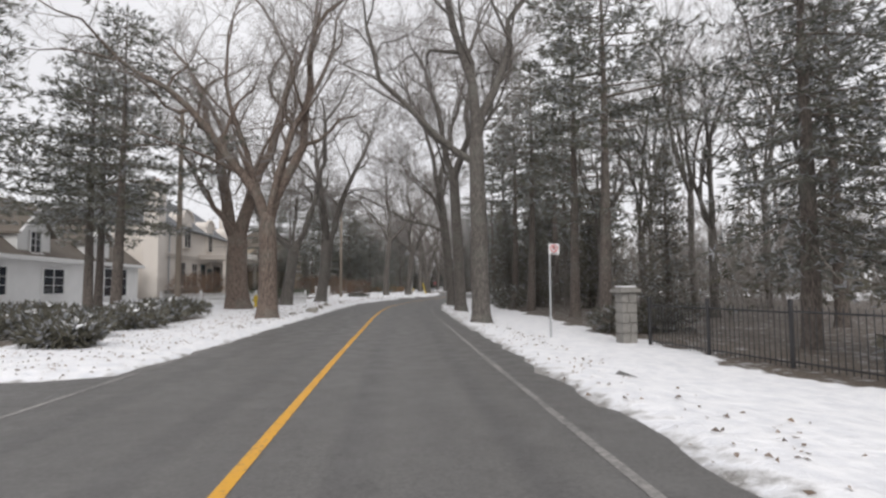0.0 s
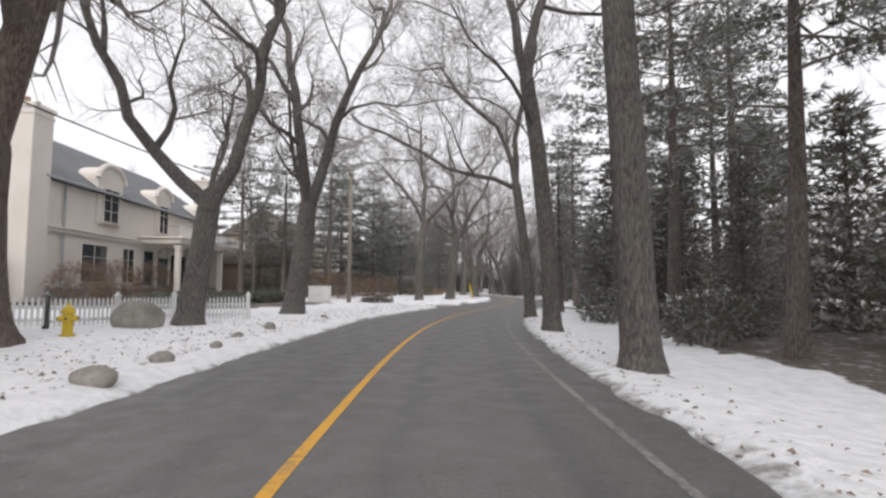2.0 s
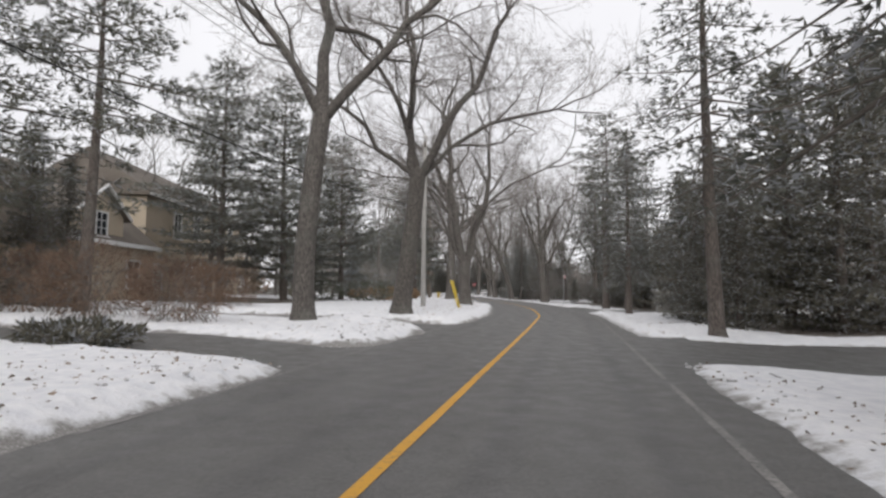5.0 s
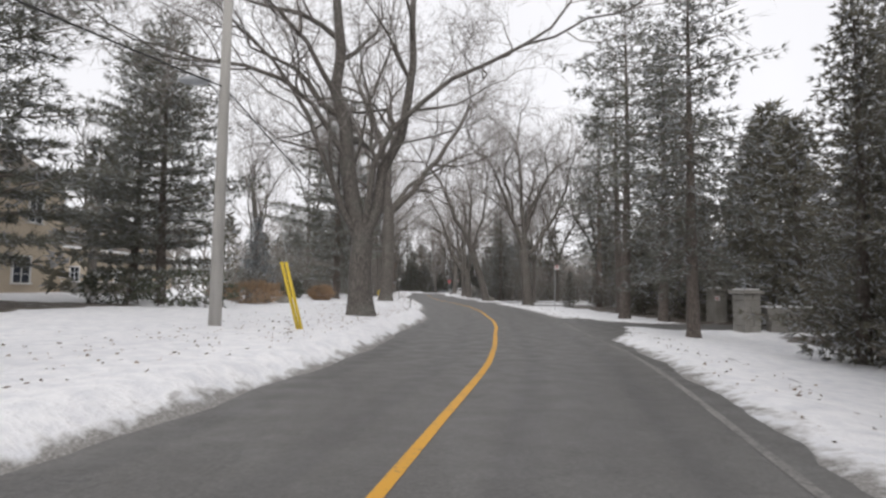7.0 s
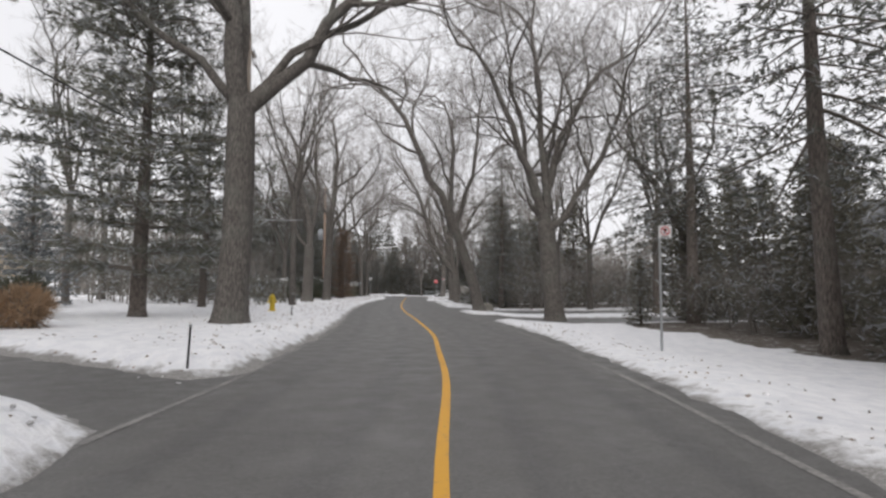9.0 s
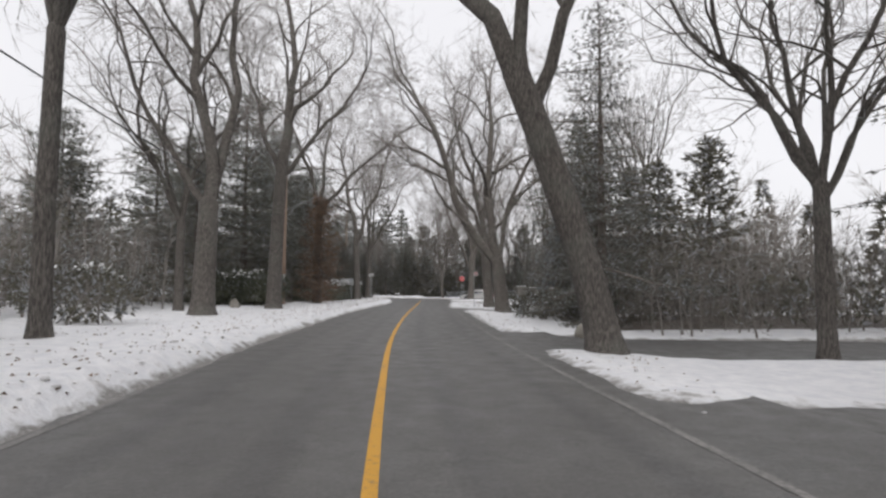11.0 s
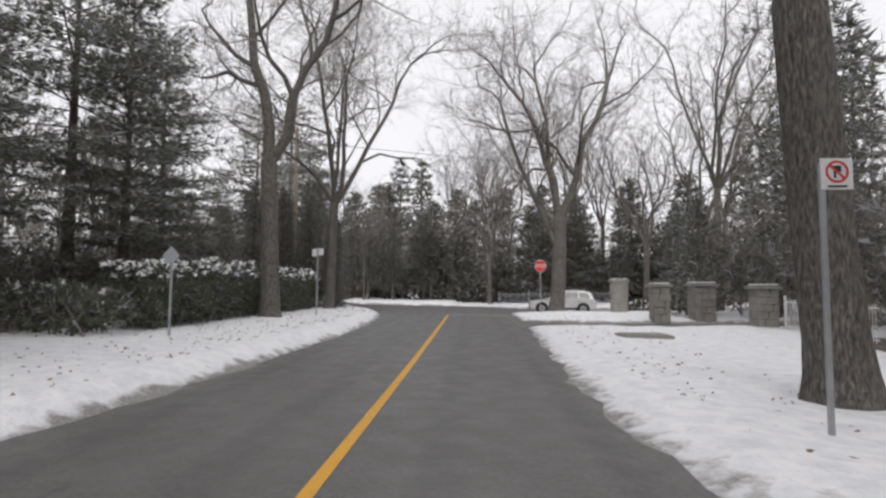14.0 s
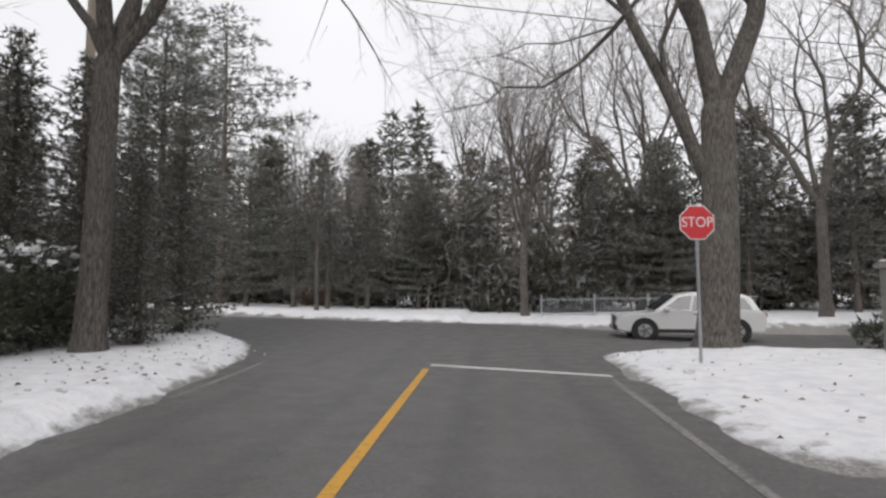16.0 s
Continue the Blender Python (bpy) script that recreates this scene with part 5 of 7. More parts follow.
def dormer(house, x, y, z, w, h):
    """A wall dormer with a segmental curved top and a tall window."""
    root = new("dormer")
    root.parent = house
    root.matrix_basis = pose(x, y, z)
    v, f, n = [], [], 10
    arc = [(-w / 2, -h / 2), (w / 2, -h / 2)] + [(w / 2 * math.cos(math.pi * k / n), h / 2 + 0.62 * w / 2 * math.sin(math.pi * k / n)) for k in range(n + 1)]
    for q in (0.12, -1.3):
        v += [(q, a, b) for a, b in arc]
    m = len(arc)
    f = [tuple(range(m)), tuple(range(2 * m - 1, m - 1, -1))] + [(k, k + m, (k + 1) % m + m, (k + 1) % m) for k in range(m)]
    link_mesh("cheek", v, f, STUCCO, root)
    bm = bmesh.new()
    for k in range(n):
        a0, a1 = math.pi * k / n, math.pi * (k + 1) / n
        cyl(bm, (0.16, 1.08 * w / 2 * math.cos(a0), h / 2 + 0.7 * w / 2 * math.sin(a0)), (0.16, 1.08 * w / 2 * math.cos(a1), h / 2 + 0.7 * w / 2 * math.sin(a1)), 0.17, n=8)
    part("hood_mould", bm, STUCCO, root)
    part("snow_cap", boxes((0.0, 0, h / 2 + 0.66 * w / 2, 0.35, w * 0.5, 0.05), bevel=0.02), SNOW, root, "snow on the dormer top")
    return root


def cream_house():
    """Two-storey house along the road: slate hip roof, wall dormers, portico, chimneys at both ends."""
    x0, x1, y0, y1 = -30.0, -20.2, 52.4, 78.5
    g = height(-22, 60)
    h = thing("house", "large cream stucco house with slate roof, dormers and portico", "house", 0, 0, g + 0.2)
    part("wall", boxes(((x0 + x1) / 2, (y0 + y1) / 2, 3.1, x1 - x0, y1 - y0, 7.0)), STUCCO, h)
    part("plinth", boxes((x1 - 0.2, (y0 + y1) / 2, 0.05, 0.6, y1 - y0 + 0.1, 0.9), bevel=0.02), STONE, h)
    part("band_course", boxes((x1 + 0.02, (y0 + y1) / 2, 3.75, 0.3, y1 - y0 + 0.1, 0.22), (x1 + 0.06, (y0 + y1) / 2, 3.92, 0.42, y1 - y0 + 0.2, 0.1), bevel=0.015), STUCCO, h)
    part("gutter", boxes((x1 + 0.42, (y0 + y1) / 2, 6.6, 0.16, y1 - y0 + 0.8, 0.14), bevel=0.02), GREY_METAL, h)
    hip_roof(x0, y0, x1, y1, 6.65, 4.0, parent=h)
    for y in (58.8, 66.2, 74.0):
        d = dormer(h, x1, y, 6.05, 2.9 if y < 60 else 2.4, 2.9)
        window_unit(h, x1 + 0.14, y, 5.85, 1.7 if y < 60 else 1.4, 2.1, 0, False, (1, 2), STUCCO)
    for y, w in ((57.4, 2.7), (61.4, 1.5)):
        window_unit(h, x1 + 0.02, y, 2.05, w, 2.3, 0, False, (1, 2), STUCCO)
    window_unit(h, x1 + 0.02, 64.3, 2.0, 1.0, 2.3, 0, False, (1, 3), DOOR_TEAL)
    door = part("front_door", boxes((x1 + 0.05, 66.6, 1.5, 0.12, 1.5, 2.7), bevel=0.02), DOOR_TEAL, h, "dark teal arched entrance door")
    bm = bmesh.new()
    for k in range(10):
        a0, a1 = math.pi * k / 10, math.pi * (k + 1) / 10
        cyl(bm, (x1 + 0.1, 66.6 + 0.9 * math.cos(a0), 2.85 + 0.7 * math.sin(a0)), (x1 + 0.1, 66.6 + 0.9 * math.cos(a1), 2.85 + 0.7 * math.sin(a1)), 0.12, n=6)
    part("door_arch", bm, STUCCO, h)
    # portico with square columns and a balcony above
    p = new("portico"); p.parent = h
    part("roof", boxes((x1 + 1.5, 70.3, 3.95, 3.0, 15.0, 0.35), (x1 + 1.55, 70.3, 4.2, 3.3, 15.3, 0.16), bevel=0.02), STUCCO, p)
    for y in (63.2, 66.2, 71.6, 77.2):
        part("column", boxes((x1 + 2.7, y, 1.85, 0.36, 0.36, 3.6), (x1 + 2.7, y, 0.15, 0.5, 0.5, 0.3), (x1 + 2.7, y, 3.55, 0.48, 0.48, 0.2), bevel=0.02), STUCCO, p)
    # dark sheets on the wall stand in for shaded doorways behind the columns
    part("shadowed_doorway", boxes((x1 + 0.04, 69.4, 1.75, 0.1, 2.6, 2.9)), GLASS, p, "dark sheet standing in for the shade under the portico")
    part("shadowed_doorway", boxes((x1 + 0.04, 74.4, 1.75, 0.1, 3.6, 2.9)), GLASS, p, "dark sheet standing in for the shade under the portico")
    bm = boxes((x1 + 2.9, 70.3, 5.05, 0.06, 14.8, 0.06))
    for k in range(52):
        box(bm, x1 + 2.9, 62.95 + k * 0.288, 4.67, 0.035, 0.035, 0.75)
    part("balcony_rail", bm, WHITE, p)
    # chimneys
    c = part("chimney", boxes((x1 - 0.2, 51.6, 4.9, 1.3, 1.6, 10.2), (x1 - 0.2, 51.6, 10.05, 1.5, 1.8, 0.25), (x1 - 0.2, 51.6, 9.65, 1.4, 1.7, 0.15), bevel=0.03), STUCCO, h)
    part("chimney_pot", cyls(((x1 - 0.2, 51.2, 10.15), (x1 - 0.2, 51.2, 10.55), 0.16, 0.13), ((x1 - 0.2, 52.0, 10.15), (x1 - 0.2, 52.0, 10.55), 0.16, 0.13)), BRICK_RED, c)
    c2 = part("chimney", boxes((x1 - 1.4, 77.9, 8.6, 1.3, 1.6, 5.0), (x1 - 1.4, 77.9, 11.1, 1.6, 1.9, 0.25), (x1 - 1.4, 77.9, 10.75, 1.45, 1.75, 0.15), bevel=0.03), STUCCO, h)
    part("chimney_pot", cyls(((x1 - 1.4, 77.5, 11.2), (x1 - 1.4, 77.5, 11.55), 0.16, 0.13), ((x1 - 1.4, 78.3, 11.2), (x1 - 1.4, 78.3, 11.55), 0.16, 0.13)), BRICK_RED, c2)
    part("downpipe", cyls(((x1 + 0.12, 54.2, 0.2), (x1 + 0.12, 54.2, 6.5), 0.06)), GREY_METAL, h)
    # lower wing
    w = new("wing"); w.parent = h
    part("wall", boxes((-26.0, 85.0, 2.7, 8.0, 13.0, 5.4)), STUCCO, w)
    hip_roof(-30, 78.7, -22, 91.5, 5.45, 2.8, parent=w)
    part("awning", boxes((-21.3, 83.0, 3.0, 1.6, 5.0, 0.14), bevel=0.02), SNOW, w, "snow-covered lean-to roof")
    for y in (81.0, 84.0, 87.5):
        window_unit(w, -21.95, y, 4.2, 1.0, 1.3)
    # no real opening: a dark sheet gives the shade inside the garage
    part("garage_opening_shade", boxes((-21.97, 83.2, 1.3, 0.08, 4.2, 2.4)), GLASS, w)
    return h


def cottage(x1, y0, y1, gables, wall, roof, label, eave=3.0, deep=9.0, rise=3.2, windows=(), gable_w=1.7):
    """A long low house with its eaves to the road and small gables."""
    g = height(x1 - 2, (y0 + y1) / 2)
    h = thing("house", label, "house", 0, 0, g - 0.1)
    x0 = x1 - deep
    part("wall", boxes(((x0 + x1) / 2, (y0 + y1) / 2, eave / 2, deep, y1 - y0, eave)), wall, h)
    hip_roof(x0, y0, x1, y1, eave + 0.05, rise, parent=h, mat=roof, inset=0.8)
    part("fascia", boxes((x1 + 0.38, (y0 + y1) / 2, eave - 0.02, 0.08, y1 - y0 + 0.6, 0.24), bevel=0.01), WHITE, h)
    for k, y in enumerate(gables):
        gd = new("gabled_dormer"); gd.parent = h
        part("wall", boxes((x1 - 1.2, y, eave + 0.75, 2.2, 2 * gable_w - 0.3, 1.5)), wall, gd)
        gable_wall(x1 - 0.1, y, gable_w - 0.12, eave + 1.5, 1.5, wall, gd)
        gable_roof_x(x1 + 0.2, x1 - 4.0, y, gable_w + 0.15, eave + 1.45, 1.65, roof, gd)
        bm = bmesh.new()
        for s in (-1, 1):
            cyl(bm, (x1 + 0.22, y + s * (gable_w + 0.15), eave + 1.4), (x1 + 0.22, y, eave + 3.05), 0.09, n=6)
        part("barge_board", bm, WHITE, gd)
        window_unit(gd, x1 - 0.08, y, eave + 0.95, 0.95, 1.2)
    for y, w, hh, *zc in windows:
        window_unit(h, x1 + 0.02, y, zc[0] if zc else 1.55, w, hh)
    return h


cream_house()
cottage(-20.6, 28.0, 49.0, (35.2, 42.6), WHITE, SHINGLE, "low white house with dark shingle roof and gabled dormers", 2.9, 9.0, 4.2, ((32, 1.2, 1.5), (37, 2.2, 1.5), (45, 3.6, 2.0)))
cottage(-13.0, 79.5, 88.0, (82.3,), TAN, SHINGLE, "tan stucco house with brown gable among shrubs", 3.2, 8.0, 4.0, ((85.6, 1.3, 1.5),), 2.4)
cottage(-15.5, 92.0, 112.0, (), TAN, SHINGLE, "two-storey tan stucco house screened by tall firs", 7.4, 9.0, 3.4,
        ((94, 1.2, 1.7), (97, 1.2, 1.9, 5.6), (100.8, 1.2, 1.9, 5.9), (99.5, 1.0, 2.4), (103, 1.2, 1.6), (105, 1.2, 1.9, 5.6), (108, 1.5, 1.6), (109, 1.2, 1.9, 5.6)))
cottage(-24.0, 124.0, 150.0, (133.5, 142.5), TAN, SHINGLE, "brown-roofed house with pale gabled dormers", 4.2, 9.0, 4.6, ((128, 1.4, 1.5), (136, 1.4, 1.5), (140, 1.4, 1.5)), 2.0)


def mirrored_house(x0, y0, y1, label, wall, roof, eave=4.6):
    """A plain house on the other side of the road, its front turned to -x."""
    g = height(x0, (y0 + y1) / 2)
    h = thing("house", label, "house", 0, 0, g - 0.1)
    x1 = x0 + 9.0
    part("wall", boxes(((x0 + x1) / 2, (y0 + y1) / 2, eave / 2, 9.0, y1 - y0, eave)), wall, h)
    hip_roof(x0, y0, x1, y1, eave, 3.6, parent=h, mat=roof)
    part("garage_door", boxes((x0 - 0.03, y0 + 4.0, 1.2, 0.1, 5.0, 2.3), bevel=0.02), BRICK_RED, h, "dull red garage door")
    for k, y in enumerate(np.arange(y0 + 2.2, y1 - 1, 3.1)):
        window_unit(h, x0 - 0.02, float(y), 3.6, 1.1, 1.3, 180)
    gable_wall(x0 + 0.1, y1 - 3.2, 2.4, eave, 2.6, WHITE, h)
    gable_roof_x(x0 - 0.3, x0 + 5.0, y1 - 3.2, 2.7, eave - 0.05, 2.9, roof, h, name="porch_roof")
    return h


mirrored_house(43.5, 119.0, 141.0, "tan two-storey house with red garage door behind trees", TAN, SLATE)

# ---------------------------------------------------------------- poles, cables, signs
def utility_pole(x, y, tall, label, arm=None, drum=None, lamp=None, lean=(0, 0), timber=None):
    r = thing("utility_pole", label, "utility pole", x, y, None, group="utility poles")
    part("pole", cyls(((0, 0, -0.1), (lean[0], lean[1], tall), 0.155, 0.10), n=14), timber or POLE_WOOD, r, smooth=True)
    part("cross_arm", boxes((lean[0], lean[1], tall - 0.7, 0.12, 1.8, 0.12), bevel=0.01), POLE_WOOD, r)
    for k, s in enumerate((-0.8, 0.0, 0.8)):
        part("insulator", cyls(((lean[0], lean[1] + s, tall - 0.64), (lean[0], lean[1] + s, tall - 0.4), 0.05, 0.035), n=8), GREY_METAL, r)
    if drum:
        part("transformer", cyls(((-0.42, 0.0, drum - 0.55), (-0.42, 0.0, drum + 0.5), 0.27), ((-0.42, 0, drum + 0.5), (-0.42, 0, drum + 0.62), 0.28, 0.12), n=16), GREY_METAL, r, "grey transformer drum", True)
        for q in (0.2, -0.25):
            part("bracket", boxes((-0.17, 0, drum + q, 0.12, 0.2, 0.08)), STEEL, r)
    if arm:
        z, ln, rise = arm
        part("lamp_arm", cyls(((0.1, 0, z), (0.1 + ln, 0, z + rise), 0.022, 0.02), n=8), STEEL, r)
        part("brace", cyls(((0.1, 0, z - 0.5), (0.1 + 0.4 * ln, 0, z + 0.35 * rise), 0.018), n=6), STEEL, r)
    if lamp:
        z, ln = lamp
        bm = bmesh.new()
        bmesh.ops.create_uvsphere(bm, u_segments=14, v_segments=8, radius=1.0, matrix=Matrix.Translation((-ln, 0, z)) @ Matrix.Diagonal((0.42, 0.17, 0.11, 1)))
        part("lamp_head", bm, GREY_METAL, r, "grey cobra-head street lamp", True)
        part("lamp_arm", cyls(((-0.1, 0, z - 0.35), (-ln + 0.3, 0, z + 0.02), 0.03), n=8), STEEL, r)
    return r


POLES = [(-10.5, 29.6, 10.5), (-4.85, 62.4, 10.0), (4.1, 85.95, 10.5), (4.95, 120.2, 12.6), (3.1, 155.4, 12.0)]
utility_pole(*POLES[0], "weathered wooden utility pole on the snowy lawn")
utility_pole(*POLES[1], "pale wooden utility pole by the hedge")
utility_pole(*POLES[2], "slim pale utility pole with street lamp and guy wire", lamp=(6.15, 0.75), timber=POLE_PALE)
utility_pole(*POLES[3], "wooden utility pole with transformer drum and level steel arm", arm=(4.05, 2.5, 0.0), drum=10.1)
utility_pole(*POLES[4], "reddish wooden utility pole with transformer drum", drum=6.85, arm=(6.3, 2.0, 0.9), timber=POLE_RED)
r = part("number_plate", boxes((5.11, 120.05, 4.0, 0.02, 0.16, 0.34)), SIGN_WHITE)
tagged(r, "small white tag nailed to the utility pole", "sign plate")


def cable(a, b, sag, r=0.018, label="black overhead cable sagging between poles"):
    t = Tubes()
    s = np.linspace(0, 1, 15)
    p = np.outer(1 - s, a) + np.outer(s, b)
    p[:, 2] -= 4 * sag * s * (1 - s)
    t.add(p, np.full(15, r), 5)
    ob = t.link("overhead_cable", WIRE, None)
    return tagged(ob, label, "cable", group="overhead cables")


def at_pole(k, z, dy=0.0):
    return np.array([POLES[k][0], POLES[k][1] + dy, height(POLES[k][0], POLES[k][1]) + z])


for k in range(4):
    cable(at_pole(k, 6.0), at_pole(k + 1, 6.0), 0.5, 0.022)
    cable(at_pole(k, POLES[k][2] - 0.45, 0.8), at_pole(k + 1, POLES[k + 1][2] - 0.45, 0.8), 0.6, 0.012)
    cable(at_pole(k, POLES[k][2] - 0.45, -0.8), at_pole(k + 1, POLES[k + 1][2] - 0.45, -0.8), 0.6, 0.012)
cable(at_pole(4, 6.0), np.array([2.4, 186.6, 6.3]), 0.4, 0.02)
cable(at_pole(4, 9.5, 0.8), np.array([2.4, 187.4, 10.1]), 0.5, 0.012)
cable(at_pole(1, 6.0), np.array([-20.0, 66.0, 6.2]), 0.4, 0.014, "black service cable to the cream house")
cable(np.array([2.4, 186.6, 6.3]), np.array([-38.0, 232.0, 8.0]), 0.5, 0.02)
cable(np.array([2.4, 186.6, 10.1]), np.array([60.0, 200.0, 9.5]), 0.7, 0.014)
POLES.append((2.4, 186.6, 10.5))
utility_pole(2.4, 186.6, 10.5, "utility pole beside the cedars at the junction")


def guy_guard():
    z = height(6.2, 85.6)
    r = thing("guy_wire_guard", "bright yellow plastic guard on a leaning guy wire", "guy guard", 6.25, 85.6, z)
    top = Vector((-0.45, 0.0, 1.62))
    for k, s in enumerate((-0.045, 0.045)):
        part("half_pipe", cyls(((s, 0.0, -0.05), (top.x + s * 1.2, 0.02, top.z), 0.042), n=10), YELLOW, r, smooth=True)
    end = Vector((4.28 - 6.25, 0.5, 8.6))
    part("guy_wire", cyls(((0, 0, -0.05), (end.x, end.y, end.z), 0.008), n=5), STEEL, r)
    return r


guy_guard()


def sign_post(name, label, x, y, tall, rz=0.0, square=True):
    r = thing(name, label, "road sign", x, y, None, rz)
    if square:
        part("post", boxes((0, 0, tall / 2 - 0.1, 0.05, 0.05, tall + 0.2), bevel=0.008), STEEL, r)
    else:
        part("post", cyls(((0, 0, -0.1), (0, 0, tall), 0.03), n=10), STEEL, r)
    return r


def ring(bm, x, y, z, r0, r1, n=28):
    a = [bm.verts.new((x + q * math.cos(2 * math.pi * k / n), y, z + q * math.sin(2 * math.pi * k / n))) for q in (r0, r1) for k in range(n)]
    for k in range(n):
        bm.faces.new((a[k], a[(k + 1) % n], a[n + (k + 1) % n], a[n + k]))


def no_parking(x, y, z, side=1, rz=0.0):
    """A square white plate with a red ring and slash over a black mark, seen from -y."""
    r = sign_post("no_parking_sign", "white no-parking plate with red crossed ring on steel post", x, y, z + 0.12, rz)
    s = 0.3
    part("plate", boxes((side * 0.12, -0.035, z, s, 0.012, s), bevel=0.004), SIGN_WHITE, r)
    bm = bmesh.new()
    ring(bm, side * 0.12, -0.045, z + 0.02, 0.085, 0.108)
    bmesh.ops.create_cube(bm, size=1.0, matrix=Matrix.Translation((side * 0.12, -0.0455, z + 0.02)) @ pose(0, 0, 0, 0, 45, 0) @ Matrix.Diagonal((0.19, 0.002, 0.022, 1)))
    part("ring", bm, SIGN_RED, r, "red ring and slash")
    part("mark", boxes((side * 0.12 - 0.02, -0.0435, z + 0.02, 0.022, 0.002, 0.12), (side * 0.12 + 0.015, -0.0435, z + 0.05, 0.05, 0.002, 0.06)), BLACK, r)
    part("arrow_bar", boxes((side * 0.12, -0.0435, z - 0.12, 0.18, 0.002, 0.022)), BLACK, r)
    return r


no_parking(4.53, 14.95, 2.42, 1, -4)
no_parking(18.3, 107.9, 2.8, 1, -4)
no_parking(16.1, 159.7, 2.45, 1, 0)


def stop_sign(x, y, z, rz):
    r = sign_post("stop_sign", "red octagonal stop sign on a thin steel post", x, y, z + 0.34, rz)
    q = 0.305 / math.cos(math.pi / 8)

    def octagon(rad, yy, thick):
        v = [(rad * math.cos(math.pi / 8 + math.pi / 4 * k), w, z + rad * math.sin(math.pi / 8 + math.pi / 4 * k)) for w in (yy, yy + thick) for k in range(8)]
        return v, [tuple(range(8)), tuple(range(15, 7, -1))] + [(k, k + 8, (k + 1) % 8 + 8, (k + 1) % 8) for k in range(8)]

    v, f = octagon(q, -0.04, 0.012)
    link_mesh("border", v, f, SIGN_WHITE, r, "white border")
    v, f = octagon(q * 0.94, -0.045, 0.004)
    link_mesh("face", v, f, SIGN_RED, r, "red sign face")
    cu = bpy.data.curves.new("lettering", "FONT")
    cu.body, cu.align_x, cu.align_y, cu.size, cu.extrude = "STOP", "CENTER", "CENTER", 0.245, 0.001
    cu.materials.append(SIGN_WHITE)
    ob = new("lettering", cu)
    ob.parent = r
    ob.matrix_basis = pose(0, -0.048, z, 90, 0, 0) @ Matrix.Diagonal((0.95, 1.05, 1, 1))
    tagged(ob, "white letters STOP")
    return r


stop_sign(16.46, 183.45, 2.46, 4)


def back_signs():
    r = thing("road_sign", "backs of two small pale sign plates on a steel post", "road sign", 6.6, 176.5)
    part("post", boxes((0, 0, 1.3, 0.06, 0.06, 2.9), bevel=0.008), STEEL, r)
    part("plate", boxes((0.16, -0.08, 2.55, 0.2, 0.012, 0.28), bevel=0.004), SIGN_WHITE, r)
    part("plate", boxes((-0.14, 0.08, 2.52, 0.22, 0.012, 0.3), bevel=0.004), SIGN_WHITE, r)
    part("bolt", cyls(((0.1, -0.1, 2.62), (0.1, -0.08, 2.62), 0.015), ((0.1, -0.1, 2.5), (0.1, -0.08, 2.5), 0.015), n=8), IRON, r)
    return r


back_signs()
d = sign_post("warning_sign", "small grey diamond plate on a thin steel post", 6.01, 166.53, 2.0, square=False)
part("plate", box(bmesh.new(), 0, 0, 0, 0.3, 0.012, 0.3, 0.01, pose(0, -0.04, 1.8, 0, 45, 0)), GREY_METAL, d)



def stake(x, y, tall):
    r = thing("marker_stake", "thin dark driveway marker stake in the snow", "stake", x, y)
    part("rod", cyls(((0, 0, -0.1), (0.03, 0, tall), 0.022, 0.018), n=8), IRON, r)
    part("cap", cyls(((0.03, 0, tall), (0.03, 0, tall + 0.05), 0.028), n=8), STEEL, r)


stake(8.85, 104.3, 0.65)
stake(7.9, 116.6, 0.8)


def hydrant(x, y, rz):
    r = thing("fire_hydrant", "yellow cast-iron fire hydrant standing in snow", "hydrant", x, y, None, rz, group="fire hydrants")
    part("barrel", cyls(((0, 0, -0.05), (0, 0, 0.06), 0.17), ((0, 0, 0.06), (0, 0, 0.55), 0.115), ((0, 0, 0.55), (0, 0, 0.60), 0.16), n=16), YELLOW, r, smooth=False)
    bm = bmesh.new()
    bmesh.ops.create_uvsphere(bm, u_segments=16, v_segments=8, radius=0.135, matrix=Matrix.Translation((0, 0, 0.60)))
    cyl(bm, (0, 0, 0.70), (0, 0, 0.79), 0.035, n=6)
    part("bonnet", bm, YELLOW, r, smooth=False)
    for nm, d, q in (("side_outlet", (1, 0), 0.065), ("side_outlet", (-1, 0), 0.065), ("pumper_outlet", (0, -1), 0.09)):
        o = part(nm, cyls(((0.08 * d[0], 0.08 * d[1], 0.43), (0.2 * d[0], 0.2 * d[1], 0.43), q), n=12), YELLOW, r)
        part("cap_nut", cyls(((0.2 * d[0], 0.2 * d[1], 0.43), (0.235 * d[0], 0.235 * d[1], 0.43), 0.03), n=6), IRON, o)


hydrant(-7.9, 35.4, 20)
hydrant(6.1, 121.0, 0)

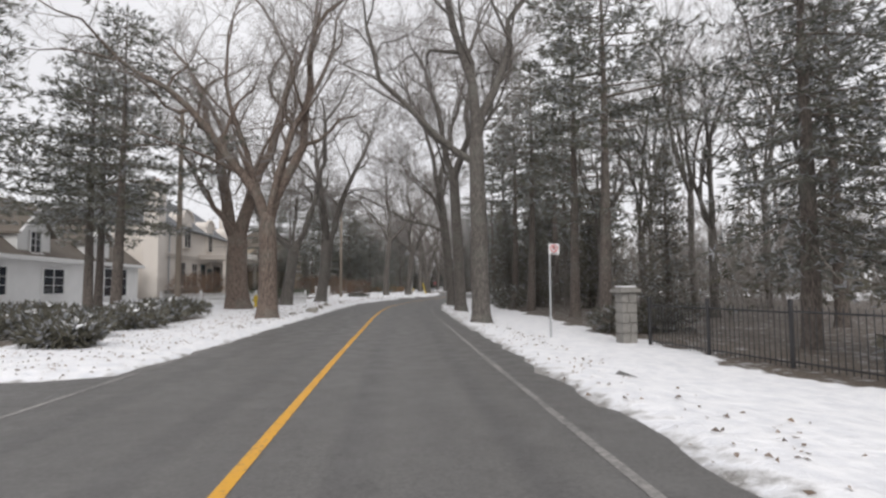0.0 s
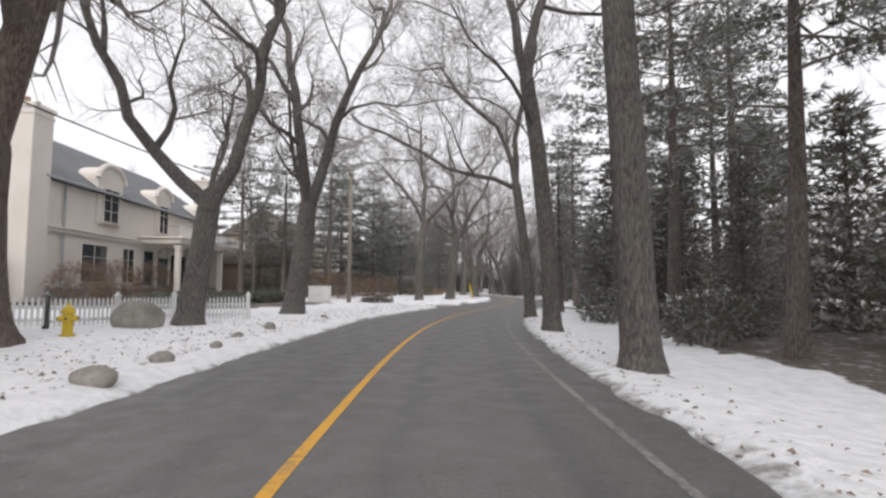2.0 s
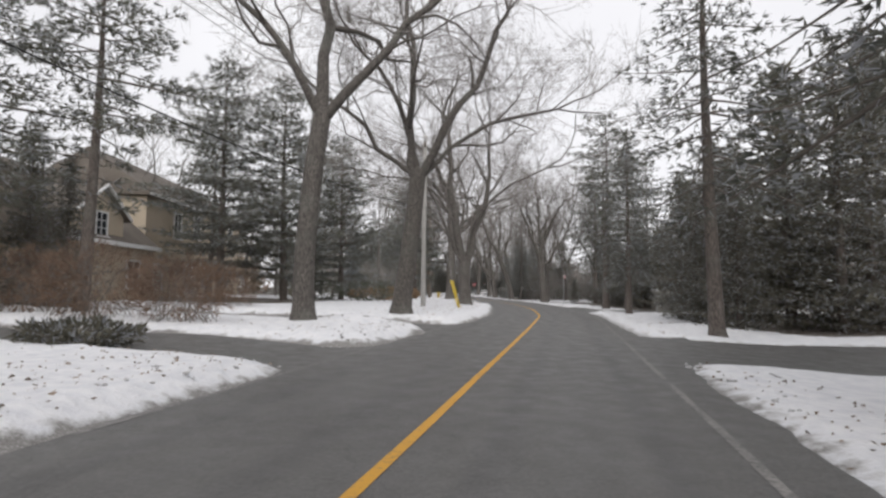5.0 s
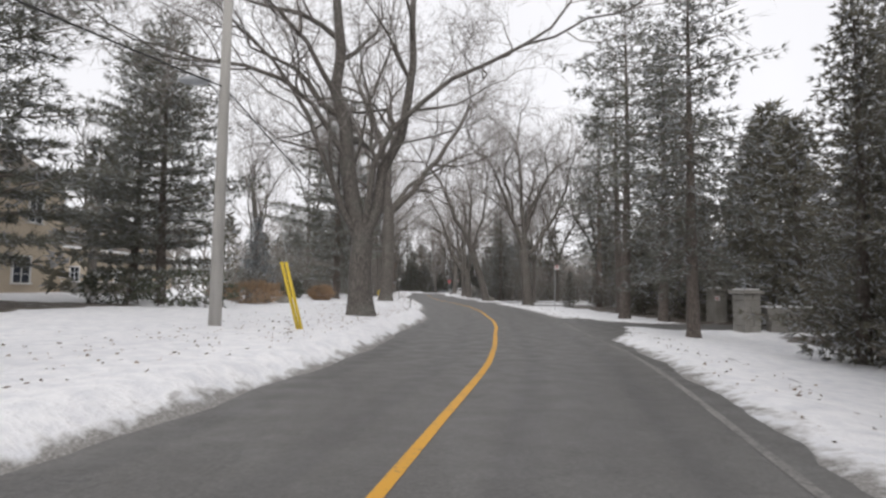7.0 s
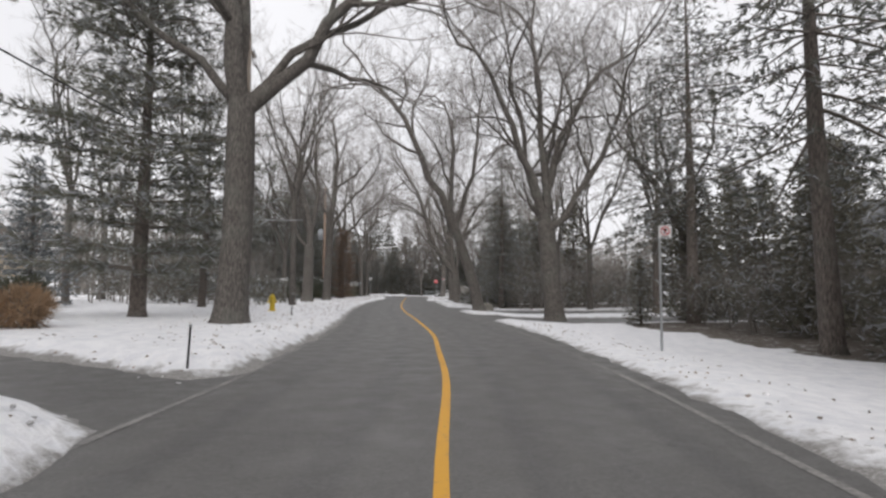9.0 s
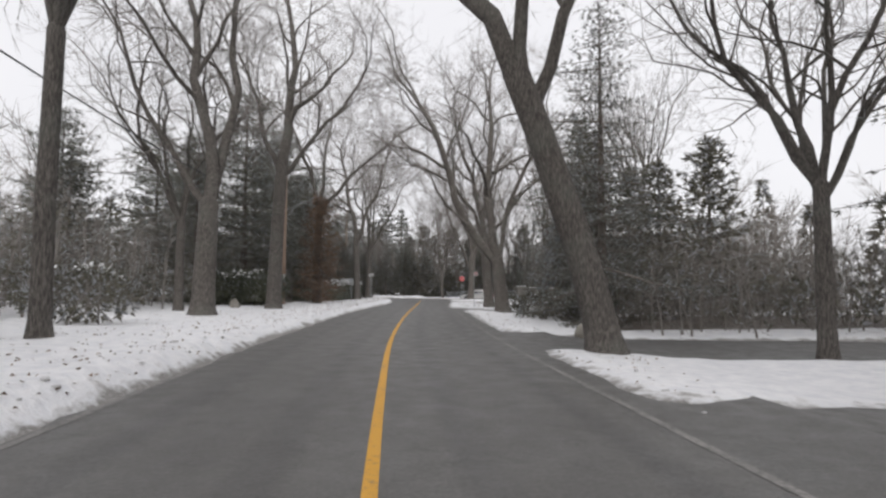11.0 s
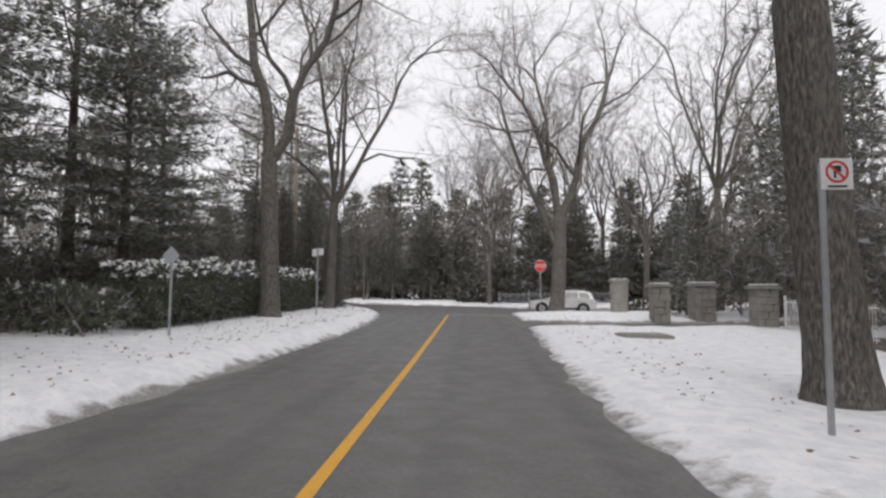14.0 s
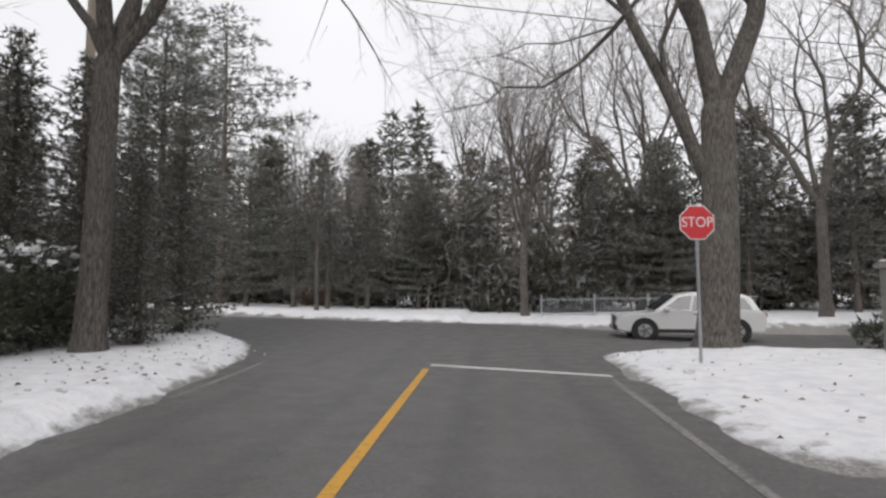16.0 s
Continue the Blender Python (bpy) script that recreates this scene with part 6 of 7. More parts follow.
# ---------------------------------------------------------------- stones, piers, fences
def stone(name, label, x, y, w, d, h, seed, rz=0.0):
    rng = np.random.default_rng(seed)
    bm = bmesh.new()
    bmesh.ops.create_icosphere(bm, subdivisions=3, radius=1.0)
    ax = rng.normal(size=(7, 3))
    off = rng.uniform(0.62, 0.95, 7)
    for v in bm.verts:
        p = np.array(v.co)
        for a, o in zip(ax, off):
            a = unit(a)
            s = p @ a
            if s > o:
                p = p - a * (s - o) * 0.85
        p *= 1 + 0.03 * math.sin(7 * p[0] + seed) * math.cos(6 * p[1])
        v.co = (p[0] * w / 2, p[1] * d / 2, p[2] * h * 0.62 + h * 0.32)
    r = part(name, bm, ROCK, None, smooth=True)
    r.matrix_basis = pose(x, y, height(x, y) - 0.02, 0, 0, rz)
    tagged(r, label, "rock")
    return r


stone("boulder", "large mossy grey boulder in front of the fence", -7.7, 38.3, 1.5, 1.0, 0.85, 61, 20)
for k, (x, y, w) in enumerate([(-3.75, 29.3, 0.6), (-3.85, 31.4, 0.42), (-3.75, 33.6, 0.32), (-4.0, 38.5, 0.5), (-4.1, 36.0, 0.35), (-4.3, 26.6, 0.3), (-3.5, 44.6, 0.3)]):
    stone("verge_stone", "rounded grey stone along the snowy verge", x, y, w, w * 0.7, w * 0.5, 70 + k, 37 * k)
stone("boulder", "low grey stone block in the snow", 18.0, 135.95, 1.15, 0.6, 0.62, 81, 8)
stone("boulder", "grey stone in front of the snowy hedge", 2.4, 148.4, 0.6, 0.5, 0.55, 82)
stone("boulder", "brown stone on the lawn by dry shrubs", 0.6, 103.0, 1.3, 0.8, 0.6, 83)
stone("boulder", "brown stone on the lawn by dry shrubs", 2.0, 102.6, 0.9, 0.6, 0.42, 84)


def cover_slab(x, y, w, d):
    r = thing("cover_slab", "grey concrete cover slab bare of snow on the verge", "slab", x, y, None, 4)
    part("frame", boxes((0, 0, 0.0, w + 0.16, d + 0.16, 0.10), bevel=0.015), STONE_DARK, r)
    part("lid", boxes((0, 0, 0.045, w, d, 0.06), bevel=0.012), ROCK, r)


cover_slab(17.68, 170.37, 1.2, 0.8)


def pier(x, y, w, h, label, rz=0.0, round_=False, rock=None):
    """A gate pier of stone courses with a projecting cap."""
    r = thing("gate_pier", label, "gate pier", x, y, None, rz, group="stone gate piers")
    n = max(4, int(h / 0.24))
    c = h / n
    rng = np.random.default_rng(int(10 * x + y))
    for k in range(n):
        zc = k * c + c / 2 - (0.06 if k == 0 else 0)
        hh = c - 0.014 + (0.12 if k == 0 else 0)
        if round_:
            bm = cyls(((0, 0, zc - hh / 2), (0, 0, zc + hh / 2), w / 2 + 0.008 * rng.normal()), n=20)
            part("stone_course", bm, rock or STONE, r)
        else:
            split = rng.uniform(-0.22, 0.22) * w
            for a, b in ((-w / 2, split - 0.007), (split + 0.007, w / 2)):
                part("stone_block", boxes(((a + b) / 2, 0, zc, b - a, w + 0.012 * rng.normal(), hh), bevel=0.012), rock or STONE, r)
    part("mortar_core", boxes((0, 0, h / 2, w * 0.66, w * 0.66, h)), ROCK, r)
    if round_:
        part("cap", cyls(((0, 0, h), (0, 0, h + 0.09), w / 2 + 0.1), ((0, 0, h + 0.09), (0, 0, h + 0.13), w / 2 + 0.06), n=20), rock or STONE, r)
        part("snow_cap", cyls(((0, 0, h + 0.125), (0, 0, h + 0.16), w / 2 + 0.05, w / 2 - 0.02), n=20), SNOW, r, "thin snow on the cap")
    else:
        part("cap", boxes((0, 0, h + 0.05, w + 0.2, w + 0.2, 0.1), (0, 0, h + 0.12, w + 0.06, w + 0.06, 0.05), bevel=0.015), rock or STONE, r)
        part("snow_cap", boxes((0, 0, h + 0.165, w, w, 0.045), bevel=0.02), SNOW, r, "thin snow on the cap")
    return r


pier(6.62, 14.8, 0.42, 1.38, "weathered square stone gate pier with flat cap", 5, rock=STONE_DARK)
pier(21.7, 92.5, 0.68, 1.45, "grey stone pier beside the driveway", 6)
pier(23.9, 98.5, 0.66, 1.5, "grey stone pier beside the driveway", 6)
pier(21.8, 158.9, 0.45, 1.4, "pale stone gate pier at the end of the driveway")
pier(20.7, 178.0, 0.66, 1.4, "stone gate pier at the end of the driveway", rock=STONE_DARK)
pier(22.6, 178.4, 0.85, 1.4, "stone gate pier at the end of the driveway", rock=STONE_DARK)
pier(23.2, 174.6, 0.7, 1.3, "stone gate pier at the end of the driveway", rock=STONE_DARK)
pier(20.8, 184.6, 0.92, 1.6, "round buff stone pier with snow on its cap", round_=True)
z = height(23.9, 98.5)
p = part("plate", boxes((23.74, 98.13, 1.15 + z, 0.26, 0.02, 0.22)), SIGN_WHITE)
tagged(p, "small white plate fixed to the stone pier", "sign plate")
p = part("plate_mark", boxes((23.72, 98.115, 1.18 + z, 0.16, 0.01, 0.03), (23.72, 98.115, 1.10 + z, 0.12, 0.01, 0.03)), SIGN_RED, None)
tagged(p, "red bars on the small white plate", "sign marking")


def iron_fence(points, h, material, label, gap=0.13, name="iron_fence"):
    """Upright bars between two rails, post by post."""
    x0, y0 = points[0]
    r = thing(name, label, "fence", x0, y0)
    z0 = height(x0, y0)
    first = None
    for (ax, ay), (bx, by) in zip(points, points[1:]):
        ln = math.hypot(bx - ax, by - ay)
        m = max(1, round(ln / 2.2))
        for k in range(m):
            sx, sy = ax + (bx - ax) * k / m - x0, ay + (by - ay) * k / m - y0
            ex, ey = ax + (bx - ax) * (k + 1) / m - x0, ay + (by - ay) * (k + 1) / m - y0
            z = height(x0 + sx, y0 + sy) - z0
            part("post", boxes((sx, sy, z + h / 2, 0.07, 0.07, h + 0.25), bevel=0.008), material, r)
            for q in (0.12, h - 0.1):
                bm = bmesh.new()
                cyl(bm, (sx, sy, z + q), (ex, ey, z + q), 0.018, n=6)
                part("rail", bm, material, r)
            nb = int(math.hypot(ex - sx, ey - sy) / gap)
            for j in range(1, nb):
                t = j / nb
                if first is None:
                    bm = bmesh.new()
                    cyl(bm, (0, 0, 0.03), (0, 0, h), 0.011, 0.008, n=5)
                    ob = first = part("bar", bm, material, r)
                else:
                    ob = new("bar", first.data)
                    ob.parent = r
                ob.matrix_basis = pose(sx + (ex - sx) * t, sy + (ey - sy) * t, z)
    return r


iron_fence([(7.0, 14.2), (8.4, 3.0)], 1.15, IRON, "black iron railing in the snow")
iron_fence([(23.4, 173.6), (22.6, 168.2)], 1.0, WHITE, "white-painted iron railing near the gate piers")
iron_fence([(22.5, 186.0), (29.0, 187.5)], 1.1, IRON, "black iron railing beside the stone pier")
iron_fence([(15.2, 199.9), (25.0, 199.9)], 0.9, GREY_METAL, "pale grey railing along the cross street")


def picket_fence(points):
    """White pickets with pointed tops on two rails; gabled posts at corners."""
    x0, y0 = points[0]
    r = thing("picket_fence", "white painted picket fence with pointed posts", "fence", x0, y0)
    z0 = height(x0, y0)
    v = [(-0.035, -0.01, 0), (0.035, -0.01, 0), (0.035, 0.01, 0), (-0.035, 0.01, 0), (-0.035, -0.01, 0.70), (0.035, -0.01, 0.70), (0.035, 0.01, 0.70), (-0.035, 0.01, 0.70), (0, -0.01, 0.78), (0, 0.01, 0.78)]
    f = [(0, 1, 5, 8, 4), (2, 3, 7, 9, 6), (1, 2, 6, 5), (3, 0, 4, 7), (5, 6, 9, 8), (7, 4, 8, 9), (0, 3, 2, 1)]
    first = None
    for (ax, ay), (bx, by) in zip(points, points[1:]):
        ln = math.hypot(bx - ax, by - ay)
        rz = math.degrees(math.atan2(by - ay, bx - ax))
        m = max(1, round(ln / 2.3))
        for k in range(m + 1):
            sx, sy = ax + (bx - ax) * k / m, ay + (by - ay) * k / m
            z = height(sx, sy) - z0
            bm = boxes((sx - x0, sy - y0, z + 0.4, 0.13, 0.13, 0.92), (sx - x0, sy - y0, z + 0.88, 0.17, 0.17, 0.05), bevel=0.008)
            cyl(bm, (sx - x0, sy - y0, z + 0.9), (sx - x0, sy - y0, z + 1.02), 0.09, 0.01, n=4)
            part("post", bm, WHITE, r)
        zs = height((ax + bx) / 2, (ay + by) / 2) - z0
        bm = bmesh.new()
        for q in (0.2, 0.55):
            box(bm, 0, 0, 0, ln, 0.04, 0.08, 0.005, Matrix.Translation(((ax + bx) / 2 - x0, (ay + by) / 2 - y0, zs + q)) @ pose(0, 0, 0, 0, 0, rz))
        part("rail", bm, WHITE, r)
        nb = int(ln / 0.135)
        for j in range(nb):
            t = (j + 0.5) / nb
            if first is None:
                first = link_mesh("picket", v, f, WHITE, r)
                ob = first
            else:
                ob = new("picket", first.data)
                ob.parent = r
            ob.matrix_basis = pose(ax + (bx - ax) * t - x0, ay + (by - ay) * t - y0, zs + 0.05, 0, 0, rz) @ Matrix.Translation((0, -0.035, 0))


picket_fence([(-12.6, 33.0), (-9.6, 37.2), (-7.9, 41.0)])
picket_fence([(-7.3, 41.3), (-5.95, 42.7)])


def cabinet(x, y, w, d, h, rz):
    r = thing("utility_cabinet", "pale weathered utility cabinet beside the hedge", "cabinet", x, y, None, rz)
    part("body", boxes((0, 0, h / 2, w, d, h + 0.1), bevel=0.02), WHITE, r)
    part("lid", boxes((0, 0, h + 0.07, w + 0.12, d + 0.12, 0.07), bevel=0.02), SIGN_WHITE, r)
    for s in (-1, 1):
        dr = part("door", boxes((s * w * 0.245, -d / 2 - 0.012, h / 2, w * 0.46, 0.03, h * 0.82), bevel=0.006), WHITE, r)
        part("handle", boxes((s * w * 0.05, -d / 2 - 0.045, h / 2, 0.03, 0.04, 0.16), bevel=0.006), STEEL, dr)


cabinet(-6.7, 61.0, 1.5, 0.8, 1.05, 8)


def low_wall(points, h, w, label):
    """A dry-laid stone wall, block by block, with snow along its top."""
    x0, y0 = points[0]
    r = thing("stone_wall", label, "wall", x0, y0)
    rng = np.random.default_rng(5)
    z0 = height(x0, y0)
    for (ax, ay), (bx, by) in zip(points, points[1:]):
        ln, rz = math.hypot(bx - ax, by - ay), math.degrees(math.atan2(by - ay, bx - ax))
        m = Matrix.Translation((ax - x0, ay - y0, -0.05)) @ pose(0, 0, 0, 0, 0, rz)
        rows = max(2, int(h / 0.22))
        for k in range(rows):
            s = rng.uniform(0, 0.2)
            while s < ln:
                q = min(rng.uniform(0.35, 0.75), ln - s + 0.01)
                if q > 0.1:
                    part("stone_block", box(bmesh.new(), s + q / 2, 0, (k + 0.5) * h / rows, q - 0.015, w + 0.03 * rng.normal(), h / rows - 0.012, 0.014, m), STONE, r)
                s += q
        part("snow_cap", box(bmesh.new(), ln / 2, 0, h + 0.035, ln, w + 0.05, 0.07, 0.025, m), SNOW, r, "snow lying along the wall")


low_wall([(22.3, 92.4), (28.0, 92.0)], 0.95, 0.4, "buff stone garden wall with snow on its coping")
low_wall([(-16.0, 112.5), (-7.5, 108.5)], 0.75, 0.45, "low grey stone wall capped with snow")

# ---------------------------------------------------------------- shrubs and hedges
for k, (x, y, w, d, h) in enumerate([(-8.6, 15.4, 3.0, 2.0, 0.6), (-8.4, 18.2, 3.4, 2.4, 0.65), (-8.9, 21.6, 3.2, 2.4, 0.7), (-9.0, 24.6, 3.0, 2.4, 0.75), (-11.4, 19.0, 3.2, 2.6, 0.7), (-7.0, 13.0, 1.6, 1.2, 0.45)]):
    bush("juniper_shrub", "low spreading dark green juniper flecked with snow", x, y, w, d, h, 620, CEDAR, 100 + k, size=0.2, caps=True, group="low junipers")
def shrub(k, x, y, w, d, h, mat, lab):
    warm = mat in (RUST, DRY_GRASS)
    bush("shrub", lab, x, y, w, d, h, 750 if warm else 420, mat, 200 + k, size=0.30 if warm else 0.2, blades=4, stems=40 if warm else 8, stalk=0.012 if warm else 0.03, width=0.08 if warm else 0.4, caps=not warm and k % 2 == 0)


for k, row in enumerate([
        (-17.6, 52.0, 3.5, 2.4, 2.2, RUST, "reddish leafless shrub against the house wall"),
        (-17.8, 55.5, 3.0, 2.2, 2.4, RUST, "reddish leafless shrub against the house wall"),
        (-17.9, 60.5, 2.6, 1.8, 2.6, RUST, "rust-brown upright shrub at the house front"),
        (-18.0, 64.5, 2.4, 1.6, 1.0, YEW, "dark clipped yew at the house front"),
        (-17.0, 69.5, 3.0, 1.6, 0.9, YEW, "dark clipped yew at the house front"),
        (-15.5, 75.5, 4.0, 1.8, 1.0, YEW, "dark clipped yew by the portico"),
        (-3.2, 69.3, 3.2, 2.4, 1.9, RUST, "rust-brown twiggy shrub beside the driveway"),
        (-6.4, 70.3, 3.6, 2.6, 2.3, RUST, "rust-brown twiggy shrub beside the driveway"),
        (-9.6, 72.0, 3.6, 2.6, 2.2, RUST, "rust-brown twiggy shrub beside the driveway"),
        (-3.0, 64.0, 2.4, 1.8, 0.6, CEDAR, "low snowy evergreen by the driveway"),
        (-6.0, 80.5, 4.4, 2.4, 2.0, RUST, "brown twiggy shrubs near the tan house"),
        (-10.0, 83.0, 4.0, 2.4, 2.4, RUST, "brown twiggy shrubs near the tan house"),
        (1.0, 100.4, 2.6, 1.8, 1.1, DRY_GRASS, "mound of dry golden grass on the snowy lawn")]):
    shrub(0 + k, *row)
for k, row in enumerate([
        (-0.2, 95.0, 4.4, 2.2, 1.5, YEW, "dark evergreen shrub by the lawn"),
        (-3.8, 96.5, 3.4, 2.0, 1.4, YEW, "dark evergreen shrub by the lawn"),
        (-2.0, 105.0, 1.8, 1.4, 0.8, DRY_GRASS, "clump of dry golden grass on the lawn"),
        (3.0, 109.0, 1.6, 1.3, 0.9, DRY_GRASS, "clump of dry golden grass on the lawn"),
        (-1.4, 115.4, 2.2, 1.6, 1.0, DRY_GRASS, "clump of dry golden grass on the lawn"),
        (0.2, 113.4, 1.6, 1.3, 1.3, YEW, "rounded dark evergreen shrub"),
        (-3.4, 115.8, 2.4, 1.8, 2.0, CEDAR, "bushy evergreen on the lawn"),
        (2.4, 128.5, 4.6, 2.4, 1.8, CEDAR, "dark evergreen shrub near the pole"),
        (-2.0, 129.5, 5.0, 2.6, 2.2, CEDAR, "dark evergreen shrub near the pole"),
        (3.2, 134.0, 3.4, 2.2, 1.6, CEDAR, "dark evergreen shrub by the maple"),
        (3.0, 163.0, 3.0, 2.0, 1.0, YEW, "dark low shrub with snow between branches"),
        (3.6, 166.4, 3.0, 1.8, 1.1, YEW, "dark low shrub with snow between branches"),
        (18.4, 147.0, 3.0, 2.4, 1.4, CEDAR, "dark shrub at the edge of the wood")]):
    shrub(13 + k, *row)
for k, row in enumerate([
        (19.2, 150.6, 2.6, 2.2, 1.3, CEDAR, "dark shrub at the edge of the wood"),
        (23.2, 180.5, 3.0, 2.2, 1.6, CEDAR, "dark evergreen by the gate pier"),
        (23.6, 188.4, 3.2, 1.8, 1.0, YEW, "low snowy shrub beside the pier"),
        (8.0, 18.0, 2.4, 1.8, 0.9, CEDAR, "low evergreen at the wood's edge"),
        (8.6, 37.5, 2.6, 2.0, 1.6, CEDAR, "dark shrub in the roadside wood"),
        (9.0, 47.5, 2.6, 2.0, 1.5, CEDAR, "dark shrub in the roadside wood"),
        (12.6, 205.5, 2.2, 1.8, 1.2, YEW, "rounded shrub across the junction"),
        (9.4, 206.5, 2.2, 1.8, 1.3, YEW, "rounded shrub across the junction"),
        (1.6, 208.5, 2.6, 1.8, 1.5, RUST, "brown shrub across the junction")]):
    shrub(26 + k, *row)
# hedges, length by length
for k in range(6):
    x, y = -9.2 - 0.55 * k, 64.0 - 2.9 * k
    bush("clipped_hedge", "low dark clipped hedge along the lawn", x, y, 0.9, 3.0, 0.75, 420, YEW, 300 + k, rz=-11, size=0.15, boxy=0.85, core=YEW, category="hedge", group="low hedge by the lawn")
for k in range(2):
    bush("clipped_hedge", "rounded dark yew hedge with snow on top", 2.1 - 2.6 * k, 152.8 - 0.5 * k, 4.0, 3.0, 2.05, 1700, YEW, 310 + k, size=0.16, boxy=0.55, caps=True, core=YEW, category="hedge")
for k in range(6):
    y = 169.0 + 2.7 * k
    x = road_point(y, -7.4 - 0.04 * k)[0]
    bush("clipped_hedge", "tall clipped dark green hedge powdered with snow", x, y, 1.6, 3.0, 1.65 if k < 1 else 1.85, 2600, YEW, 320 + k, rz=2, size=0.11, boxy=0.85, caps=True, core=YEW, category="hedge", group="tall hedge by the junction")
bare_tree("maple_tree", "leafless maple rising from dead reddish-brown growth", 4.35, 160.3, 0.30, 6.6,
          [(4, 38, 8.5, 0.55, 1.0, 50), (170, 14, 8.5, 0.6, 1.0, 24), (60, 10, 8.5, 0.55, 1.0, 14)], (0.1, 0.0), 40)
conifer("cedar_tree", "narrow cedar with dead reddish-brown foliage", 4.7, 159.3, 7.8, 1.6, 91, 0.02, 0.1, 0.36, 8, 0.5, 6, 0.3, 0.12, needles=RUST, ragged=0.25, tip=0.25)

# ---------------------------------------------------------------- vehicles
def profile_body(outline, width, tuck, z_mid, bevel=0.05):
    """A body shell: a side outline drawn across the width, leaning in above z_mid."""
    bm = bmesh.new()
    sides = []
    for s in (-1, 1):
        row = []
        for x, z in outline:
            q = width / 2 - max(0.0, z - z_mid) * tuck
            row.append(bm.verts.new((x, s * q, z)))
        sides.append(row)
    bm.faces.new(sides[0])
    bm.faces.new(list(reversed(sides[1])))
    n = len(outline)
    for k in range(n):
        bm.faces.new((sides[0][k], sides[1][k], sides[1][(k + 1) % n], sides[0][(k + 1) % n]))
    bmesh.ops.bevel(bm, geom=bm.edges[:], offset=bevel, segments=2, affect="EDGES", clamp_overlap=True)
    return bm


def wheel(car, x, y, r):
    w = part("wheel", cyls(((x, y - 0.11, r), (x, y + 0.11, r), r), n=24), BLACK, car, "black tyre")
    s = 0.115 if y > 0 else -0.115
    part("rim", cyls(((x, y + s * 0.9, r), (x, y + s * 1.06, r), r * 0.66, r * 0.6), n=20), STEEL, w)
    bm = bmesh.new()
    for k in range(5):
        a = 2 * math.pi * k / 5
        cyl(bm, (x, y + s * 1.1, r), (x + 0.6 * r * math.cos(a), y + s * 1.1, r + 0.6 * r * math.sin(a)), 0.035, n=6)
    part("spoke", bm, CHROME, w)


def sport_utility(x, y, rz):
    """A white sport utility car; its nose points to +x before turning."""
    c = thing("car", "white sport utility car stopped at the junction", "car", x, y, float(drive_rise(x, y)) - 0.006, rz)
    low = [(-2.3, 0.42), (-2.36, 0.75), (-2.3, 1.02), (-1.3, 1.04), (0.0, 1.02), (0.95, 1.0), (1.9, 0.92), (2.28, 0.8), (2.34, 0.5), (2.2, 0.3), (-2.2, 0.3)]
    part("body", profile_body(low, 1.88, 0.05, 0.8, 0.06), CAR_WHITE, c, smooth=False)
    cab = [(-2.2, 1.0), (-1.95, 1.5), (-1.5, 1.64), (-0.2, 1.66), (0.35, 1.56), (1.1, 1.0)]
    part("cabin", profile_body(cab, 1.78, 0.42, 1.0, 0.04), CAR_WHITE, c)
    for s in (-1, 1):
        yy = s * 0.80
        for nm, pts in (("rear_window", [(-1.95, 1.08), (-1.75, 1.45), (-1.15, 1.52), (-1.15, 1.08)]), ("door_window", [(-1.08, 1.08), (-1.08, 1.52), (-0.22, 1.54), (-0.1, 1.08)]), ("door_window", [(-0.02, 1.08), (-0.14, 1.54), (0.28, 1.48), (0.82, 1.08)])):
            v = [(px, s * (0.905 - 0.42 * (pz - 1.0)), pz) for px, pz in pts] + [(px, s * (0.87 - 0.42 * (pz - 1.0)), pz) for px, pz in pts]
            link_mesh(nm, v, [(0, 1, 2, 3), (7, 6, 5, 4)] + [(k, k + 4, (k + 1) % 4 + 4, (k + 1) % 4) for k in range(4)], GLASS, c)
        part("mirror", boxes((0.72, s * 1.0, 1.08, 0.16, 0.2, 0.14), bevel=0.03), CAR_WHITE, c)
        part("door_handle", boxes((-0.2, s * 0.945, 0.93, 0.2, 0.03, 0.04), (-1.15, s * 0.945, 0.93, 0.2, 0.03, 0.04), bevel=0.008), CHROME, c)
        part("sill_trim", boxes((0, s * 0.94, 0.36, 2.6, 0.05, 0.12), bevel=0.01), BLACK, c)
        part("headlight", boxes((2.2, s * 0.66, 0.78, 0.2, 0.42, 0.13), bevel=0.03), LAMP_GLASS, c)
        part("tail_light", boxes((-2.31, s * 0.72, 0.9, 0.12, 0.3, 0.16), bevel=0.02), TAIL_RED, c)
        for wx in (-1.42, 1.42):
            part("wheel_arch", cyls(((wx, s * 0.80, 0.36), (wx, s * 0.945, 0.36), 0.44), n=24), BLACK, c)
            wheel(c, wx, s * 0.86, 0.36)
    part("grille", boxes((2.33, 0, 0.68, 0.06, 0.86, 0.34), bevel=0.02), BLACK, c)
    bm = bmesh.new()
    for k in range(4):
        box(bm, 2.37, 0, 0.55 + 0.085 * k, 0.02, 0.8, 0.018)
    part("grille_bar", bm, CHROME, c)
    part("bumper", boxes((2.3, 0, 0.42, 0.14, 1.7, 0.16), bevel=0.03), BLACK, c)
    v = [(0.42, -0.62, 1.54), (0.42, 0.62, 1.54), (1.08, 0.78, 1.06), (1.08, -0.78, 1.06)]
    v = v + [(a - 0.04, b, z - 0.03) for a, b, z in v]
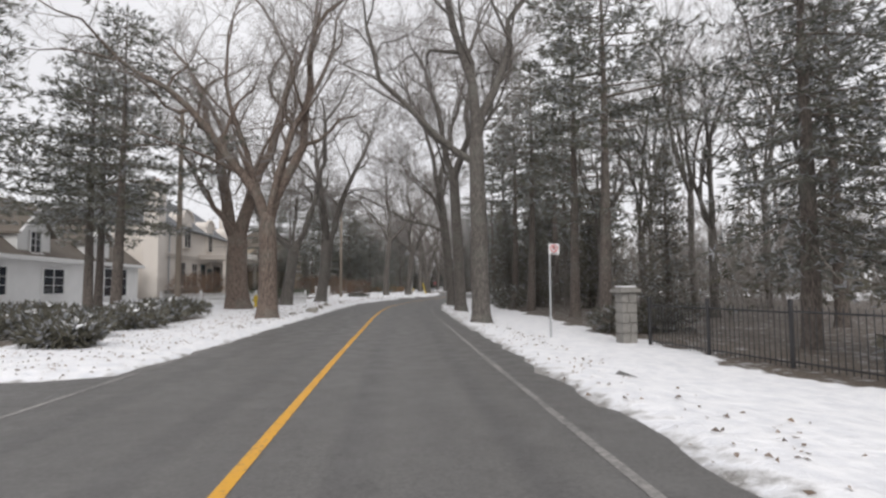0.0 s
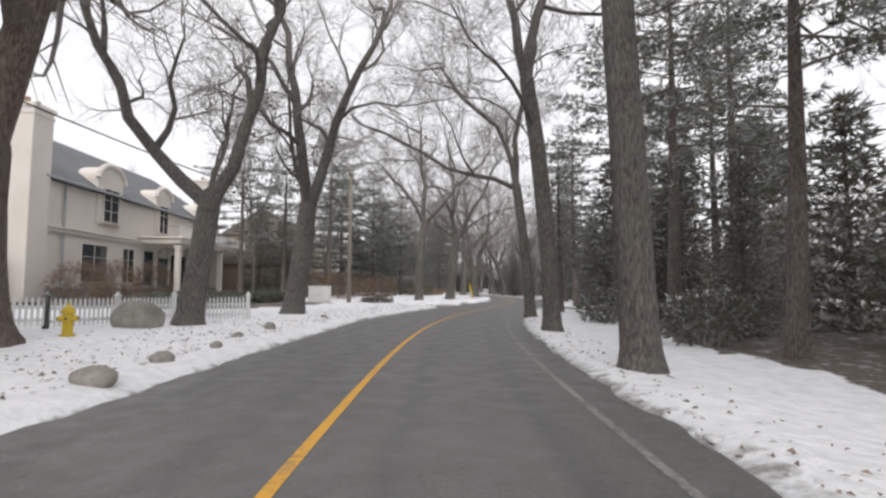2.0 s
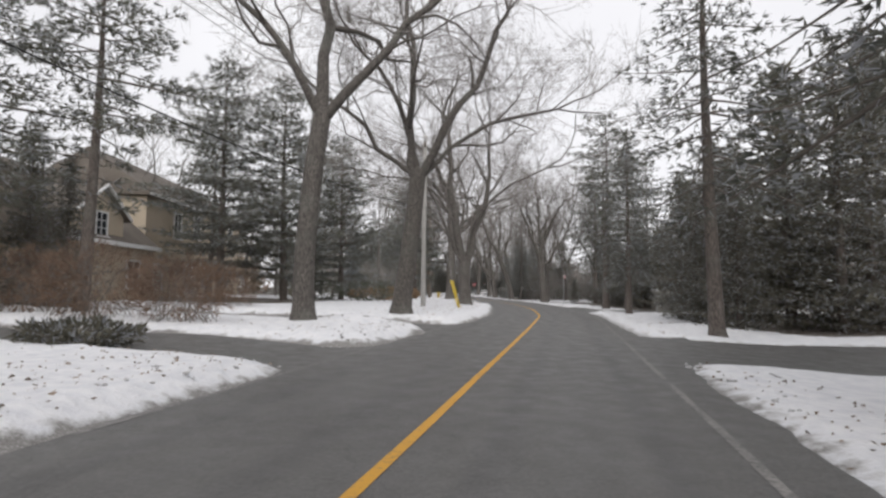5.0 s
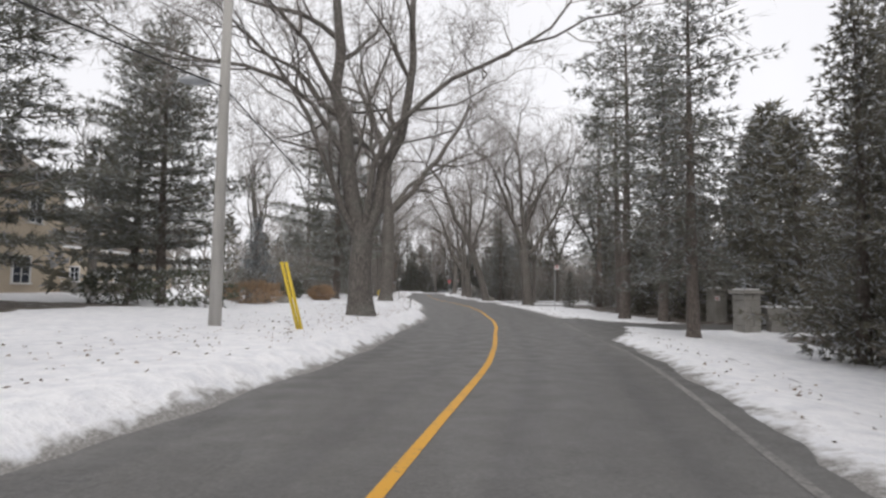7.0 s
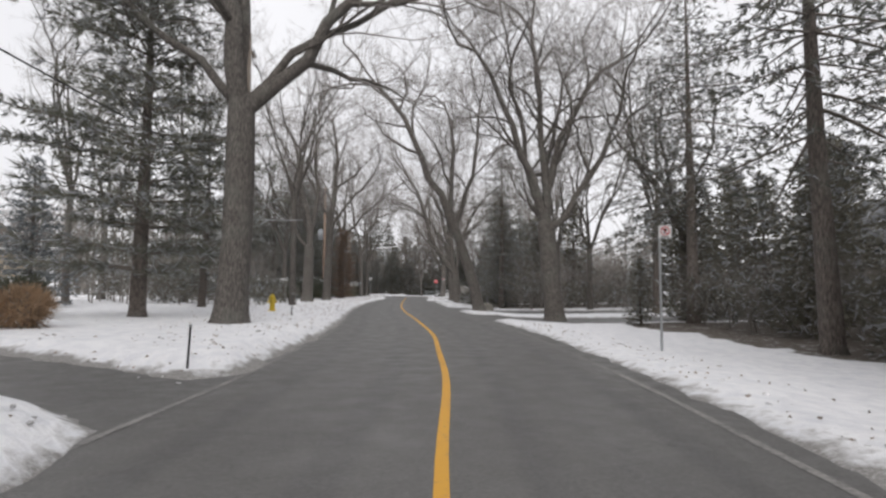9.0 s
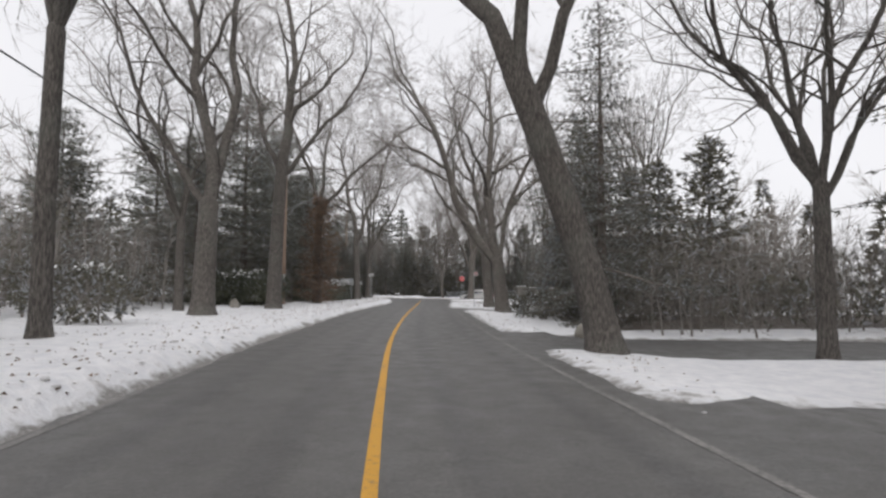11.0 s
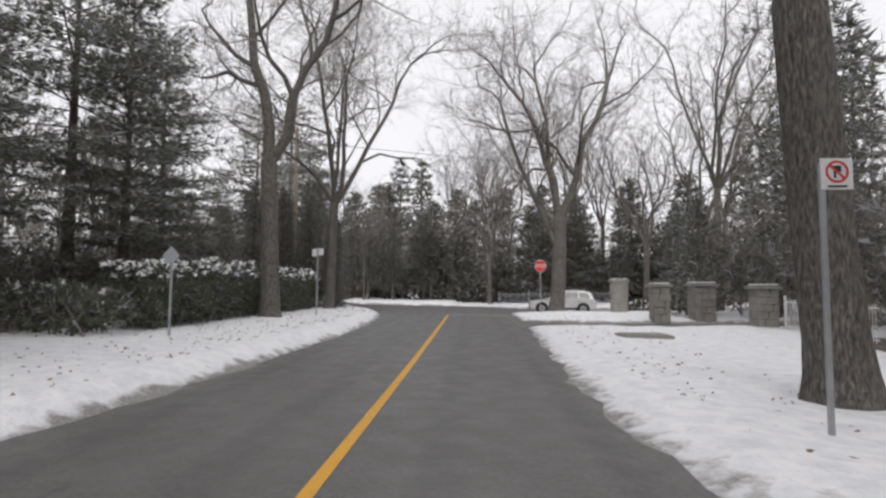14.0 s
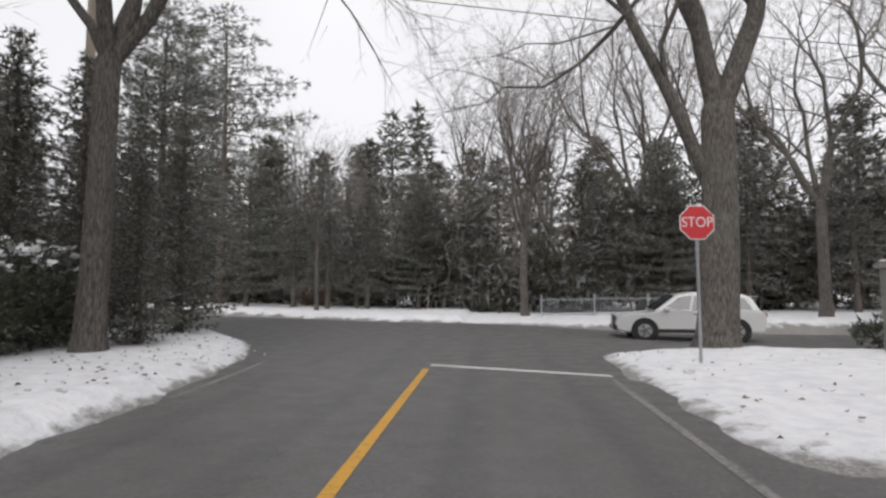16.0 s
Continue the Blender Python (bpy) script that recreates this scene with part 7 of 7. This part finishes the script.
    link_mesh("windscreen", [(a + 0.03, b, z + 0.03) for a, b, z in v], [(0, 1, 2, 3), (7, 6, 5, 4), (0, 4, 5, 1), (1, 5, 6, 2), (2, 6, 7, 3), (3, 7, 4, 0)], GLASS, c)
    part("plate_bar", boxes((2.39, 0, 0.47, 0.02, 0.4, 0.1)), SIGN_WHITE, c)
    return c


def pickup(x, y, rz):
    c = thing("pickup_truck", "white pickup truck parked by the house", "truck", x, y, 0.02, rz)
    low = [(-2.8, 0.5), (-2.85, 1.1), (-0.6, 1.12), (1.1, 1.14), (2.5, 1.1), (2.75, 0.95), (2.8, 0.55), (2.6, 0.42), (-2.7, 0.42)]
    part("body", profile_body(low, 1.98, 0.03, 0.9, 0.05), CAR_WHITE, c)
    cab = [(-0.75, 1.1), (-0.7, 1.78), (0.55, 1.86), (1.3, 1.12)]
    part("cabin", profile_body(cab, 1.86, 0.3, 1.1, 0.04), CAR_WHITE, c)
    part("grille", boxes((2.8, 0, 0.85, 0.08, 1.2, 0.4), bevel=0.03), BLACK, c)
    part("bumper", boxes((2.84, 0, 0.55, 0.14, 1.9, 0.2), bevel=0.03), CHROME, c)
    v = [(0.62, -0.68, 1.78), (0.62, 0.68, 1.78), (1.26, 0.82, 1.2), (1.26, -0.82, 1.2)]
    v = [(a + 0.05, b, z + 0.04) for a, b, z in v] + [(a, b, z) for a, b, z in v]
    link_mesh("windscreen", v, [(0, 1, 2, 3), (7, 6, 5, 4), (0, 4, 5, 1), (1, 5, 6, 2), (2, 6, 7, 3), (3, 7, 4, 0)], GLASS, c)
    for s in (-1, 1):
        for nm, pts in (("door_window", [(0.1, 1.2), (0.1, 1.7), (0.5, 1.7), (1.0, 1.2)]), ("door_window", [(-0.65, 1.2), (-0.62, 1.68), (0.02, 1.7), (0.02, 1.2)])):
            v = [(px, s * (0.95 - 0.3 * (pz - 1.1)), pz) for px, pz in pts] + [(px, s * (0.91 - 0.3 * (pz - 1.1)), pz) for px, pz in pts]
            link_mesh(nm, v, [(0, 1, 2, 3), (7, 6, 5, 4)] + [(k, k + 4, (k + 1) % 4 + 4, (k + 1) % 4) for k in range(4)], GLASS, c)
        part("headlight", boxes((2.74, s * 0.8, 0.9, 0.14, 0.3, 0.24), bevel=0.03), LAMP_GLASS, c)
        part("mirror", boxes((1.0, s * 1.06, 1.25, 0.14, 0.2, 0.24), bevel=0.03), BLACK, c)
        for wx in (-1.75, 1.85):
            part("wheel_arch", cyls(((wx, s * 0.86, 0.42), (wx, s * 0.99, 0.42), 0.5), n=24), BLACK, c)
            wheel(c, wx, s * 0.9, 0.4)
    return c


car = sport_utility(18.9, 191.6, 174)
car.matrix_basis = car.matrix_basis @ Matrix.Diagonal((0.92, 0.92, 0.9, 1))
pickup(31.8, 127.0, 186)

# ---------------------------------------------------------------- leaf litter on snow and road edge
rng = np.random.default_rng(3)
v, f = [], []
while len(f) < 6800:
    y = rng.uniform(2, 190) if len(f) < 5200 else rng.uniform(4, 62)
    side = rng.random()
    u = -(3.5 + abs(rng.normal()) * 2.2) if side < 0.62 else 3.6 + abs(rng.normal()) * 2.4
    x, y = road_point(y, u)
    d = float(paved(np.float64(x), np.float64(y)))
    if d < -0.15:
        continue
    z = height(x, y) + 0.012
    if z < 0.012:
        continue
    s, a, up = rng.uniform(0.016, 0.048), rng.random() * 6.283, rng.uniform(-0.03, 0.05)
    c, sn = math.cos(a) * s, math.sin(a) * s
    k = len(v)
    v += [(x - c, y - sn, z), (x + sn * 0.5, y - c * 0.5, z + up), (x + c, y + sn, z + 0.008), (x - sn * 0.5, y + c * 0.5, z + 0.01)]
    f.append((k, k + 1, k + 2, k + 3))
ob = link_mesh("fallen_leaves", v, f, LITTER)
tagged(ob, "dead brown leaves scattered over the snowy verges", "leaves", kind="stuff")


def slush_lumps(n, seed):
    """Thrown lumps of dirty snow and ice along the edges of the road."""
    rng = np.random.default_rng(seed)
    ball = bmesh.new()
    bmesh.ops.create_icosphere(ball, subdivisions=1, radius=1.0)
    bv, bf = np.array([p.co for p in ball.verts]), np.array([[q.index for q in face.verts] for face in ball.faces])
    ball.free()
    v, f = [], []
    ys = np.concatenate([rng.uniform(22, 72, n), rng.uniform(96, 186, n)])
    for k, y in enumerate(ys):
        left = rng.random() < 0.7
        u = -(3.55 + abs(rng.normal()) * 0.5) if left else 3.6 + abs(rng.normal()) * 0.35
        x, yy = road_point(float(y), u)
        size = rng.uniform(0.012, 0.04) + (0.04 * rng.random() if rng.random() < 0.15 else 0.0)
        d = float(paved(np.float64(x), np.float64(yy)))
        if d < -0.3:
            continue
        z = max(height(x, yy), 0.0)
        shape = bv * (1 + 0.28 * rng.normal(size=(len(bv), 1))) * size * np.array([rng.uniform(0.8, 1.5), rng.uniform(0.8, 1.4), rng.uniform(0.5, 0.8)])
        f.append(bf + len(v) * len(bv))
        v.append(shape + np.array([x, yy, z + 0.15 * size]))
    ob = link_mesh("slush_lumps", np.concatenate(v).tolist(), np.concatenate(f).tolist(), SLUSH, smooth=True)
    tagged(ob, "lumps of dirty snow thrown along the road edges", "snow", kind="stuff")


slush_lumps(420, 12)
